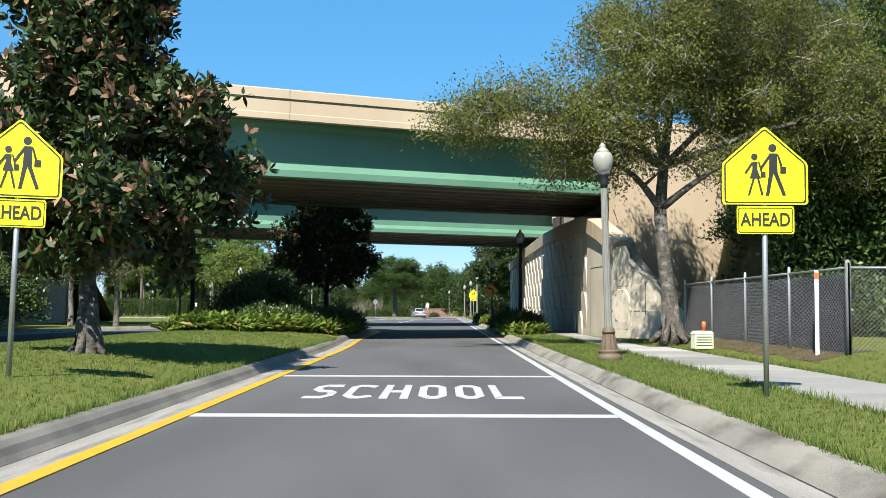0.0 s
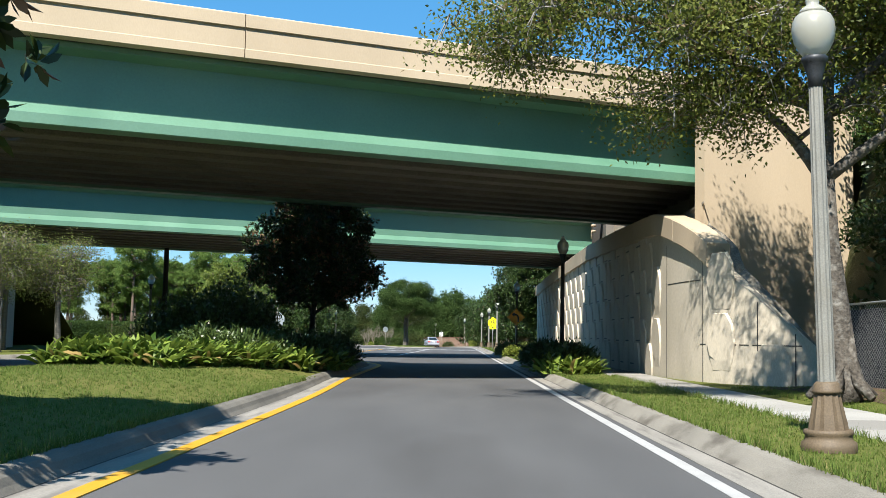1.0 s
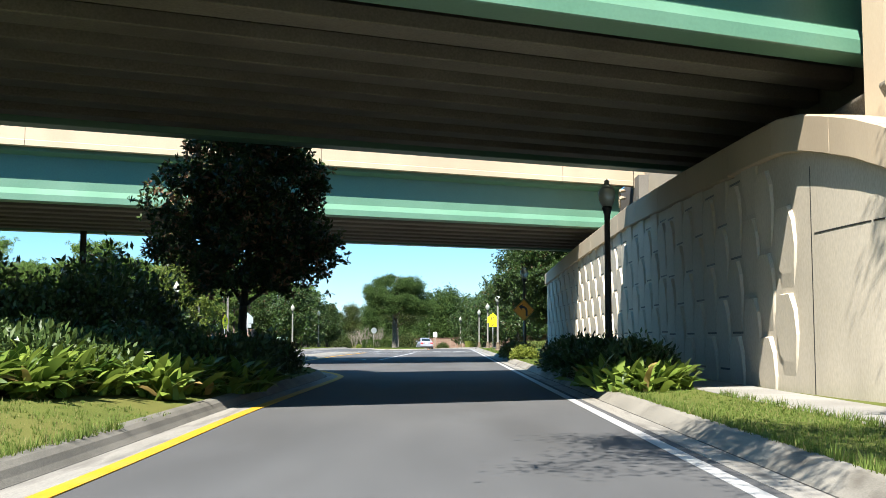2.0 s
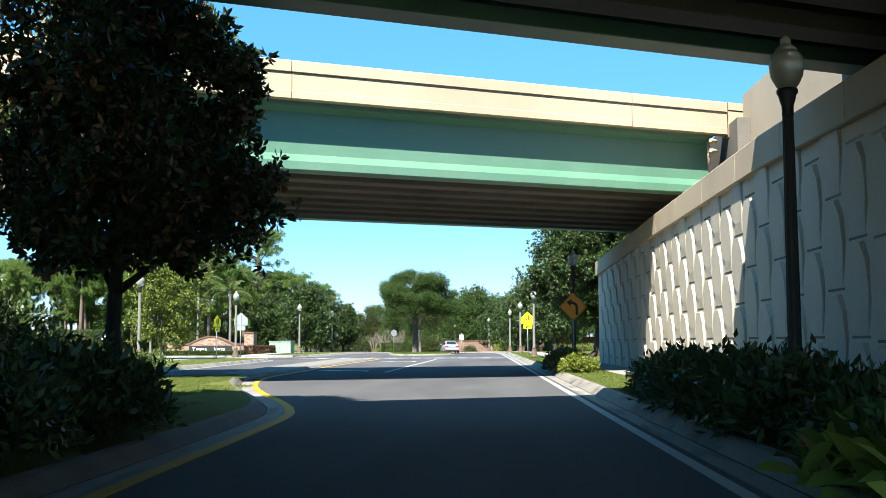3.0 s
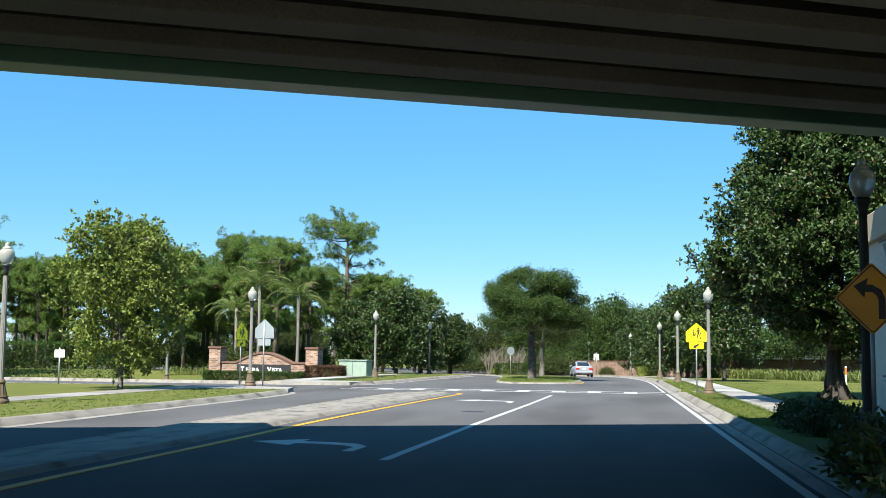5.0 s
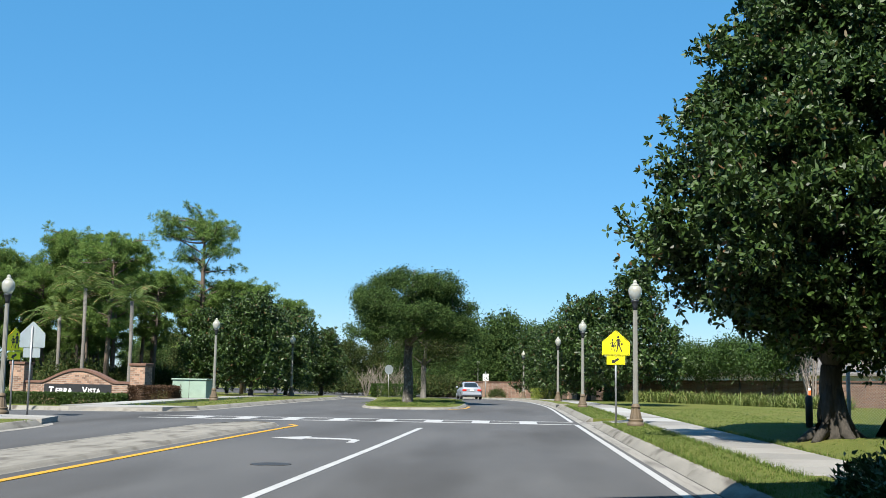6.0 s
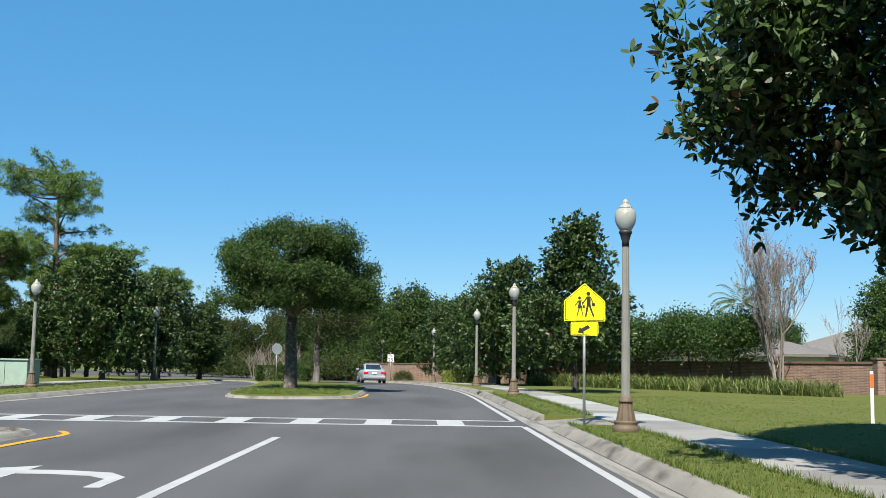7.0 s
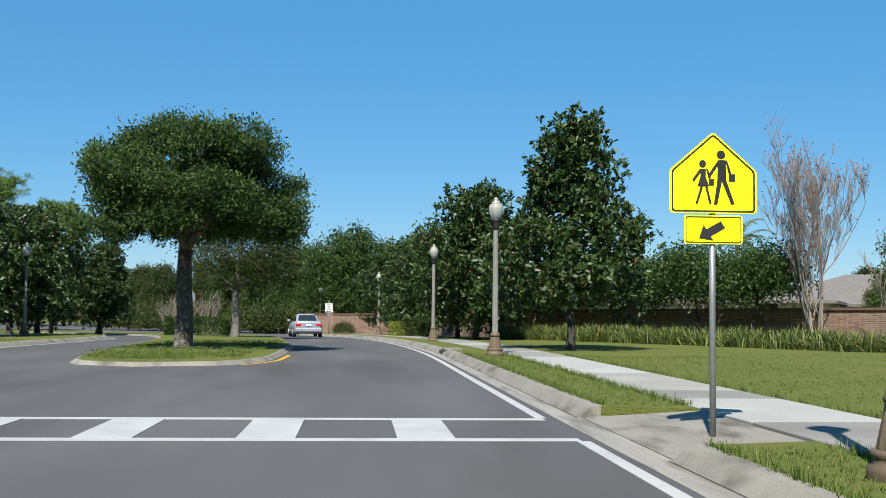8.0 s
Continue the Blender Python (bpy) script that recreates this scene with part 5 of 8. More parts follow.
marker((6.58, 21.4, 0.32), "white marker stake with a red band by the fence", 1.46, (0.04, 0.15))
marker((9.0, 107.2, 0.2), "white and orange marker stake on the lawn", 1.05)
bp = thing("bollard", (7.4, 101.4, 0.27), "short black bollard beside the magnolia trunk", "bollard")
bm = bmesh.new()
lathe(bm, [(0.09, -0.05), (0.09, 0.75), (0.08, 0.80), (0.04, 0.83)], 14)
part("body", bm, M_DARKPOST, bp)

# chain-link fence
FENCE_A = [(6.75, 20.4), (6.78, 23.5), (6.8, 26.6), (6.83, 29.7), (6.87, 32.8)]
FENCE_B = [(6.75, 20.4), (9.6, 20.2), (12.5, 20.0), (15.4, 19.8)]
M_POSTGREY = surface("dull_zinc_pipe", (0.26, 0.27, 0.275, 1), (0.36, 0.37, 0.375, 1), scale=6, fine=60, rough=0.6, bump=0.08)
M_SCREEN = surface("dark_windscreen_fabric", (0.010, 0.014, 0.023, 1), (0.030, 0.038, 0.054, 1), scale=2, fine=120, rough=0.9, bump=0.2)


def fence(path, label, screen):
    fe = thing("chain_link_fence", (path[0][0], path[0][1], ground_z(path[0][0], path[0][1]) - 0.02), label, "fence", "fences beside the verge")
    o = Vector((path[0][0], path[0][1], 0))
    H = 1.45
    for i, p in enumerate(path):
        bm = bmesh.new()
        q = Vector((p[0], p[1], 0)) - o
        r = 0.05 if i == 0 else 0.03
        lathe(bm, [(r, -0.1), (r, H + 0.08), (r * 0.7, H + 0.13)], 10, q.x, q.y)
        part("post", bm, M_POSTGREY, fe, "grey steel post")
    for a, b in zip(path, path[1:]):
        a3, b3 = Vector((a[0], a[1], 0)) - o, Vector((b[0], b[1], 0)) - o
        bm = bmesh.new()
        tube(bm, [a3 + Vector((0, 0, H)), b3 + Vector((0, 0, H))], [0.02, 0.02], 6)
        part("top_rail", bm, M_GALV, fe, "grey top rail")
        bm = bmesh.new()
        L = (b3 - a3).length
        d = (b3 - a3) / L
        n = int(L / 0.075)
        steps = int(H / 0.075)
        for i in range(-steps, n):
            for sgn in (1, -1):
                s0, s1 = i * 0.075, i * 0.075 + H
                z0, z1 = 0.02, H
                if s0 < 0:
                    z0 -= s0
                    s0 = 0
                if s1 > L:
                    z1 -= s1 - L
                    s1 = L
                if z1 - z0 < 0.03:
                    continue
                if sgn < 0:
                    s0, s1 = L - s0, L - s1
                tube(bm, [a3 + d * s0 + Vector((0, 0, z0)), a3 + d * s1 + Vector((0, 0, z1))], [0.0019, 0.0019], 3, False)
        part("wire_mesh", bm, M_GALV, fe, "diagonal wire mesh")["kind"] = "stuff"
        if screen:
            bm = bmesh.new()
            nrm = Vector((-d.y, d.x, 0)) * -0.04
            rows = []
            for i in range(13):
                f = i / 12
                c = a3 + d * (L * f) + nrm * (1 + 0.6 * math.sin(f * 9))
                rows.append([bm.verts.new(c + Vector((0, 0, zz)) + nrm * 0.5 * math.sin(zz * 5 + f * 6)) for zz in (0.05, 0.4, 0.75, 1.1, H - 0.1)])
            for ra, rb in zip(rows, rows[1:]):
                for j in range(4):
                    bm.faces.new((ra[j], rb[j], rb[j + 1], ra[j + 1])).smooth = True
            part("windscreen", bm, M_SCREEN, fe, "dark sagging screen fabric")
    return fe


fence(FENCE_A, "chain-link fence hung with dark screen fabric", True)
GATE_RUN = [(8.45, 101.6), (11.4, 101.0), (14.4, 100.4)]
fence(GATE_RUN, "low grey chain-link fence behind the magnolia", False)
fence(FENCE_B, "open chain-link fence running up to the bank", False)

# kerb inlet
inl = thing("drain_inlet", (2.62 + bend(130.3), 130.3, 0.0), "dark storm drain opening in the kerb", "drain", "", 0)
bm = bmesh.new()
box(bm, -0.22, 0.16, -0.42, 0.42, 0.012, 0.115, 0.01)
part("opening", bm, M_BLACK, inl, "black opening")
bm = bmesh.new()
box(bm, -0.12, 0.45, -0.75, 0.75, 0.12, 0.175, 0.015)
part("top_slab", bm, M_KERB, inl, "concrete cover slab")

# manhole cover
mh = thing("manhole_cover", (-3.9, 90.3, 0.0), "flat iron cover set in the turn lane", "manhole")
bm = bmesh.new()
lathe(bm, [(0.32, 0.0), (0.32, 0.005), (0.30, 0.006)], 24)
part("cover", bm, M_DARKPOST, mh)

# ---- entrance sign ----
SGN = Vector((-22.95, 130.3, -0.28))
es = thing("entrance_sign", SGN, "brick entrance sign wall with a curved top and black name panel", "monument sign", "", -8.0)


def arch(x):
    return 1.12 + (0.66 * math.cos(min(1.0, abs(x) / 2.1) * math.pi / 2) ** 1.2 if abs(x) < 2.1 else 0.0)


xs = [-3.1 + 6.2 * i / 60 for i in range(61)]
bm = bmesh.new()
front, back = [], []
for x in xs:
    front.append((bm.verts.new((x, -0.2, -0.1)), bm.verts.new((x, -0.2, arch(x)))))
    back.append((bm.verts.new((x, 0.2, -0.1)), bm.verts.new((x, 0.2, arch(x)))))
for i in range(60):
    bm.faces.new((front[i][0], front[i + 1][0], front[i + 1][1], front[i][1]))
    bm.faces.new((back[i][1], back[i + 1][1], back[i + 1][0], back[i][0]))
    bm.faces.new((front[i][1], front[i + 1][1], back[i + 1][1], back[i][1]))
part("wall", bm, M_BRICK_PALE, es, "mixed pale brick wall")
bm = bmesh.new()
rows = []
for x in xs:
    z = arch(x)
    rows.append([bm.verts.new(c) for c in ((x, -0.26, z + 0.002), (x, -0.26, z + 0.13), (x, 0.26, z + 0.13), (x, 0.26, z + 0.002))])
for a, b in zip(rows, rows[1:]):
    for j in range(4):
        bm.faces.new((a[j], a[(j + 1) % 4], b[(j + 1) % 4], b[j]))
bm.faces.new(rows[0])
bm.faces.new(list(reversed(rows[-1])))
part("coping", bm, M_BRICKCAP, es, "dark brick coping following the curve")
for sx in (-1, 1):
    bm = bmesh.new()
    box(bm, sx * 3.5 - 0.42, sx * 3.5 + 0.42, -0.42, 0.42, -0.1, 2.08, 0.01)
    pil = part("pillar", bm, M_BRICK_PALE, es, "square brick pillar")
    bm = bmesh.new()
    box(bm, sx * 3.5 - 0.48, sx * 3.5 + 0.48, -0.48, 0.48, 2.082, 2.22, 0.02)
    part("cap", bm, M_BRICKCAP, pil, "dark brick cap")
bm = bmesh.new()
box(bm, -1.95, 1.95, -0.25, -0.205, 0.36, 1.08, 0.01)
panel = part("name_panel", bm, M_SIGNPANEL, es, "black name panel")
lettering("T", 0.46, (-1.52, -0.256, 0.74), M_SIGN_W, panel, "white capital T")
lettering("ERRA", 0.36, (-0.78, -0.256, 0.71), M_SIGN_W, panel, "white letters ERRA", 1.16)
lettering("V", 0.46, (0.44, -0.256, 0.74), M_SIGN_W, panel, "white capital V")
lettering("ISTA", 0.36, (0.98, -0.256, 0.71), M_SIGN_W, panel, "white letters ISTA", 1.05)

ub = thing("utility_cabinet", (-17.0, 131.0, -0.14), "pale green electrical cabinet on a pad", "utility box", "", -6)
bm = bmesh.new()
box(bm, -0.95, 0.95, -0.6, 0.6, 0.05, 1.25, 0.03)
part("body", bm, M_BOXGREEN, ub)
bm = bmesh.new()
box(bm, -1.0, 1.0, -0.66, 0.66, 1.25, 1.32, 0.02)
part("lid", bm, M_BOXGREEN, ub, "flat lid")
bm = bmesh.new()
box(bm, -1.1, 1.1, -0.8, 0.8, -0.05, 0.06, 0.01)
part("pad", bm, M_CONCRETE, ub, "concrete pad")
bm = bmesh.new()
box(bm, -0.01, 0.01, -0.607, -0.6, 0.1, 1.2)
part("door_seam", bm, M_DARKPOST, ub, "dark door seam")

# ---- brick boundary walls ----


def brick_wall(path, height, label, name):
    w = tagged(new(name), label, "wall", kind="structure")
    for i, (a, b) in enumerate(zip(path, path[1:])):
        d = (Vector(b) - Vector(a)).normalized()
        s = Vector((d.y, -d.x)) * 0.12
        bm = bmesh.new()
        slab(bm, [(a[0] - s.x, a[1] - s.y), (b[0] - s.x, b[1] - s.y), (b[0] + s.x, b[1] + s.y), (a[0] + s.x, a[1] + s.y)], -0.1, height)
        part("wall_panel", bm, M_BRICK, w)
        s *= 1.5
        bm = bmesh.new()
        bot = slab(bm, [(a[0] - s.x, a[1] - s.y), (b[0] - s.x, b[1] - s.y), (b[0] + s.x, b[1] + s.y), (a[0] + s.x, a[1] + s.y)], height + 0.002, height + 0.1)
        part("coping", bm, M_BRICKCAP, w, "brick coping")
    for p in path:
        bm = bmesh.new()
        box(bm, p[0] - 0.3, p[0] + 0.3, p[1] - 0.3, p[1] + 0.3, -0.1, height + 0.18, 0.01)
        pier = part("pier", bm, M_BRICK, w, "brick pier")
        bm = bmesh.new()
        box(bm, p[0] - 0.35, p[0] + 0.35, p[1] - 0.35, p[1] + 0.35, height + 0.182, height + 0.28, 0.015)
        part("cap", bm, M_BRICKCAP, pier, "brick cap")


brick_wall([(7.5, 157.0), (9.9, 153.6), (13.0, 148.8), (17.0, 141.6), (21.0, 134.3), (24.5, 127.5), (28.0, 120.5), (31.5, 113.5)], 1.55, "red-brown brick boundary wall with piers behind the lawn", "wall_boundary_east")
brick_wall([(5.0, 184.0), (1.4, 187.2), (-2.4, 190.0), (-9.0, 195.0)], 1.75, "red-brown brick boundary wall beyond the bend", "wall_boundary_far")
brick_wall([(7.5, 157.0), (6.4, 165.0), (5.6, 174.0), (5.0, 184.0)], 1.6, "red-brown brick boundary wall behind the trees of the bend", "wall_boundary_bend")


# ---- houses behind the wall ----
def house(loc, rz, w, d, eave, ridge, label):
    h = thing("house", loc, label, "house", "houses behind the brick wall", rz)
    bm = bmesh.new()
    box(bm, -w / 2, w / 2, -d / 2, d / 2, -0.2, eave, 0.0)
    wall = part("wall", bm, M_STUCCO, h, "cream stucco wall")
    bm = bmesh.new()
    o = 0.5
    lo = [bm.verts.new(p) for p in ((-w / 2 - o, -d / 2 - o, eave), (w / 2 + o, -d / 2 - o, eave), (w / 2 + o, d / 2 + o, eave), (-w / 2 - o, d / 2 + o, eave))]
    up = [bm.verts.new((v.co.x, v.co.y, eave + 0.18)) for v in lo]
    r0, r1 = bm.verts.new((-w / 2 + d / 2, 0, ridge)), bm.verts.new((w / 2 - d / 2, 0, ridge))
    bm.faces.new(lo)
    for i in range(4):
        bm.faces.new((lo[i], lo[(i + 1) % 4], up[(i + 1) % 4], up[i]))
    for f in ((up[0], up[1], r1, r0), (up[1], up[2], r1), (up[2], up[3], r0, r1), (up[3], up[0], r0)):
        bm.faces.new(f)
    part("roof", bm, M_ROOF, h, "grey shingle hip roof")
    for sx in (-0.28, 0.05, 0.3):
        bm = bmesh.new()
        box(bm, sx * w - 0.6, sx * w + 0.6, -d / 2 - 0.03, -d / 2 + 0.02, eave * 0.38, eave * 0.78)
        win = part("window", bm, M_SIGN_W, h, "white window frame")
        bm = bmesh.new()
        box(bm, sx * w - 0.52, sx * w + 0.52, -d / 2 - 0.036, -d / 2 - 0.031, eave * 0.38 + 0.08, eave * 0.78 - 0.08)
        part("pane", bm, M_CARGLASS, win)
    return h


house((24.5, 171.0, 0), -28, 16, 11, 2.5, 4.3, "cream stucco house with a grey shingle roof")
house((38.5, 176.0, 0), -40, 15, 11, 2.5, 5.0, "cream stucco house with a grey hip roof behind bare trees")
house((64, 150, 0), -55, 16, 12, 2.7, 5.6, "cream stucco house far behind the brick wall")

# ---- car ----
def sedan(loc, rz, label):
    c = thing("car", loc, label, "car", "", rz)
    # body: lofted cross sections along y (rear at -2.3, front at +2.3)
    def loft(stations, material, name, lab=""):
        bm = bmesh.new()
        rings = [[bm.verts.new((x, yy, z)) for x, z in sec] for yy, sec in stations]
        n = len(rings[0])
        for a, b in zip(rings, rings[1:]):
            for i in range(n):
                bm.faces.new((a[i], a[(i + 1) % n], b[(i + 1) % n], b[i])).smooth = True
        bm.faces.new(rings[0])
        bm.faces.new(list(reversed(rings[-1])))
        return part(name, bm, material, c, lab)

    def sec(w, z0, zm, z1, tuck=0.06):
        half = [(w - tuck, z0), (w, z0 + 0.12), (w, zm), (w - 0.04, zm + (z1 - zm) * 0.6), (w - 0.16, z1)]
        return half + [(-x, z) for x, z in reversed(half)]
    loft([(-2.30, sec(0.70, 0.34, 0.60, 0.92)), (-2.24, sec(0.80, 0.28, 0.66, 0.99)), (-2.0, sec(0.86, 0.24, 0.70, 1.02)), (-1.2, sec(0.88, 0.22, 0.70, 1.00)),
          (0.0, sec(0.88, 0.22, 0.68, 0.96)), (1.0, sec(0.88, 0.22, 0.66, 0.94)), (1.9, sec(0.85, 0.24, 0.60, 0.84)), (2.25, sec(0.74, 0.30, 0.54, 0.70)), (2.32, sec(0.62, 0.36, 0.50, 0.60))],
         M_CARPAINT, "body", "silver painted body")
    loft([(-1.55, sec(0.70, 0.985, 0.99, 1.0, 0.0)), (-0.95, sec(0.64, 0.96, 1.20, 1.39, 0.0)), (-0.3, sec(0.62, 0.95, 1.22, 1.44, 0.0)), (0.3, sec(0.62, 0.94, 1.20, 1.42, 0.0)), (1.15, sec(0.72, 0.92, 0.93, 0.945, 0.0))],
         M_CARPAINT, "cabin", "silver cabin and roof")
    # glass
    def pane(pts, lab, name="window"):
        bm = bmesh.new()
        vs = [bm.verts.new(p) for p in pts]
        bm.faces.new(vs)
        r = bmesh.ops.solidify(bm, geom=bm.faces[:], thickness=0.012)
        return part(name, bm, M_CARGLASS, c, lab)
    pane([(-0.58, -1.545, 1.02), (0.58, -1.545, 1.02), (0.50, -1.0, 1.37), (-0.50, -1.0, 1.37)], "dark rear window", "rear_window")
    pane([(-0.60, 1.12, 0.97), (0.60, 1.12, 0.97), (0.50, 0.42, 1.39), (-0.50, 0.42, 1.39)], "dark windscreen", "windscreen")
    for sx in (-1, 1):
        pane([(sx * 0.70, -0.9, 1.0), (sx * 0.71, -0.05, 0.99), (sx * 0.645, -0.08, 1.33), (sx * 0.645, -0.75, 1.31)], "dark side window", "side_window")
        pane([(sx * 0.71, 0.0, 0.99), (sx * 0.72, 0.85, 0.98), (sx * 0.645, 0.35, 1.32), (sx * 0.645, 0.0, 1.33)], "dark side window", "side_window")
        bm = bmesh.new()
        box(bm, sx * 0.62 - 0.17, sx * 0.62 + 0.17, -2.325, -2.22, 0.70, 0.86, 0.03)
        part("tail_light", bm, M_REDLENS, c, "red tail light")
        bm = bmesh.new()
        box(bm, sx * 0.60 - 0.16, sx * 0.60 + 0.16, 2.16, 2.27, 0.58, 0.68, 0.03)
        part("headlight", bm, M_CLEARPLASTIC, c, "clear headlight")
        bm = bmesh.new()
        box(bm, sx * 0.96 - 0.10, sx * 0.96 + 0.10, 0.62, 0.76, 0.95, 1.08, 0.03)
        part("mirror", bm, M_CARPAINT, c, "silver door mirror")
        for wy in (-1.38, 1.38):
            bm = bmesh.new()
            prof = [(0.19, -0.09), (0.29, -0.10), (0.315, -0.07), (0.315, 0.07), (0.29, 0.10), (0.19, 0.09)]
            lathe(bm, prof, 22)
            bmesh.ops.rotate(bm, verts=bm.verts, cent=(0, 0, 0), matrix=Matrix.Rotation(radians(90), 3, 'Y'))
            bmesh.ops.translate(bm, verts=bm.verts, vec=(sx * 0.80, wy, 0.315))
            wheel = part("wheel", bm, M_RUBBER, c, "black tyre")
            bm = bmesh.new()
            lathe(bm, [(0.185, -0.02), (0.185, 0.02), (0.08, 0.035), (0.03, 0.035)], 16)
            bmesh.ops.rotate(bm, verts=bm.verts, cent=(0, 0, 0), matrix=Matrix.Rotation(radians(90 * sx), 3, 'Y'))
            bmesh.ops.translate(bm, verts=bm.verts, vec=(sx * 0.895, wy, 0.315))
            part("rim", bm, M_RIM, wheel, "grey alloy rim")
    bm = bmesh.new()
    box(bm, -0.80, 0.80, -2.36, -2.18, 0.36, 0.58, 0.05)
    part("rear_bumper", bm, M_CARPAINT, c, "silver rear bumper")
    bm = bmesh.new()
    box(bm, -0.16, 0.16, -2.345, -2.32, 0.70, 0.83, 0.008)
    part("number_plate", bm, M_CLEARPLASTIC, c, "blank pale number plate")
    bm = bmesh.new()
    box(bm, -0.62, 0.62, -2.30, -2.2, 0.24, 0.35, 0.03)
    part("valance", bm, M_DARKPOST, c, "dark lower valance")
    return c


sedan((-3.4, 166.0, 0.0), 8.2, "silver four-door saloon car driving away round the bend")

# ---- plants ----
RNG = np.random.default_rng(7)


def mesh_arrays(name, verts, quads, material):
    """A mesh of loose quads from number arrays."""
    me = bpy.data.meshes.new(name)
    nv, nf = len(verts), len(quads)
    k = quads.shape[1]
    me.vertices.add(nv)
    me.vertices.foreach_set("co", np.ascontiguousarray(verts, dtype=np.float32).ravel())
    me.loops.add(nf * k)
    me.loops.foreach_set("vertex_index", np.ascontiguousarray(quads, dtype=np.int32).ravel())
    me.polygons.add(nf)
    me.polygons.foreach_set("loop_start", np.arange(0, nf * k, k, dtype=np.int32))
    me.polygons.foreach_set("loop_total", np.full(nf, k, dtype=np.int32))
    me.update(calc_edges=True)
    me.materials.append(material)
    return me


def unit(v):
    return v / np.maximum(np.linalg.norm(v, axis=1, keepdims=True), 1e-6)


def leaf_quads(pos, axis, length, width, curl=0.12):
    """A folded diamond leaf at each place, pointing along its axis."""
    n = len(pos)
    side = unit(np.cross(axis, RNG.normal(size=(n, 3))))
    up = np.cross(side, axis)
    L = length * RNG.uniform(0.7, 1.25, (n, 1))
    W = width * RNG.uniform(0.8, 1.2, (n, 1))
    base = pos
    tip = pos + axis * L + up * (-curl * L)
    a = pos + axis * (L * 0.45) + side * (W * 0.5) + up * (curl * L * 0.5)
    b = pos + axis * (L * 0.45) - side * (W * 0.5) + up * (curl * L * 0.5)
    verts = np.stack([base, a, tip, b], axis=1).reshape(-1, 3)
    return verts, np.arange(4 * n).reshape(n, 4)


def oval_leaves(pos, axis, length, width, curl=0.10):
    """A six-sided oval leaf, folded along its rib, at each place."""
    n = len(pos)
    side = unit(np.cross(axis, RNG.normal(size=(n, 3))))
    up = np.cross(side, axis)
    L = length * RNG.uniform(0.7, 1.25, (n, 1))
    W = width * RNG.uniform(0.8, 1.2, (n, 1))
    pts = []
    for f, w, u in ((0.0, 0.0, 0.0), (0.3, 0.42, 0.06), (0.68, 0.45, 0.03), (1.0, 0.0, -curl), (0.68, -0.45, 0.03), (0.3, -0.42, 0.06)):
        pts.append(pos + axis * (L * f) + side * (W * w) + up * (u * L))
    return np.stack(pts, axis=1).reshape(-1, 3), np.arange(6 * n).reshape(n, 6)


def crown_points(blobs, clumps, shell=0.55):
    """Clump centres in a union of ellipsoids (cx, cy, cz, rx, ry, rz, share), thinner inside."""
    share = np.array([b[6] for b in blobs], float)
    share /= share.sum()
    which = RNG.choice(len(blobs), size=clumps, p=share)
    bl = np.array([b[:6] for b in blobs], float)[which]
    d = unit(RNG.normal(size=(clumps, 3)))
    r = shell + (1 - shell) * RNG.uniform(0, 1, (clumps, 1)) ** 0.6
    r *= RNG.uniform(0.86, 1.07, (clumps, 1))
    return bl[:, :3] + d * r * bl[:, 3:6], d


def limb_path(a, b, sag=0.15, n=5):
    a, b = np.array(a, float), np.array(b, float)
    out = []
    k = RNG.normal(size=3) * np.linalg.norm(b - a) * 0.06
    for i in range(n + 1):
        t = i / n
        p = a + (b - a) * t + k * math.sin(math.pi * t)
        p[2] += sag * np.linalg.norm((b - a)[:2]) * math.sin(math.pi * t)
        out.append(tuple(p))
    return out


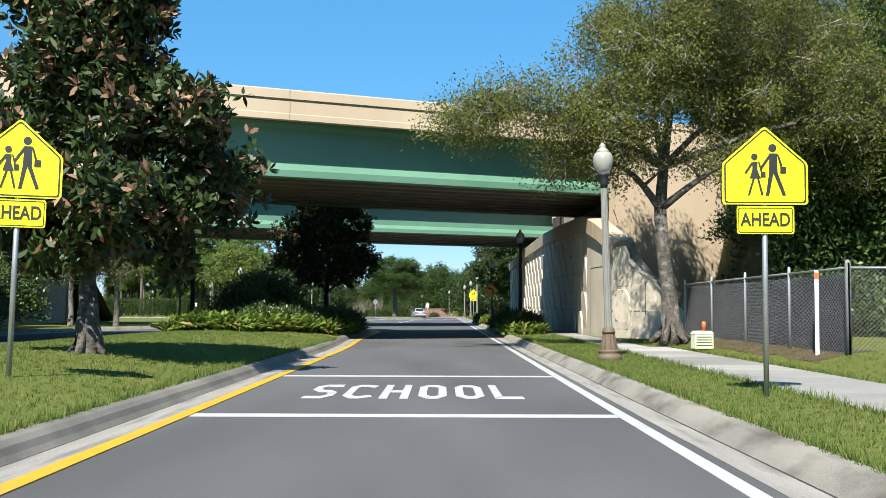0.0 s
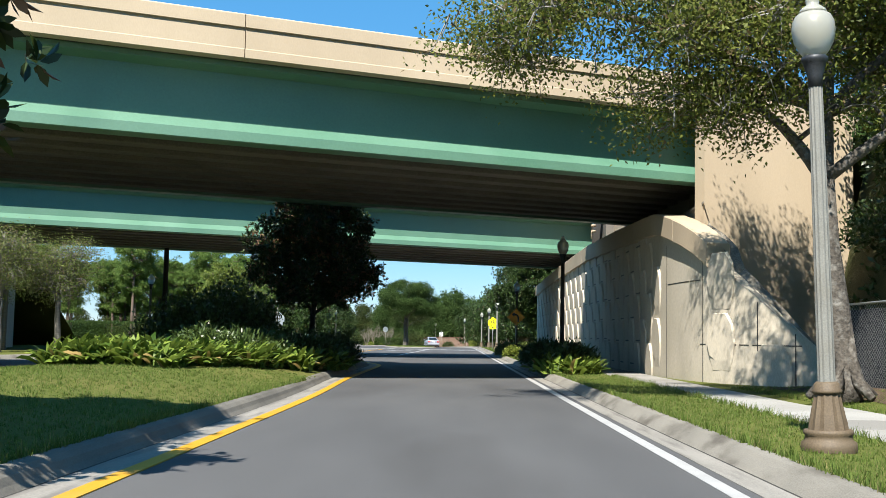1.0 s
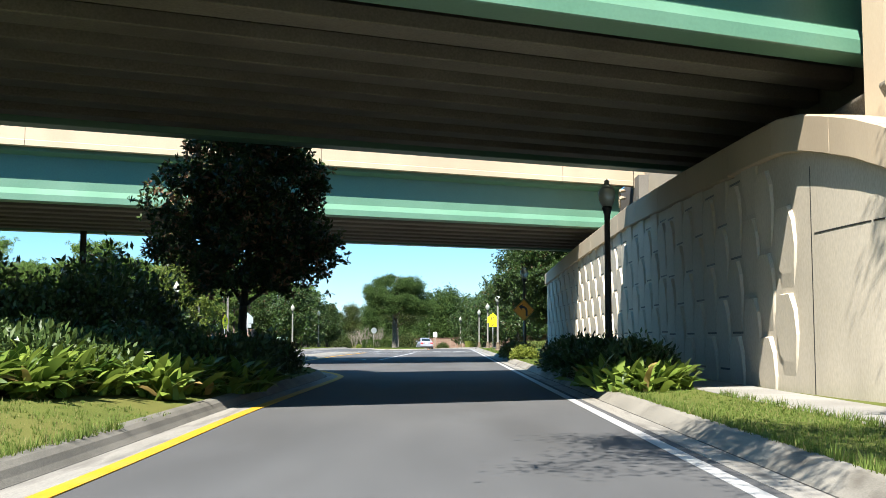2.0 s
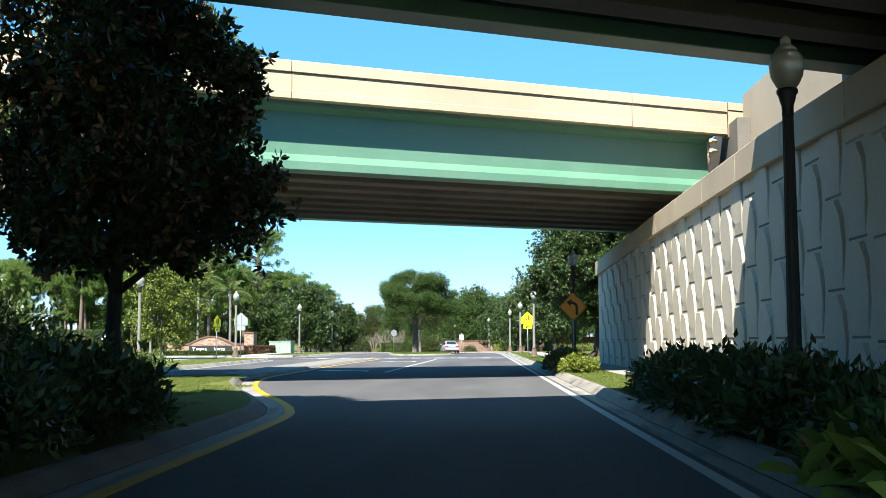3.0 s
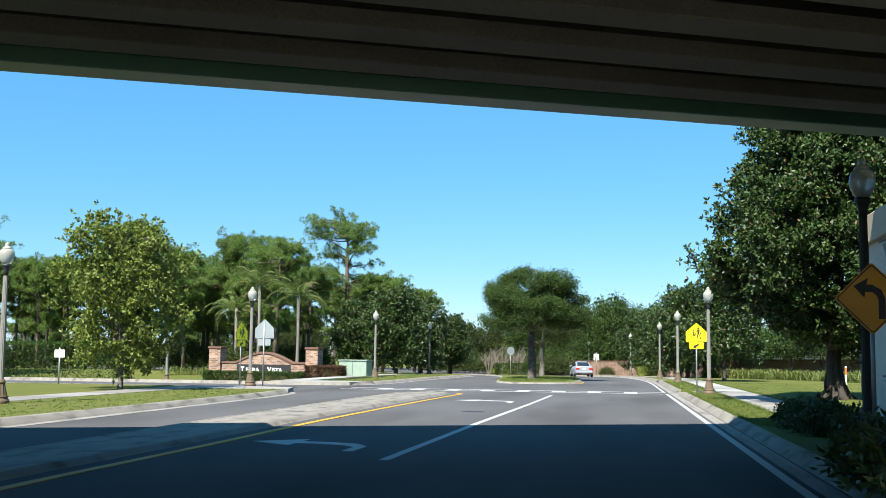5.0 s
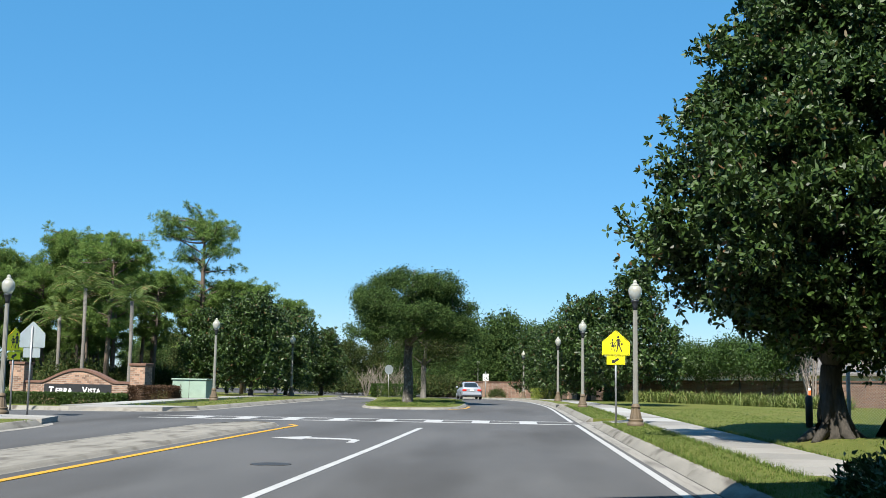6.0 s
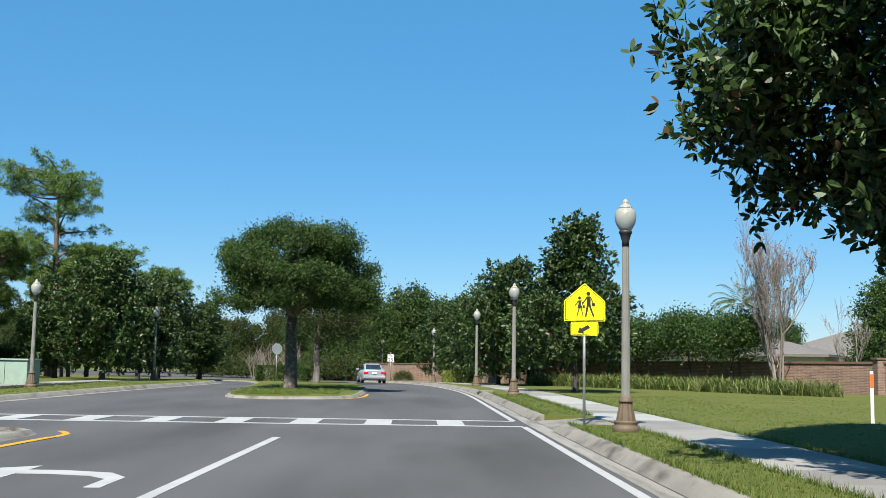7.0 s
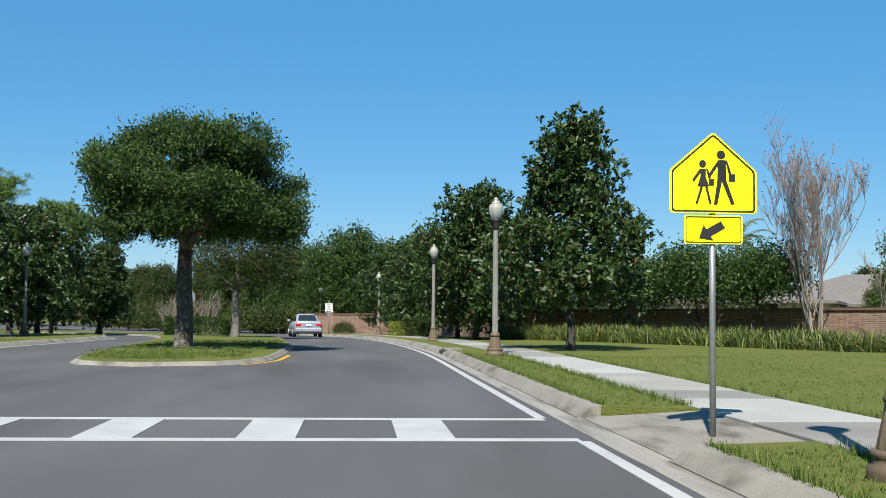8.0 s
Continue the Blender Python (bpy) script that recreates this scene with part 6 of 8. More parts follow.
def tree(name, loc, label, blobs, leaf=(0.16, 0.07), clumps=260, per=60, spread=0.35, leafmat=None, bark=None, trunk_r=0.16, fork=1.8, limbs=9, lean=(0.0, 0.0),
         droop=0.0, group="", category="tree", shell=0.55, twigs=0, rosette=False, rz=0.0, up=0.35, odd_shoots=None, twigmat=None, roots=0):
    """A tapered trunk, limbs out to the crown, and a crown of many single leaves in clumps."""
    t = thing(name, loc, label, category, group, rz)
    cen, out = crown_points(blobs, clumps, shell)
    top = np.array([lean[0], lean[1], fork])
    bm = bmesh.new()
    tr = [(0, 0, -0.15), (lean[0] * 0.05, lean[1] * 0.05, 0.12), (lean[0] * 0.3 + 0.03, lean[1] * 0.3, fork * 0.35), (lean[0] * 0.65 - 0.03, lean[1] * 0.65 + 0.02, fork * 0.7), tuple(top)]
    tube(bm, tr, [trunk_r * 1.7, trunk_r * 1.18, trunk_r, trunk_r * 0.92, trunk_r * 0.85], 12)
    for i in range(roots):
        # buttress roots running down into the ground
        a = 2 * math.pi * i / roots + RNG.uniform(-0.25, 0.25)
        ca, sa, k = math.cos(a), math.sin(a), RNG.uniform(0.85, 1.2)
        tube(bm, [(ca * trunk_r * 0.35, sa * trunk_r * 0.35, 1.0 * k), (ca * trunk_r * 0.8, sa * trunk_r * 0.8, 0.45 * k), (ca * trunk_r * 1.5, sa * trunk_r * 1.5, 0.12 * k), (ca * trunk_r * 2.7 * k, sa * trunk_r * 2.7 * k, -0.10)],
             [trunk_r * 0.5, trunk_r * 0.55, trunk_r * 0.5, trunk_r * 0.3], 8)
    crown_top = max(b[2] + b[5] * 0.55 for b in blobs)
    cx = np.average([b[0] for b in blobs], weights=[b[6] for b in blobs])
    cy = np.average([b[1] for b in blobs], weights=[b[6] for b in blobs])
    lead = limb_path(top, (cx, cy, crown_top), 0.0, 6)
    tube(bm, lead, [trunk_r * (0.82 - 0.68 * i / 6) for i in range(7)], 8)
    # main limbs towards each mass of the crown, then branches off the nearest limb
    nodes = [(np.array(q), trunk_r * (0.75 - 0.62 * i / 6)) for i, q in enumerate(lead)]
    limb_parts = []
    for bl in blobs[:7]:
        e = np.array(bl[:3], float)
        if np.linalg.norm(e[:2] - np.array([cx, cy])) < 0.35:
            continue
        f = min(0.8, max(0.0, (e[2] - fork) / max(0.5, crown_top - fork) * 0.55))
        s = np.array(lead[int(f * 6)])
        r0 = trunk_r * (0.62 - 0.4 * f)
        pth = limb_path(s, e, 0.10, 7)
        rad = [r0 * (1 - 0.75 * k / 7) for k in range(8)]
        bl_bm = bmesh.new()
        tube(bl_bm, pth, rad, 8)
        limb_parts.append(bl_bm)
        nodes += list(zip([np.array(q) for q in pth[2:]], rad[2:]))
    npos = np.array([q for q, _ in nodes])
    part("trunk", bm, bark, t, "bark-covered trunk")
    for lb in limb_parts:
        part("limb", lb, bark, t)
    bm = bmesh.new()
    pick = RNG.choice(len(cen), size=min(limbs, len(cen)), replace=False)
    for i in pick:
        e = cen[i]
        k = int(np.argmin(np.linalg.norm(npos - e, axis=1) + np.maximum(0, npos[:, 2] - e[2]) * 0.8))
        s, r0 = nodes[k][0], max(0.012, nodes[k][1] * 0.62)
        pth = limb_path(s, s + (e - s) * 0.95, 0.10, 4)
        tube(bm, pth, [r0 * (1 - 0.8 * q / 4) for q in range(5)], 5)
    part("branch_work", bm, bark, t, "thin bark-covered branches")["kind"] = "stuff"
    if twigs:
        bm = bmesh.new()
        idx = RNG.choice(len(cen), size=min(twigs, len(cen)), replace=False)
        for i in idx:
            e = cen[i]
            s = e - out[i] * spread * RNG.uniform(1.5, 3.2)
            pth = limb_path(s, e + out[i] * spread * 0.8, 0.05, 3)
            tube(bm, pth, [0.018, 0.013, 0.008, 0.004], 3, False)
        part("twig_work", bm, twigmat or bark, t, "fine bare twigs")["kind"] = "stuff"
    n = clumps * per
    c = np.repeat(cen, per, axis=0)
    o = np.repeat(out, per, axis=0)
    if rosette:
        # leaves fan out of shoot ends
        shoots = np.repeat(cen, per // 8 + 1, axis=0)
        so = np.repeat(out, per // 8 + 1, axis=0)
        shoots = shoots + RNG.normal(size=shoots.shape) * spread
        sd = unit(so * 0.8 + RNG.normal(size=so.shape) * 0.6 + np.array([0, 0, up]))
        c = np.repeat(shoots, 8, axis=0)
        ax = unit(np.repeat(sd, 8, axis=0) * 0.55 + RNG.normal(size=c.shape) * 0.75)
        pos = c + ax * leaf[0] * 0.1
    else:
        pos = c + RNG.normal(size=(n, 3)) * spread
        ax = unit(o * 0.35 + RNG.normal(size=(n, 3)) * 0.8 + np.array([0, 0, up - droop]))
    make = oval_leaves if rosette else leaf_quads
    if odd_shoots:
        # whole shoots that show the brown felt of their undersides
        turned = np.repeat(RNG.uniform(0, 1, len(pos) // 8) < odd_shoots[0], 8)
        verts, quads = make(pos[turned], ax[turned], leaf[0], leaf[1])
        ob = new("bronze_foliage", mesh_arrays("bronze_foliage", verts, quads, odd_shoots[1]))
        ob.parent = t
        tagged(ob, "shoots turned to show bronze-brown leaf undersides")
        pos, ax = pos[~turned], ax[~turned]
    verts, quads = make(pos, ax, leaf[0], leaf[1])
    ob = new("crown", mesh_arrays("crown", verts, quads, leafmat))
    ob.parent = t
    tagged(ob, "leafy crown")
    return t


def bush(name, loc, label, rx, ry, rz_, n=1600, leaf=(0.09, 0.045), mat=None, group="", category="shrub", boxy=False, turn=0.0):
    """A shrub: leaves over and inside a rounded or clipped form, on a few stems."""
    t = thing(name, loc, label, category, group, turn)
    bm = bmesh.new()
    for i in range(5):
        a = 2 * math.pi * i / 5
        tube(bm, [(0.05 * math.cos(a), 0.05 * math.sin(a), -0.08), (rx * 0.35 * math.cos(a), ry * 0.35 * math.sin(a), rz_ * 0.7)], [0.02, 0.008], 5)
    part("stems", bm, M_DARKBARK, t, "woody stems")
    if boxy:
        p = RNG.uniform(-1, 1, (n, 3))
        face = RNG.integers(0, 5, n)
        for ax_, s, k in ((0, 1, 0), (0, -1, 1), (1, 1, 2), (1, -1, 3), (2, 1, 4)):
            m = face == k
            p[m, ax_] = s * RNG.uniform(0.82, 1.0, m.sum())
        d = np.where(np.abs(p) > 0.8, p, p * 0.3)
        pos = p * np.array([rx, ry, rz_ * 0.5]) + np.array([0, 0, rz_ * 0.5])
        pos += RNG.normal(size=pos.shape) * 0.03
        ax = unit(unit(d) * 0.8 + RNG.normal(size=(n, 3)) * 0.6)
    else:
        d = unit(RNG.normal(size=(n, 3)))
        d[:, 2] = np.abs(d[:, 2]) - 0.25 * RNG.uniform(0, 1, n)
        lump = 1 + 0.16 * np.sin(d[:, :1] * 7 + 1.3) * np.cos(d[:, 1:2] * 6)
        r = RNG.uniform(0.55, 1.05, (n, 1)) * lump
        pos = d * r * np.array([rx, ry, rz_ * 0.8]) + np.array([0, 0, rz_ * 0.25])
        pos[:, 2] = np.maximum(pos[:, 2], 0.02)
        ax = unit(d * 0.6 + RNG.normal(size=(n, 3)) * 0.7 + np.array([0, 0, 0.3]))
    verts, quads = leaf_quads(pos, ax, leaf[0], leaf[1])
    ob = new("foliage", mesh_arrays("foliage", verts, quads, mat))
    ob.parent = t
    tagged(ob, "dense small leaves")
    return t


def strap_leaves(n, length, width, lift, spread, seg=5):
    """Arching blades from a common root: arrays of verts and quads."""
    V, Q = [], []
    for i in range(n):
        a = RNG.uniform(0, 2 * math.pi)
        L = length * RNG.uniform(0.6, 1.15)
        w = width * RNG.uniform(0.7, 1.2)
        root = np.array([RNG.normal() * spread, RNG.normal() * spread, 0.0])
        d = np.array([math.cos(a), math.sin(a), 0.0])
        s = np.array([-d[1], d[0], 0.0])
        el = RNG.uniform(lift[0], lift[1])
        p = root.copy()
        fold = RNG.uniform(0.9, 2.2) * RNG.uniform(0.4, 1.0)
        tw = RNG.normal() * 0.5
        base = len(V)
        for k in range(seg + 1):
            f = k / seg
            ww = w * (0.45 + 1.9 * f * (1 - f) + 0.35 * (1 - f)) * (0.08 if k == seg else 1.0) * 0.6
            ss = s * math.cos(tw * f) + np.array([0, 0, 1]) * math.sin(tw * f)
            V.append(p - ss * ww)
            V.append(p + ss * ww)
            e = el - fold * f * f
            p = p + (d * math.cos(e) + np.array([0, 0, math.sin(e)])) * (L / seg)
            p[2] = max(p[2], 0.03)
        for k in range(seg):
            b = base + 2 * k
            Q.append((b, b + 1, b + 3, b + 2))
    return np.array(V), np.array(Q)


def strap_plant(name, loc, label, n, length, width, mat, group, lift=(0.45, 1.45), spread=0.09):
    t = thing(name, loc, label, "plant", group)
    V, Q = strap_leaves(n, length, width, lift, spread)
    me = mesh_arrays("leaves", V, Q, mat)
    for p in me.polygons:
        p.use_smooth = True
    ob = new("leaves", me)
    ob.parent = t
    tagged(ob, "arching strap leaves")
    return t


def scatter_copies(bases, places, scale=(0.85, 1.15)):
    for i, (x, y, z) in enumerate(places):
        b = bases[i % len(bases)]
        s = random.uniform(*scale)
        m = pose(x, y, z, 0, 0, random.uniform(0, 360)) @ Matrix.Diagonal((s, s, s * random.uniform(0.92, 1.08), 1))
        o = copy_thing(b, m)
        o.matrix_basis = m


def place(ob, x, y, z=0.13, rz=0.0, s=1.0):
    ob.matrix_basis = pose(x, y, z, 0, 0, rz) @ Matrix.Diagonal((s, s, s, 1))


def shoot_crown(n, z0, z1, wide, seedv, low=0.32, tip=0.16, size=(0.30, 0.52), core=0.62, power=1.35, foot=0.62):
    """Masses of a magnolia crown: a thin core and many small shoots out to an uneven egg-shaped outline with gaps."""
    rg = random.Random(seedv)
    h = z1 - z0

    def reach(f):
        return wide * (min(1.0, foot + (1 - foot) * (f / low) ** 0.6) if f < low else tip + (1 - tip) * (1 - ((f - low) / (1 - low)) ** power))
    out = []
    for i in range(5):
        f = 0.12 + 0.17 * i
        r = reach(f) * core
        out.append((0.0, 0.0, z0 + f * h, r, r, h * 0.14, 1.1 * r))
    for i in range(n):
        f = ((i + rg.random()) / n) ** 1.15
        a = i * 2.399 + rg.uniform(-0.5, 0.5)
        d = reach(f) * rg.choice((0.62, 0.74, 0.86, 0.95, 1.04))
        k = rg.uniform(*size) * (0.75 + 0.25 * wide / 2)
        out.append((d * math.cos(a), d * math.sin(a), z0 + f * h + rg.uniform(-0.15, 0.15), k, k, k * rg.uniform(0.7, 1.1), 0.55 * k))
    return out


def lumps(blobs, keep, each, size, seedv):
    """Breaks the masses of a crown into smaller uneven ones with gaps between; the first few stay as guides for the limbs."""
    rg = random.Random(seedv)
    out = [(*b[:3], *(0.35 * v for v in b[3:6]), 0.1 * b[6]) for b in blobs[:keep]]
    for b in blobs:
        for i in range(each):
            d = Vector((rg.gauss(0, 1), rg.gauss(0, 1), rg.gauss(0, 1))).normalized() * rg.uniform(0.35, 0.98)
            k = size * rg.uniform(0.6, 1.3)
            out.append((b[0] + d.x * b[3], b[1] + d.y * b[4], b[2] + d.z * b[5], k, k, 0.55 * k, b[6] / each * k / size))
    return out


# near magnolia on the median
tree("magnolia_tree", (-5.36, 19.35, 0.30), "tall magnolia with glossy green and bronze leaves on the median",
     shoot_crown(64, 1.58, 8.9, 1.70, 5, low=0.16, tip=0.08, size=(0.27, 0.48), core=0.66, power=0.74, foot=0.72) + [(1.8, 0.5, 3.1, 0.5, 0.5, 0.35, 0.5), (1.7, -0.4, 3.7, 0.45, 0.45, 0.35, 0.4), (1.6, 1.0, 2.5, 0.5, 0.5, 0.35, 0.4)],
     leaf=(0.185, 0.072), clumps=1100, per=44, spread=0.17, leafmat=M_LEAF_MAGB, bark=M_MAGBARK, roots=4, trunk_r=0.14, fork=1.45, limbs=50, rosette=True, shell=0.45, odd_shoots=(0.2, M_LEAF_FELT))
# magnolia under the first bridge's far edge
tree("magnolia_tree", (-5.3, 53.2, 0.13), "round-headed magnolia standing in the bridge shade on the median",
     shoot_crown(60, 2.3, 7.4, 2.3, 9, low=0.25, tip=0.25, size=(0.26, 0.44), core=0.8, power=1.2, foot=0.55) + [(1.9, -0.2, 2.95, 0.6, 0.6, 0.35, 0.4)],
     leaf=(0.15, 0.062), clumps=900, per=56, spread=0.16, leafmat=M_LEAF_MAGB, bark=M_DARKBARK, trunk_r=0.12, fork=1.7, limbs=30, rosette=True, shell=0.45, odd_shoots=(0.14, M_LEAF_FELT))
# winter oak by the wall
# last four masses: unseen back of the crown, added to shade the walls
tree("oak_tree", (5.95, 30.4, 0.36), "spreading oak with thin winter foliage and a buttressed trunk",
     lumps([(-1.9, -0.5, 4.45, 1.7, 1.4, 0.5, 0.7), (1.7, -0.5, 4.55, 1.4, 1.2, 0.6, 0.5), (-2.2, -0.6, 5.55, 2.9, 2.4, 1.1, 2.2), (-4.6, -0.3, 5.7, 1.9, 1.8, 0.9, 1.1), (-0.5, -0.4, 7.3, 3.2, 2.6, 1.6, 2.6), (2.6, -0.2, 6.3, 2.9, 2.5, 1.7, 2.2), (5.0, 0.2, 5.6, 2.4, 2.1, 1.7, 1.6),
      (3.2, 0.2, 8.0, 2.2, 2.0, 1.2, 0.9), (0.2, -0.4, 9.0, 3.2, 2.6, 1.3, 1.9), (3.9, 0.0, 9.3, 2.8, 2.2, 1.4, 1.5), (1.0, 4.4, 7.6, 3.0, 3.0, 1.5, 3.0), (3.8, 4.8, 6.8, 2.8, 3.0, 1.5, 2.8), (1.6, 4.8, 8.9, 3.4, 2.8, 1.0, 3.0), (4.6, 5.0, 8.7, 3.0, 2.8, 1.0, 2.6)], 7, 24, 0.74, 4),
     leaf=(0.085, 0.042), clumps=3800, per=54, spread=0.2, leafmat=M_LEAF_OAKW, bark=M_MAGBARK, trunk_r=0.19, fork=3.3, limbs=460, lean=(-0.25, 0.0), shell=0.2, twigs=3000, up=0.2, twigmat=M_GREYTWIG, roots=6)
# large magnolia past the second bridge
tree("magnolia_tree", (6.52, 96.4, 0.27), "large dense magnolia with dark glossy leaves over the sidewalk",
     shoot_crown(190, 2.2, 11.6, 3.72, 14, low=0.22, tip=0.10, size=(0.34, 0.58), core=0.80, power=0.95, foot=0.16),
     leaf=(0.15, 0.062), clumps=2300, per=88, spread=0.19, leafmat=M_LEAF_MAG, bark=M_DARKBARK, roots=6, trunk_r=0.25, fork=1.5, limbs=60, rosette=True, shell=0.5)
# island live oak
def layered_crown(n, rx, ry, z0, z1, seedv):
    """Uneven flat clumps scattered through a broad low dome with a level underside."""
    rg = random.Random(seedv)
    out = [(0, 0, z0 + 0.42 * (z1 - z0), rx * 0.62, ry * 0.62, (z1 - z0) * 0.26, 3.0)]
    while len(out) < n:
        x, y, f = rg.uniform(-1, 1), rg.uniform(-1, 1), rg.uniform(0, 1)
        d = math.hypot(x, y)
        edge = math.sqrt(max(0.0, 1 - (max(f, 0.3) - 0.3) ** 2 / 0.60))
        if d > edge or d < 0.45 * edge:
            continue
        k = rg.choice((0.5, 0.65, 0.8, 1.0, 1.2))
        out.append((x * (rx - 0.4), y * (ry - 0.4), z0 + 0.25 + f * (z1 - z0 - 0.5), 0.85 * k, 0.85 * k, 0.42 * k, 0.5 * k * k))
    return out


tree("live_oak", (-5.45, 131.0, 0.08), "flat-topped live oak with a dense dark crown on the island",
     [(b[0] + 0.22, *b[1:]) for b in layered_crown(90, 3.55, 3.4, 3.3, 7.15, 8)],
     leaf=(0.115, 0.055), clumps=1500, per=80, spread=0.16, leafmat=M_LEAF_OAK, bark=M_MAGBARK, trunk_r=0.25, fork=3.0, limbs=110, shell=0.5, twigs=700)
tree("live_oak", (-6.3, 152.9, 0.08), "slim live oak with hanging outer branches on the island",
     [(0.2, 0, 4.6, 3.0, 3.0, 1.8, 3.0), (0.8, 0, 6.2, 2.4, 2.4, 1.5, 1.6), (1.6, 0, 3.6, 1.6, 1.6, 1.2, 0.9)],
     leaf=(0.15, 0.07), clumps=360, per=50, spread=0.32, leafmat=M_LEAF_MIX, bark=M_BARK, trunk_r=0.19, fork=2.4, limbs=16, shell=0.4, twigs=150, droop=0.2)
# verge magnolias on the right of the bend
mag_c = tree("magnolia_tree", (6.5, 131.0, 0.13), "pointed magnolia on the lawn beside the sidewalk",
             shoot_crown(46, 1.5, 7.15, 2.95, 21, low=0.26, tip=0.12, size=(0.32, 0.58), core=0.52, power=0.72),
             leaf=(0.20, 0.085), clumps=430, per=48, spread=0.22, leafmat=M_LEAF_MAG, bark=M_DARKBARK, trunk_r=0.13, fork=1.6, limbs=16, rosette=True, shell=0.45, group="verge magnolias")
mag_d = tree("magnolia_tree", (5.3, 147.2, 0.13), "broad dark magnolia in the row along the bend",
             shoot_crown(38, 1.2, 7.0, 2.6, 33, low=0.4, tip=0.3, size=(0.38, 0.66), core=0.68),
             leaf=(0.24, 0.10), clumps=380, per=44, spread=0.28, leafmat=M_LEAF_MAG, bark=M_DARKBARK, trunk_r=0.15, fork=1.3, limbs=14, rosette=True, shell=0.45, group="verge magnolias")
for x, y, s, r in ((5.0, 153.0, 0.78, 80), (3.9, 158.5, 0.8, 200), (3.4, 166.5, 0.85, 140), (2.6, 179.0, 0.95, 20)):
    o = copy_thing(mag_d, pose(x, y, 0.13))
    place(o, x, y, 0.13, r, s)
for x, y, s, r in ((-17.0, 144.2, 0.95, 40), (-16.8, 151.0, 0.86, 130), (-17.5, 158.0, 0.95, 250), (-21.4, 150.0, 0.85, 310), (-16.0, 166.0, 0.8, 75)):
    o = copy_thing(mag_d, pose(x, y, 0.13))
    tagged(o, "broad dark magnolia in the group across the far carriageway")
    place(o, x, y, 0.13, r, s)
tree("small_tree", (-17.9, 98.6, 0.13), "young thinly leaved magnolia on the far verge",
     shoot_crown(60, 1.2, 6.2, 2.55, 41, low=0.42, tip=0.32, size=(0.28, 0.5), core=0.7, power=1.8),
     leaf=(0.15, 0.066), clumps=440, per=52, spread=0.2, leafmat=M_LEAF_YOUNG, bark=M_BARK, trunk_r=0.09, fork=1.2, limbs=14, rosette=True, shell=0.4, twigs=60)
for px, py, k in ((-18.5, 57.0, 1.0), (-16.7, 58.6, 0.92)):
    tree("pale_tree", (px, py, 0.13), "pale bare tree hung with grey lichen twigs",
         [(0, 0, 3.6 * k, 1.8, 1.7, 1.1, 2.0), (0.4, 0, 4.4 * k, 1.4, 1.3, 0.8, 1.0), (-0.3, 0, 2.8, 1.3, 1.2, 0.8, 0.6)],
         leaf=(0.09, 0.04), clumps=420, per=22, spread=0.24, leafmat=M_LEAF_LIR, bark=M_PALMBARK, trunk_r=0.13, fork=2.2, limbs=60, shell=0.3, twigs=380)
up_ = thing("utility_pole", (-15.8, 71.8, 0.1), "dark weathered timber pole beyond the bridges", "pole")
bm = bmesh.new()
lathe(bm, [(0.15, -0.1), (0.14, 4.0), (0.12, 9.0), (0.10, 9.1)], 12)
part("pole", bm, M_DARKBARK, up_)

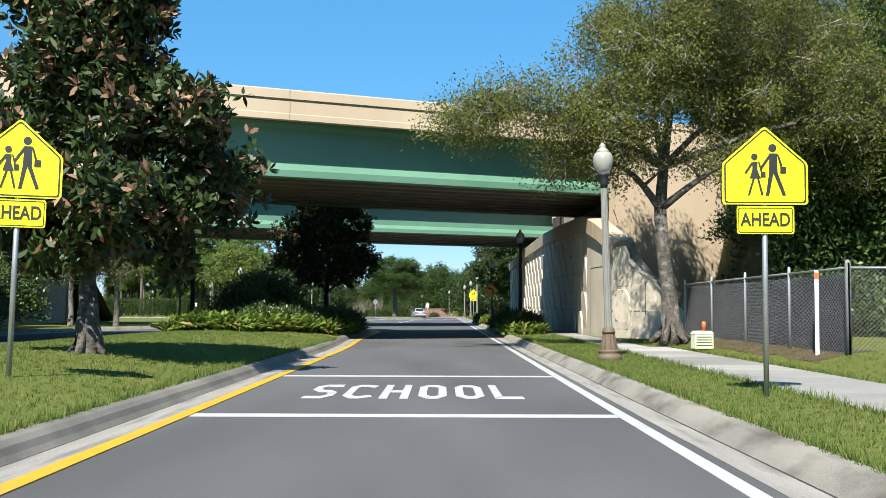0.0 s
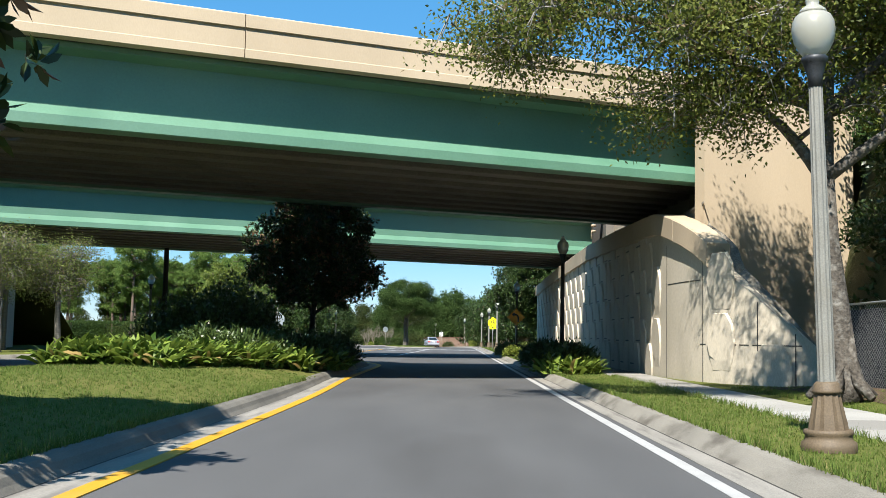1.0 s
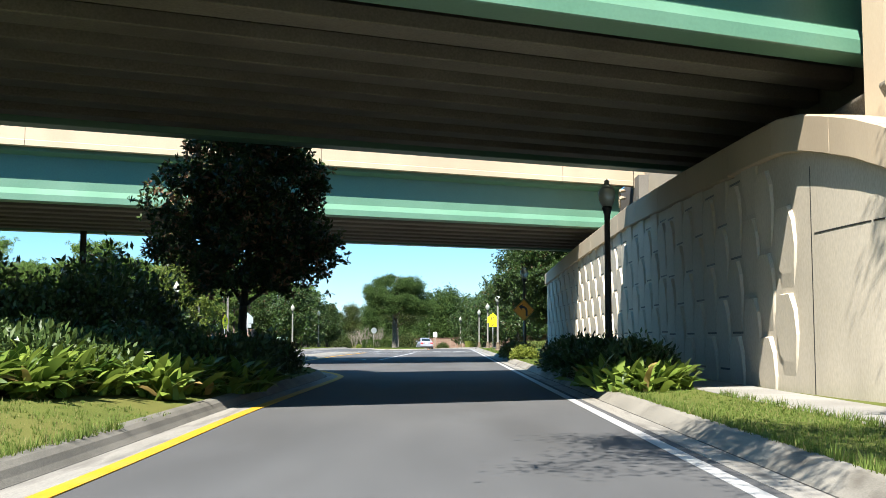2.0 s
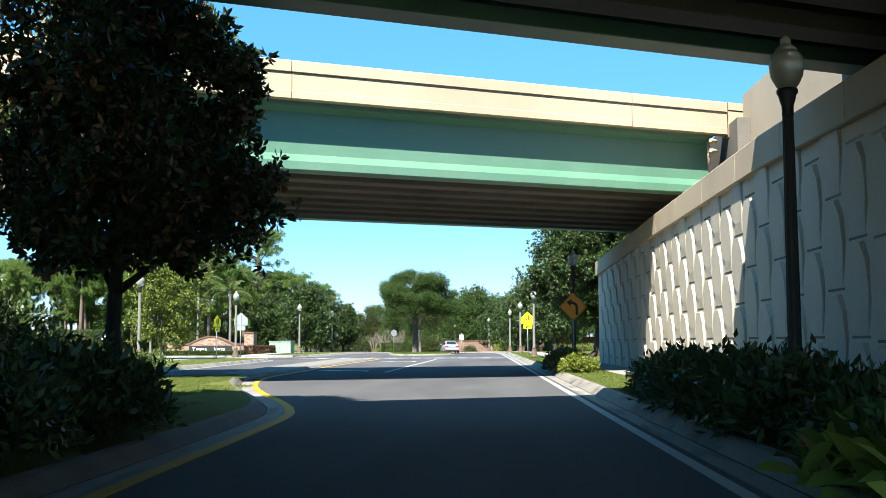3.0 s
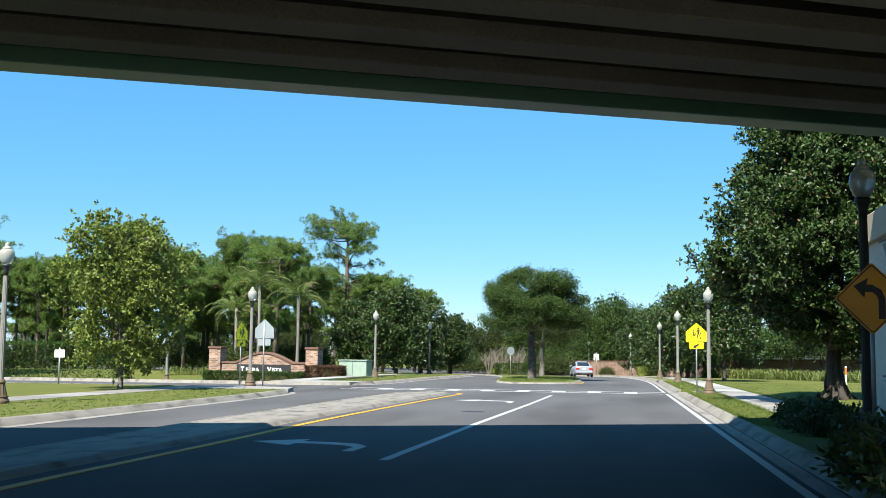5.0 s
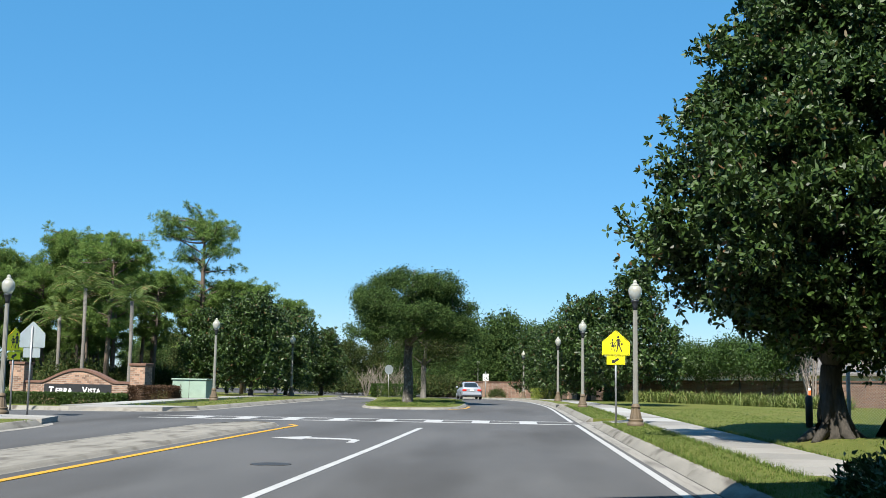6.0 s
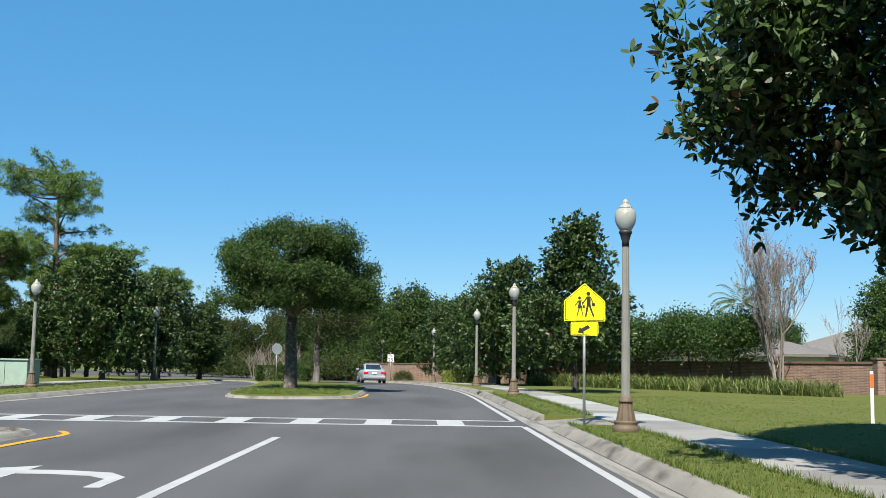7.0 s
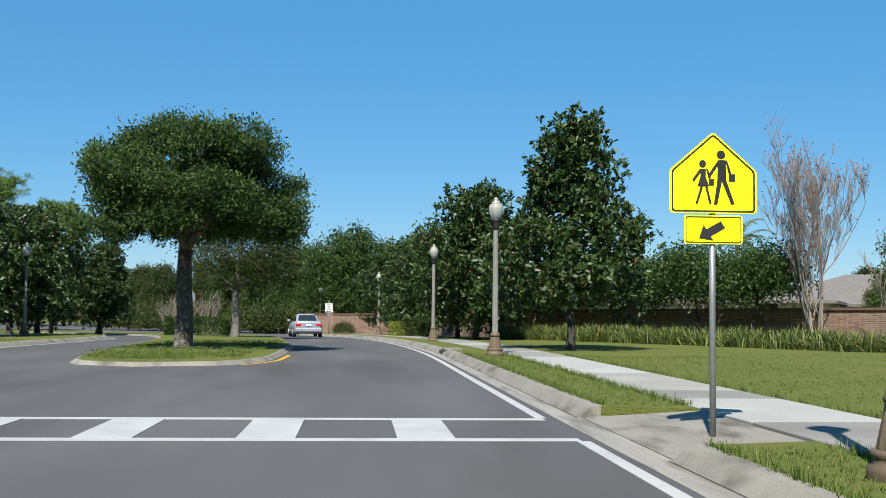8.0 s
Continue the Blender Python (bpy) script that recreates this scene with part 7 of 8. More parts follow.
# ---- background woods ----
def pine(loc, label, height, bare, reach, seedv, flat=False):
    """A pine: straight trunk, whorls of rising limbs, each ending in loose tufts of needles."""
    rg = np.random.default_rng(seedv)
    t = thing("pine_tree", loc, label, "tree", "background pines")
    bm = bmesh.new()
    w = rg.normal(size=2) * 0.25
    trunk = [(0, 0, -0.1), (w[0] * 0.3, w[1] * 0.3, height * 0.3), (w[0], w[1], height * 0.65), (w[0] * 0.8, w[1] * 0.9, height * 0.96)]
    r = 0.016 * height
    tube(bm, trunk, [r * 1.2, r, r * 0.7, r * 0.25], 8)
    tufts = []
    z = bare
    while z < height * 0.97:
        f = (z - bare) / (height - bare)
        span = reach * (0.55 + 0.75 * math.sin(math.pi * min(1.0, 0.25 + 0.62 * f))) * (1.0 if not flat else (0.40 + 0.85 * f ** 1.2 if f < 0.9 else 1.05))
        for k in range(rg.integers(2, 4) + (2 if flat and f > 0.72 else 0)):
            if flat and f < 0.45 and rg.uniform() < 0.5:
                continue
            az = rg.uniform(0, 2 * math.pi)
            L = span * rg.uniform(0.55, 1.1)
            el = rg.uniform(0.05, 0.55) if f < 0.72 else rg.uniform(0.0, 0.35)
            a = np.array([w[0] * z / height, w[1] * z / height, z])
            d = np.array([math.cos(az) * math.cos(el), math.sin(az) * math.cos(el), math.sin(el)])
            e = a + d * L
            pth = limb_path(a, e, 0.05, 4)
            tube(bm, pth, [r * 0.36 * (1 - 0.8 * q / 4) for q in range(5)], 4, False)
            for q in range(rg.integers(9, 13)):
                g = rg.uniform(0.45, 1.08)
                tufts.append(a + d * L * g + rg.normal(size=3) * np.array([0.30, 0.30, 0.13]) * (0.5 + L * 0.25))
        z += rg.uniform(0.22, 0.42) * (height / 12)
    for q in range(10):
        tufts.append(np.array([w[0] * 0.8, w[1] * 0.9, height]) + rg.normal(size=3) * np.array([0.5, 0.5, 0.25]))
    part("trunk", bm, M_PINEBARK, t, "scaly trunk and limbs")
    tf = np.array(tufts)
    per = 48
    c = np.repeat(tf, per, axis=0)
    ax = unit(rg.normal(size=c.shape) + np.array([0, 0, 0.35]))
    pos = c + ax * rg.uniform(0.0, 0.16, (len(c), 1))
    v, qd = leaf_quads(pos, ax, 0.30, 0.040, 0.05)
    ob = new("crown", mesh_arrays("crown", v, qd, M_LEAF_PINE))
    ob.parent = t
    tagged(ob, "tufted needle crown")
    return t


pine_tall = pine((-25.0, 160.5, 0.1), "tall slash pine with a rounded open top above the woods", 14.6, 5.4, 3.5, 4, True)
pine_b = pine((-31, 150, 0.1), "slash pine with loose tufted foliage in the woods", 11.5, 4.0, 2.9, 9, True)
pine_c = pine((-38, 140, 0.1), "slender pine with sparse upper branches in the woods", 11.0, 4.8, 2.6, 12, True)
wood_a = tree("woodland_tree", (-30, 196, 0.1), "broadleaf woodland tree with mixed green foliage",
              [(0, 0, 3.6, 3.2, 3.0, 2.4, 3.0), (0.3, 0, 6.2, 2.6, 2.5, 2.0, 2.4), (-0.6, 0, 8.0, 1.6, 1.6, 1.2, 1.0)],
              leaf=(0.30, 0.15), clumps=300, per=42, spread=0.42, leafmat=M_LEAF_MIX, bark=M_BARK, trunk_r=0.18, fork=1.6, limbs=14, shell=0.4, group="background woods")
wood_b = tree("woodland_tree", (12, 205, 0.1), "dark dense woodland tree",
              [(0, 0, 3.4, 3.0, 2.8, 2.6, 3.0), (0.2, 0, 6.6, 2.3, 2.2, 2.0, 2.0), (0.9, 0, 8.6, 1.4, 1.3, 1.1, 0.8)],
              leaf=(0.28, 0.14), clumps=300, per=42, spread=0.4, leafmat=M_LEAF_OAK, bark=M_DARKBARK, trunk_r=0.18, fork=1.5, limbs=14, shell=0.4, group="background woods")
under = bush("undergrowth", (-34, 147, 0.05), "tangled woodland undergrowth", 2.4, 2.0, 2.2, 2600, (0.22, 0.10), M_LEAF_MIX, "undergrowth", "shrub")

random.seed(5)
for i in range(64):
    # pines along the far side of the junction
    x = -26 - random.random() * 62
    y = 142 + random.random() * 34 + (-26 - x) * -0.15
    b = random.choice((pine_b, pine_c, pine_b))
    o = copy_thing(b, pose(x, y, 0.1))
    place(o, x, y, 0.1, random.uniform(0, 360), random.uniform(0.68, 0.90))
for i in range(26):
    x = -45 - random.random() * 60
    y = 92 + random.random() * 50
    b = random.choice((pine_b, pine_c, wood_a))
    o = copy_thing(b, pose(x, y, 0.1))
    place(o, x, y, 0.1, random.uniform(0, 360), random.uniform(0.75, 1.05))
for x, y, k in ((-21.5, 160, 0.80), (-24.0, 165, 0.82), (-27.5, 156, 0.82), (-30.0, 163, 0.86), (-33.0, 154, 0.84), (-35.5, 160, 0.87), (-38.0, 152, 0.85), (-41.0, 158, 0.89), (-44.0, 152, 0.87), (-28.5, 150, 0.80), (-31.5, 157, 0.88), (-34.6, 163, 0.92), (-37.0, 156, 0.85), (-40.2, 163, 0.90), (-43.0, 157, 0.86), (-46.5, 160, 0.92), (-29.2, 158, 0.83), (-19.5, 168, 0.73)):
    o = copy_thing(pine_b if (x * 7) % 2 < 1.2 else pine_c, pose(x, y, 0.1))
    place(o, x, y, 0.1, x * 40, k)
for i in range(14):
    x, y = -6.5 - 1.3 * i, 191.5 + 1.0 * i + random.uniform(-1, 1)
    o = copy_thing(under, pose(x, y, 0.05))
    place(o, x, y, 0.05, random.uniform(0, 360), random.uniform(0.7, 1.2))
for x, y, k in ((-1.2, 186.6, 0.5), (3.4, 182.6, 0.45), (-4.6, 188.8, 0.55)):
    o = copy_thing(under, pose(x, y, 0.05))
    place(o, x, y, 0.05, x * 77, k)
for i in range(40):
    x = -28 - random.random() * 55
    y = 141 + random.random() * 30
    o = copy_thing(under, pose(x, y, 0.05))
    place(o, x, y, 0.05, random.uniform(0, 360), random.uniform(0.8, 1.3))
# closing woods beyond the bend
for i in range(46):
    a = i / 45
    x = -70 + 82 * a + random.uniform(-2, 2)
    y = 214 + 12 * math.sin(a * 3) + random.uniform(-5, 16) - max(0, x) * 0.8
    b = wood_a if random.random() < 0.5 else wood_b
    o = copy_thing(b, pose(x, y, 0.1))
    place(o, x, y, 0.1, random.uniform(0, 360), random.uniform(0.6, 0.88))
for i in range(20):
    # low trees behind the boundary wall
    a = i / 19
    x = 9 + 40 * a + random.uniform(-1.5, 1.5)
    y = 182 - 22 * a + random.uniform(-6, 6)
    b = wood_b if random.random() < 0.6 else wood_a
    o = copy_thing(b, pose(x, y, 0.1))
    place(o, x, y, 0.1, random.uniform(0, 360), random.uniform(0.32, 0.46))
o = copy_thing(wood_b, pose(27.5, 149.0, 0.1))
tagged(o, "dark evergreen tree behind the brick wall")
place(o, 27.5, 149.0, 0.1, 30, 0.72)
for x, y, s in ((-3.6, 196, 0.84), (-1.2, 199, 0.96), (0.6, 197, 1.0), (3.6, 196, 0.86), (5.6, 194, 0.9), (-6.4, 201, 0.86), (-9.5, 204, 0.8), (-13.0, 207, 0.78), (9.4, 162, 0.62), (8.6, 170, 0.75), (7.6, 179, 0.85), (7.0, 190, 1.0), (12, 172, 0.5)):
    o = copy_thing(wood_b, pose(x, y, 0.1))
    place(o, x, y, 0.1, random.uniform(0, 360), s)
for i in range(60):
    # far woods round about, low against the sky
    a = radians(random.uniform(-165, -15) if i % 2 else random.uniform(20, 160))
    r = random.uniform(180, 260)
    x, y = r * math.cos(a), 110 + r * math.sin(a)
    if -60 < x < 40 and y > 0 or y < 20:
        continue
    o = copy_thing(wood_a if i % 3 else wood_b, pose(x, y, 0.1))
    place(o, x, y, 0.1, random.uniform(0, 360), random.uniform(0.9, 1.3))


# ---- palms ----
def palm(loc, height, label, fan=True, rz=0.0, group="palms by the entrance sign"):
    t = thing("palm_tree", loc, label, "palm", group, rz)
    bm = bmesh.new()
    tube(bm, [(0, 0, -0.1), (0.02, 0, 0.25), (0.05, 0.02, height * 0.5), (0.0, 0.03, height)], [0.20, 0.13, 0.11, 0.11], 12)
    part("trunk", bm, M_PALMBARK, t, "ringed grey trunk")
    V, Q = [], []
    for i in range(24):
        az = 2 * math.pi * i / 24 * 2.4 + RNG.normal() * 0.2
        el = RNG.uniform(-0.35, 1.25)
        L = RNG.uniform(2.0, 2.8)
        d = np.array([math.cos(az), math.sin(az), 0])
        s = np.array([-d[1], d[0], 0])
        p = np.array([0.0, 0.03, height])
        n = 16
        for k in range(n):
            f = k / (n - 1)
            e = el - 1.5 * f * f
            p = p + (d * math.cos(e) + np.array([0, 0, math.sin(e)])) * (L / n)
            if f < 0.12:
                continue
            for sg in (-1, 1):
                ll = 0.55 * (1 - 0.6 * abs(f - 0.45)) * RNG.uniform(0.85, 1.1)
                tip = p + s * sg * ll * 0.8 + d * ll * 0.45 + np.array([0, 0, -0.30 * ll])
                w = d * 0.03
                b = len(V)
                V += [p - w, p + w, (p + tip) / 2 + w * 1.1 + np.array([0, 0, 0.04]), tip]
                Q.append((b, b + 1, b + 2, b + 3))
    ob = new("fronds", mesh_arrays("fronds", np.array(V), np.array(Q), M_LEAF_PALM))
    ob.parent = t
    tagged(ob, "arching feathery fronds")
    return t


palm((-26.6, 139.5, 0.1), 6.6, "palm with a pale ringed trunk behind the entrance sign")
palm((-23.4, 139.0, 0.1), 5.8, "shorter palm with a pale ringed trunk behind the entrance sign", rz=40)
palm((-29.6, 143.0, 0.1), 5.0, "palm half hidden by pines", rz=80)
palm((-20.4, 62.0, 0.1), 4.6, "palm with a straight pale trunk beyond the bridge", rz=10, group="")
palm((15.2, 41.0, 5.0), 3.6, "cabbage palm standing high on the bank", rz=25, group="")
palm((23.0, 162.0, 0.1), 6.0, "palm behind the boundary wall", rz=60, group="")


# ---- bare trees ----
def bare_tree(loc, height, label, mat, stems=5, spread=0.22, group="", leaves=0, levels=4):
    t = thing("bare_tree", loc, label, "tree", group)
    bm = bmesh.new()
    ends = []

    def grow_branch(p, d, L, r, depth):
        q = p
        pts, rad = [tuple(p)], [r]
        for k in range(3):
            d = (d + Vector((random.gauss(0, 0.06), random.gauss(0, 0.06), 0.14))).normalized()
            q = q + d * (L / 3)
            pts.append(tuple(q))
            rad.append(max(0.008, r * (1 - 0.10 * (k + 1))))
        tube(bm, pts, rad, 5 if depth < 2 else 3, False)
        if depth >= levels:
            ends.append(q)
            return
        for k in range(3 if depth < 3 else 4):
            nd = (d + Vector((random.gauss(0, spread * 2.0), random.gauss(0, spread * 2.0), random.uniform(0.15, 0.6)))).normalized()
            start = Vector(pts[random.choice((1, 2, 3, 3))])
            grow_branch(start, nd, L * random.uniform(0.55, 0.78), rad[-1] * 0.75, depth + 1)
    for i in range(stems):
        a = 2 * math.pi * i / stems + random.uniform(-0.4, 0.4)
        k = spread * (0.9 if stems > 1 else 0.1)
        grow_branch(Vector((0.1 * math.cos(a), 0.1 * math.sin(a), -0.05)), Vector((math.cos(a) * k, math.sin(a) * k, 1)).normalized(), height * 0.38, 0.02 * height ** 0.7 * (0.7 if stems > 1 else 1.3), 0)
    part("branch_work", bm, mat, t, "bare pale branches")["kind"] = "stuff"
    if leaves:
        c = np.array([tuple(e) for e in ends])
        c = c[RNG.integers(0, len(c), leaves)] + RNG.normal(size=(leaves, 3)) * 0.08
        v, q = leaf_quads(c, unit(RNG.normal(size=(leaves, 3))), 0.10, 0.06)
        ob = new("dry_leaves", mesh_arrays("dry_leaves", v, q, M_LEAF_DRY))
        ob.parent = t
        tagged(ob, "few dry reddish leaves")
    return t


random.seed(11)
bare_tree((17.6, 138.2, 0.1), 7.7, "tall bare tree with a few reddish leaves beside the brick wall", M_TWIG, 5, 0.26, "", 1400, 5)
bare_tree((22.6, 142.0, 0.1), 4.6, "smaller bare tree behind the wall", M_TWIG, 2, 0.30)
cm = bare_tree((-9.6, 167.5, 0.13), 3.6, "bare multi-stemmed crape myrtle on the island", M_TWIG, 9, 0.42, "crape myrtles on the island", 0, 2)
for x, y, s in ((-11.6, 170.5, 1.05), (-13.2, 174.0, 0.95)):
    o = copy_thing(cm, pose(x, y, 0.13))
    place(o, x, y, 0.13, random.uniform(0, 360), s)
bare_tree((16.4, 150.0, 0.1), 4.4, "bare twiggy tree beyond the wall", M_TWIG, 4, 0.3)

# ---- planted beds ----
random.seed(3)
straps = [strap_plant("strap_leaf_plant", (-8.3, 38.0, 0.13), "broad strap-leaved evergreen plant in the median bed", 34, 0.70, 0.105, M_LEAF_STRAP, "strap-leaved plants round the median bed", (0.5, 1.45), 0.12) for i in range(3)]
places = []
for i in range(170):
    f = random.random()
    # a band along the sunny edge of the bed
    x = -7.7 + 4.5 * f
    y = 33.6 + (9.0 * max(0.0, f - 0.42) / 0.58 if f > 0.42 else 0.0) + random.uniform(0.0, 2.6) * (1 - 0.6 * f)
    x += random.uniform(-0.15, 0.15)
    y += 0.3
    places.append((x, y, median_z(x, y)))
place(straps[0], -7.3, 34.2, median_z(-7.3, 34.2))
place(straps[1], -5.6, 34.0, median_z(-5.6, 34.0))
place(straps[2], -3.7, 39.6, median_z(-3.7, 39.6))
scatter_copies(straps, places, (0.75, 1.0))
r_straps = [strap_plant("strap_leaf_plant", (2.95, 42.3, 0.13), "broad strap-leaved evergreen clump beside the kerb", 60, 0.60, 0.105, M_LEAF_STRAP, "strap-leaved clumps by the wall", (0.35, 1.35), 0.16) for i in range(2)]
place(r_straps[0], 2.75, 43.3)
place(r_straps[1], 3.35, 43.4)
scatter_copies(r_straps, [(3.05, 43.8, 0.13), (3.65, 43.8, 0.13), (2.75, 44.3, 0.13), (3.4, 44.4, 0.13), (3.05, 43.1, 0.13), (2.6, 45.0, 0.13), (3.1, 45.2, 0.13)], (0.9, 1.1))

shade = [bush("shade_shrub", (3.2, 46, 0.13), "low dark evergreen shrub in the bridge shade", 0.62, 0.6, 0.72, 1300, (0.13, 0.05), M_LEAF_DARK, "shade shrubs along the wall") for i in range(2)]
place(shade[0], 3.2, 45.2)
place(shade[1], 3.5, 46.3)
random.seed(21)
scatter_copies(shade, [(random.uniform(2.95, 3.85), 45.0 + 0.33 * i, 0.13) for i in range(36)], (0.85, 1.15))
scatter_copies(shade, [(random.uniform(2.75, 3.15), 72.6 + 0.45 * i, 0.13) for i in range(5)], (0.9, 1.1))
scatter_copies(shade, [(random.uniform(3.4, 4.1), 80.6 + 0.5 * i, 0.13) for i in range(9)], (0.6, 0.85))
lime = bush("lime_shrub", (2.95, 70.7, 0.13), "yellow-green clipped shrub beside the kerb", 0.42, 0.45, 0.55, 1300, (0.12, 0.05), M_LEAF_LIME, "lime shrubs")
for x, y, s in ((3.3, 71.1, 0.85), (2.85, 71.4, 0.8)):
    o = copy_thing(lime, pose(x, y, 0.13))
    place(o, x, y, 0.13, 70, s)
# dark mass under the first bridge on the median
m_shade = [bush("shade_shrub", (-5, 47, 0.13), "dark evergreen shrub filling the shaded median", 0.95, 0.95, 1.0, 1500, (0.16, 0.06), M_LEAF_DARK, "shade shrubs on the median") for i in range(2)]
place(m_shade[0], -5.2, 47.0)
place(m_shade[1], -4.2, 48.2)
pl = []
for i in range(56):
    y = random.uniform(38.5, 50.5)
    x0_ = -8.0 if y > 42 else -7.4
    right = -3.75 if y > 43 else -4.6
    x = random.uniform(x0_, right)
    pl.append((x, y, median_z(x, y) - 0.03))
scatter_copies(m_shade, pl, (0.65, 0.9))
big_shade = bush("tall_shrub", (-7.6, 49.5, 0.13), "tall dark rounded shrub in the bridge shade", 1.8, 1.7, 2.7, 5200, (0.18, 0.08), M_LEAF_DARK, "tall shade shrubs")
for x, y, s in ((-8.2, 52.0, 0.9), (-7.6, 43.6, 0.75), (-7.9, 55.0, 0.7), (-6.8, 45.5, 0.8)):
    o = copy_thing(big_shade, pose(x, y, 0.13))
    place(o, x, y, 0.13, random.uniform(0, 360), s)
# shrubs added before the far abutment to stand in for its deep shade
for x, y, s in ((-19.2, 46.0, 1.0), (-19.6, 42.0, 1.1), (-20.4, 50.0, 1.2), (-21, 37, 1.3), (-20.6, 33.5, 1.5), (-21.2, 30.0, 1.6), (-20.8, 39.5, 1.5), (-20.3, 44.0, 1.4), (-21.0, 53.5, 1.4), (-20.6, 27.0, 1.3)):
    o = copy_thing(big_shade, pose(x, y, 0.13))
    tagged(o, "tall dark shrub added to darken the far abutment wall")
    place(o, x, y, 0.13, random.uniform(0, 360), s)
# low mound at the nose of the median
scatter_copies(m_shade, [(-8.0 + random.uniform(-0.4, 0.4), 56.5 + 0.8 * i, 0.13) for i in range(4)], (0.45, 0.6))

# bank vegetation behind the fence
b_shrub = bush("bank_shrub", (12.0, 33.0, 0.6), "scrubby bush growing on the bank", 1.3, 1.2, 1.4, 2200, (0.14, 0.06), M_LEAF_DARK, "bank scrub")
random.seed(31)
for i in range(90):
    x = random.uniform(10.6, 24)
    f = random.random()
    y = 38.0 + SKEW * x - 13.0 * (1 - f)
    if y < 29:
        continue
    o = copy_thing(b_shrub, pose(x, y, 6.6 * f))
    place(o, x, y, 6.4 * f * min(1.0, max(0.0, (x - 9.8) / 1.8)) + 0.1, random.uniform(0, 360), random.uniform(0.8, 1.6))
for x, y, z, k in ((11.4, 40.2, 0.3, 1.7), (11.8, 38.6, 0.3, 1.6), (12.4, 41.0, 1.8, 1.7), (13.4, 39.4, 1.2, 1.8), (14.6, 40.6, 2.2, 1.8), (12.9, 37.2, 0.3, 1.6), (10.9, 37.8, 0.2, 1.0), (15.8, 42.0, 3.0, 1.8)):
    o = copy_thing(b_shrub, pose(x, y, z))
    place(o, x, y, z, random.uniform(0, 360), k)
for x, y, z, s in ((13.5, 44.6, 6.5, 0.75), (17.0, 46.2, 6.6, 0.8), (21.5, 47.6, 6.6, 0.9), (11.6, 40.8, 5.2, 0.55)):
    o = copy_thing(wood_b, pose(x, y, z))
    tagged(o, "dark tree growing at the top of the bank")
    place(o, x, y, z, random.uniform(0, 360), s)

# trees on the bank beyond the fence
for x, y, z, k in ((11.4, 32.4, 0.3, 0.72), (14.2, 30.0, 0.2, 0.85), (13.0, 36.4, 1.2, 0.7), (16.5, 34.0, 1.6, 0.85)):
    o = copy_thing(wood_b, pose(x, y, z))
    tagged(o, "dark dense tree beyond the chain-link fence")
    place(o, x, y, z, x * 31, k)

# hedges and beds of the junction
hedge = bush("hedge", (-31, 118.6, -0.1), "long clipped green hedge across the side street", 4.0, 0.7, 2.1, 15000, (0.11, 0.06), M_LEAF_HEDGE, "clipped hedge lengths", "hedge", True)
for i in range(1, 5):
    o = copy_thing(hedge, pose(-31 - 7.9 * i, 118.6, -0.1))
    place(o, -31 - 7.9 * i, 118.6 - 0.1 * i, -0.1)
for x, w in ((-24.9, 0), (-21.6, 0)):
    bush("low_hedge", (x, 129.0 + (0.25 if x < -23 else -0.15), -0.26), "low clipped green hedge before the entrance sign", 1.75, 0.45, 0.55, 9000, (0.10, 0.06), M_LEAF_HEDGE, "low hedges at the sign", "hedge", True, -8)
bush("red_hedge", (-18.6, 129.4, -0.22), "clipped reddish shrub before the utility cabinet", 1.2, 0.6, 0.95, 8000, (0.10, 0.06), M_LEAF_RED, "", "hedge", True, -6)
bush("low_hedge", (-9.2, 160.0, 0.13), "clipped green hedge on the island", 1.7, 0.8, 0.95, 7000, (0.11, 0.06), M_LEAF_HEDGE, "", "hedge", True)
bush("lime_hedge", (2.9, 161.0, 0.13), "bright yellow-green clipped hedge by the bend", 0.9, 2.4, 0.8, 2600, (0.12, 0.06), M_LEAF_LIME, "", "hedge", True, 6)
bush("lime_hedge", (-12.6, 181.5, 0.13), "pale yellow-green clump on the far island", 1.6, 0.8, 0.7, 1500, (0.12, 0.06), M_LEAF_LIME, "", "hedge", False)
lig = tree("ligustrum_tree", (9.4, 151.6, 0.1), "rounded dark evergreen standing before the brick wall",
           [(0, 0, 2.35, 1.8, 1.7, 0.85, 3.0), (0.5, 0, 2.75, 1.3, 1.3, 0.7, 1.5)], leaf=(0.13, 0.065), clumps=300, per=42, spread=0.26, leafmat=M_LEAF_LIG, bark=M_DARKBARK, trunk_r=0.07,
           fork=0.9, limbs=12, shell=0.4, group="rounded evergreens before the wall")
for x, y, s in ((11.2, 149.0, 1.15), (12.9, 146.2, 1.1), (14.5, 143.2, 1.2), (15.9, 140.4, 1.15), (7.6, 154.3, 1.05)):
    o = copy_thing(lig, pose(x, y, 0.1))
    place(o, x, y, 0.1, random.uniform(0, 360), s)
lir = [strap_plant("border_grass", (8, 145, 0.13), "pale striped border grass clump before the brick wall", 60, 0.62, 0.02, M_LEAF_LIR, "border grass along the wall", (0.6, 1.5), 0.16) for i in range(3)]
place(lir[0], 7.9, 150.2)
place(lir[1], 11.4, 142.0)
place(lir[2], 16.9, 129.4)
pl = []
for i in range(150):
    f = i / 149
    x, y = 6.6 + 9.6 * f, 152.0 - 22.4 * f
    pl.append((x + random.uniform(-0.1, 1.1), y + random.uniform(-0.2, 0.7), 0.13))
scatter_copies(lir, pl, (1.15, 1.5))
scatter_copies(lir, [(-24 + 0.7 * i, 136.0 + random.uniform(0, 1.5), -0.02) for i in range(-12, 3)], (1.0, 1.4))


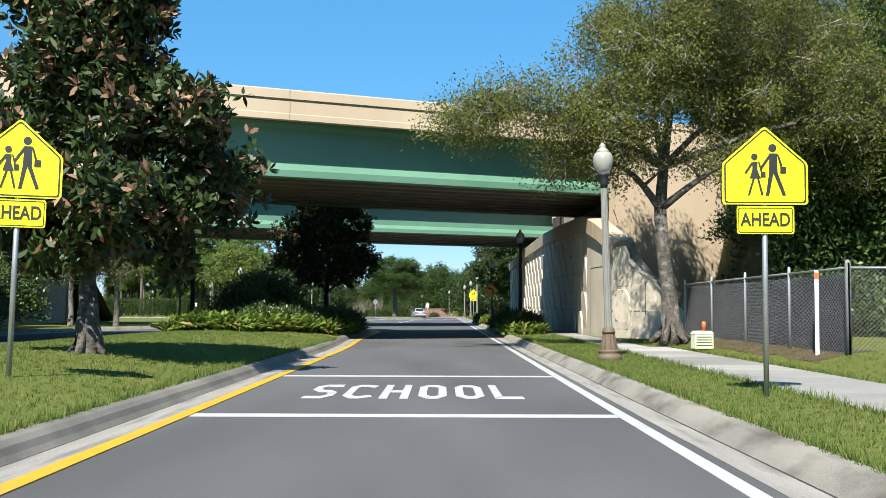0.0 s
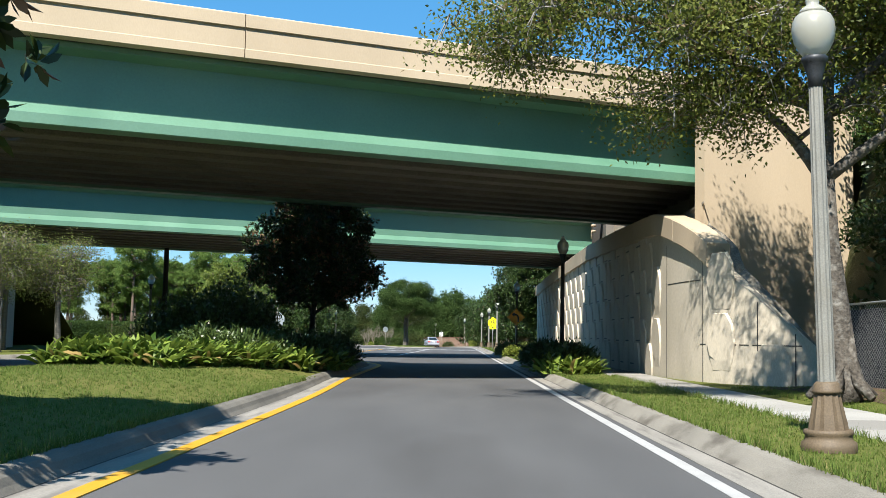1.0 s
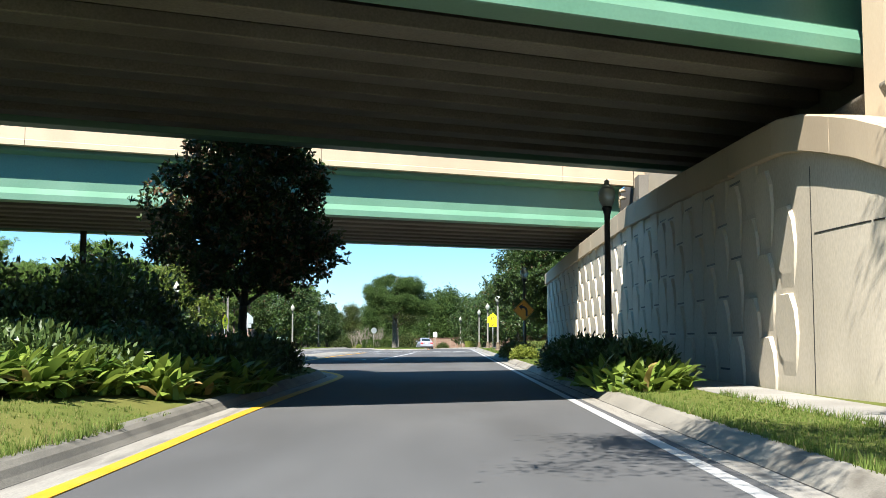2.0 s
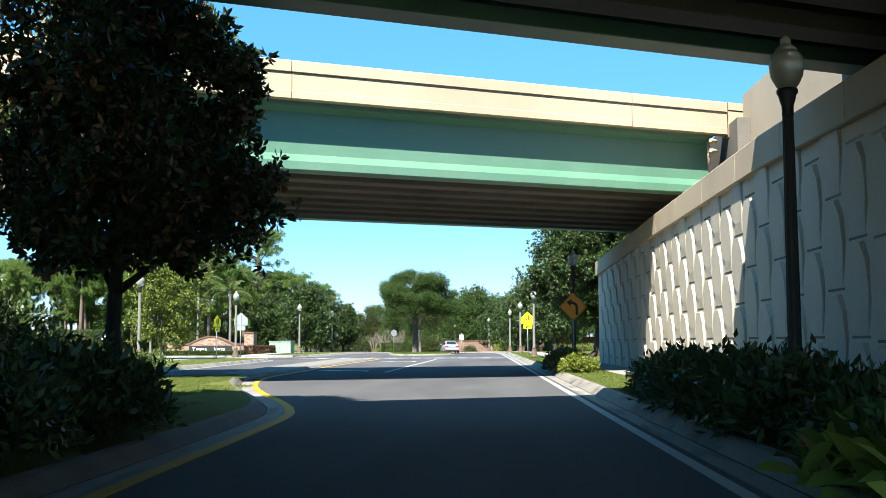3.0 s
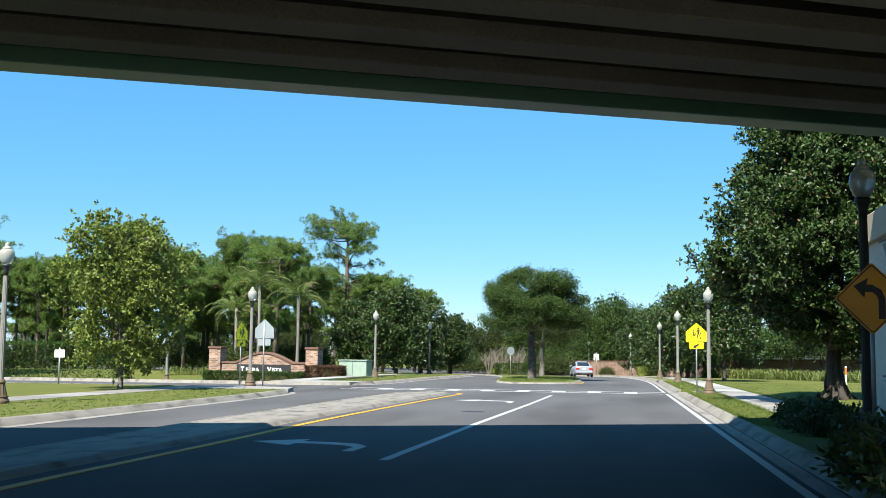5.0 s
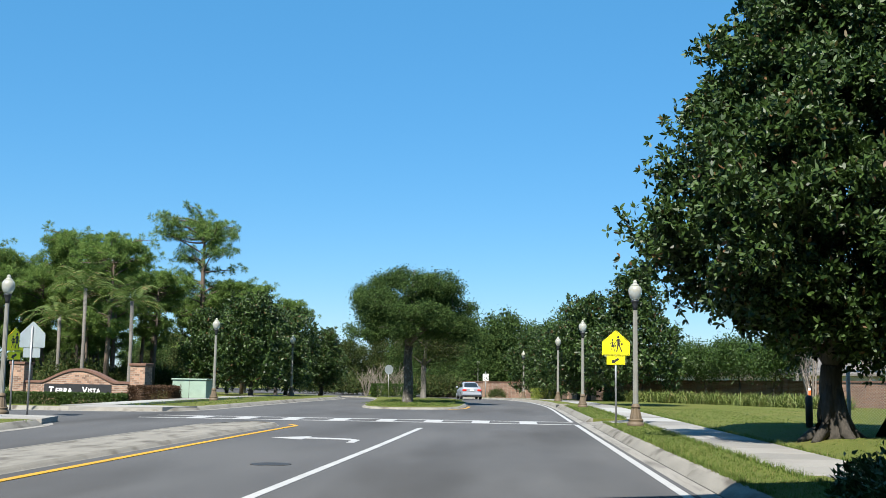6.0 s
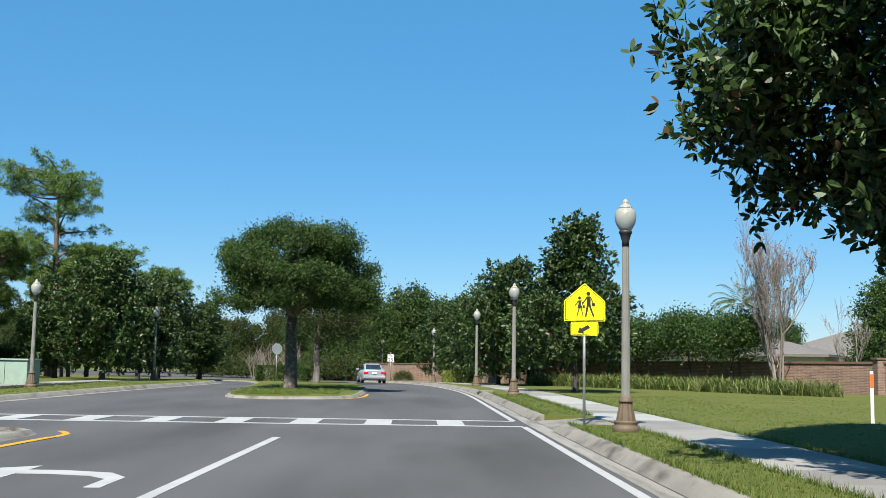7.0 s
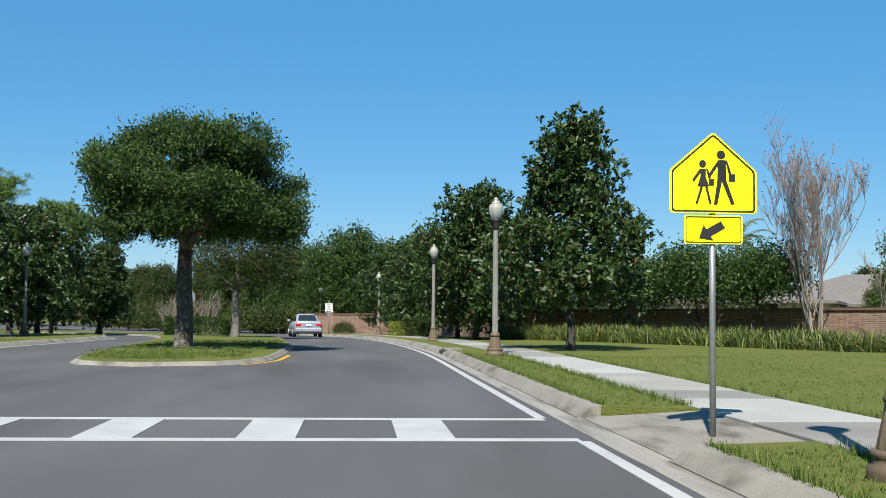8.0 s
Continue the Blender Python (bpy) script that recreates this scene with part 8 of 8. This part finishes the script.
# low spreading ground cover at the far verge
gc = bush("ground_cover", (-14.1, 81.0, 0.13), "low spreading green ground cover on the far verge", 1.6, 1.5, 0.55, 2600, (0.12, 0.05), M_LEAF_HEDGE, "ground cover on the far verge")
for x, y, k in ((-14.3, 78.4, 0.9), (-15.6, 79.6, 1.1), (-16.0, 82.6, 0.9)):
    o = copy_thing(gc, pose(x, y, 0.13))
    place(o, x, y, 0.13, x * 50, k)

# ---- grass blades ----
def blades(name, areas, label, h=0.031, w=0.0042):
    """Single grass blades standing on the lawns: (x0, x1, y0, y1, number)."""
    P, T = [], []
    for x0, x1, y0, y1, n in areas:
        m = n // 7
        c = np.column_stack([RNG.uniform(x0, x1, m), RNG.uniform(y0, y1, m)])
        p = np.repeat(c, 7, axis=0) + RNG.normal(size=(m * 7, 2)) * 0.022
        p[:, 0] = np.clip(p[:, 0], x0, x1)
        P.append(p)
        T.append(np.repeat(RNG.uniform(0.55, 1.75, m), 7))
    p = np.concatenate(P)
    n = len(p)
    a = RNG.uniform(0, 2 * math.pi, n)
    H = h * RNG.uniform(0.6, 1.25, n) * np.concatenate(T)
    dx, dy = np.cos(a), np.sin(a)
    z0 = np.array([ground_z(q[0], q[1]) for q in p]) - 0.006
    lean_ = RNG.uniform(0.1, 0.9, n) * H
    b0 = np.column_stack([p[:, 0] - dy * w, p[:, 1] + dx * w, z0])
    b1 = np.column_stack([p[:, 0] + dy * w, p[:, 1] - dx * w, z0])
    t = np.column_stack([p[:, 0] + dx * lean_, p[:, 1] + dy * lean_, z0 + H])
    verts = np.stack([b0, b1, t], axis=1).reshape(-1, 3)
    ob = new(name, mesh_arrays(name, verts, np.arange(3 * n).reshape(n, 3), M_BLADE))
    return tagged(ob, label, "grass", kind="stuff")


blades("grass", [(2.66, 4.12, 8, 40, 62000), (2.66, 4.08, 40, 44, 2600), (5.78, 6.75, 10, 36, 30000), (6.75, 9.5, 12, 30, 6000), (4.1, 4.9, 60, 74, 1000), (2.66, 4.05, 56, 75, 32000),
                 (2.66, 3.72, 84, 106, 24000), (2.66, 3.72, 110, 126, 11000), (5.28, 9.5, 88, 126, 40000), (9.5, 15, 104, 128, 9000)], "short blades of the right-hand verge and lawn")
blades("grass", [(-9.8, -3.17, 9, 34, 150000), (-5.2, -3.17, 34, 38, 4000), (-9.6, -7.6, 34, 46, 5000), (-8.5, -6.4, 62, 67.5, 16000), (-9.0, -5.0, 54, 62, 34000), (-9.4, -4.2, 50, 54, 14000)], "short blades of the median grass")
blades("grass", [(-16, -12.3, 76, 101, 9000), (-16, -12.3, 116, 140, 8000), (-7.3, -2.9, 126, 142, 14000), (-6.1, -3.9, 122.0, 123.2, 2200), (-6.7, -2.95, 123.2, 126, 7000)], "short blades of the far verge and island", 0.034, 0.008)

# longer fringe along the kerb and the sidewalk edges
blades("grass", [(2.62, 2.74, 8, 44, 9000), (4.02, 4.16, 8, 42, 7000), (5.72, 5.86, 8, 36, 5000), (2.62, 2.74, 86, 106, 5000), (3.64, 3.76, 86, 106, 4000), (2.62, 2.74, 110, 126, 3500), (3.64, 3.76, 110, 126, 3000), (5.24, 5.34, 88, 126, 5000)],
       "longer grass fringe along the kerb and the sidewalk", 0.075, 0.005)
blades("grass", [(-3.24, -3.13, 9, 36, 9000)], "longer grass fringe along the median kerb", 0.07, 0.005)

# ---- the ground falls gently beyond the crossing ----
FALL_Y = [122 + 8 * i for i in range(9)]


def fall(y):
    """How far the ground lies below the level of the crossing."""
    if y < 122.0:
        return 0.0
    return -((min(y, 170.0) - 122.0) ** 2) / 6000.0 - 0.016 * max(0.0, min(y, 190.0) - 170.0)


def lower(me):
    """Cuts a mesh of the setting across the road and lets it follow the fall."""
    if max(v.co.y for v in me.vertices) < 122.0:
        return
    if len(me.vertices) < 9000:
        bm = bmesh.new()
        bm.from_mesh(me)
        for y in FALL_Y:
            bmesh.ops.bisect_plane(bm, geom=bm.verts[:] + bm.edges[:] + bm.faces[:], plane_co=(0, y, 0), plane_no=(0, 1, 0))
        bm.to_mesh(me)
        bm.free()
    for v in me.vertices:
        v.co.z += fall(v.co.y)


bpy.context.view_layer.update()
done = set()
for ob in list(scene.objects):
    if ob.parent or ob.type not in ("MESH", "EMPTY") or ob.name == "ground":
        continue
    if ob.get("kind") in ("structure", "stuff") and ob.location.length < 1e-6:
        for o in (ob, *ob.children_recursive):
            if o.type == "MESH" and o.data.name not in done and o.location.length < 1e-6:
                done.add(o.data.name)
                lower(o.data)
    else:
        ob.location.z += fall(ob.location.y)
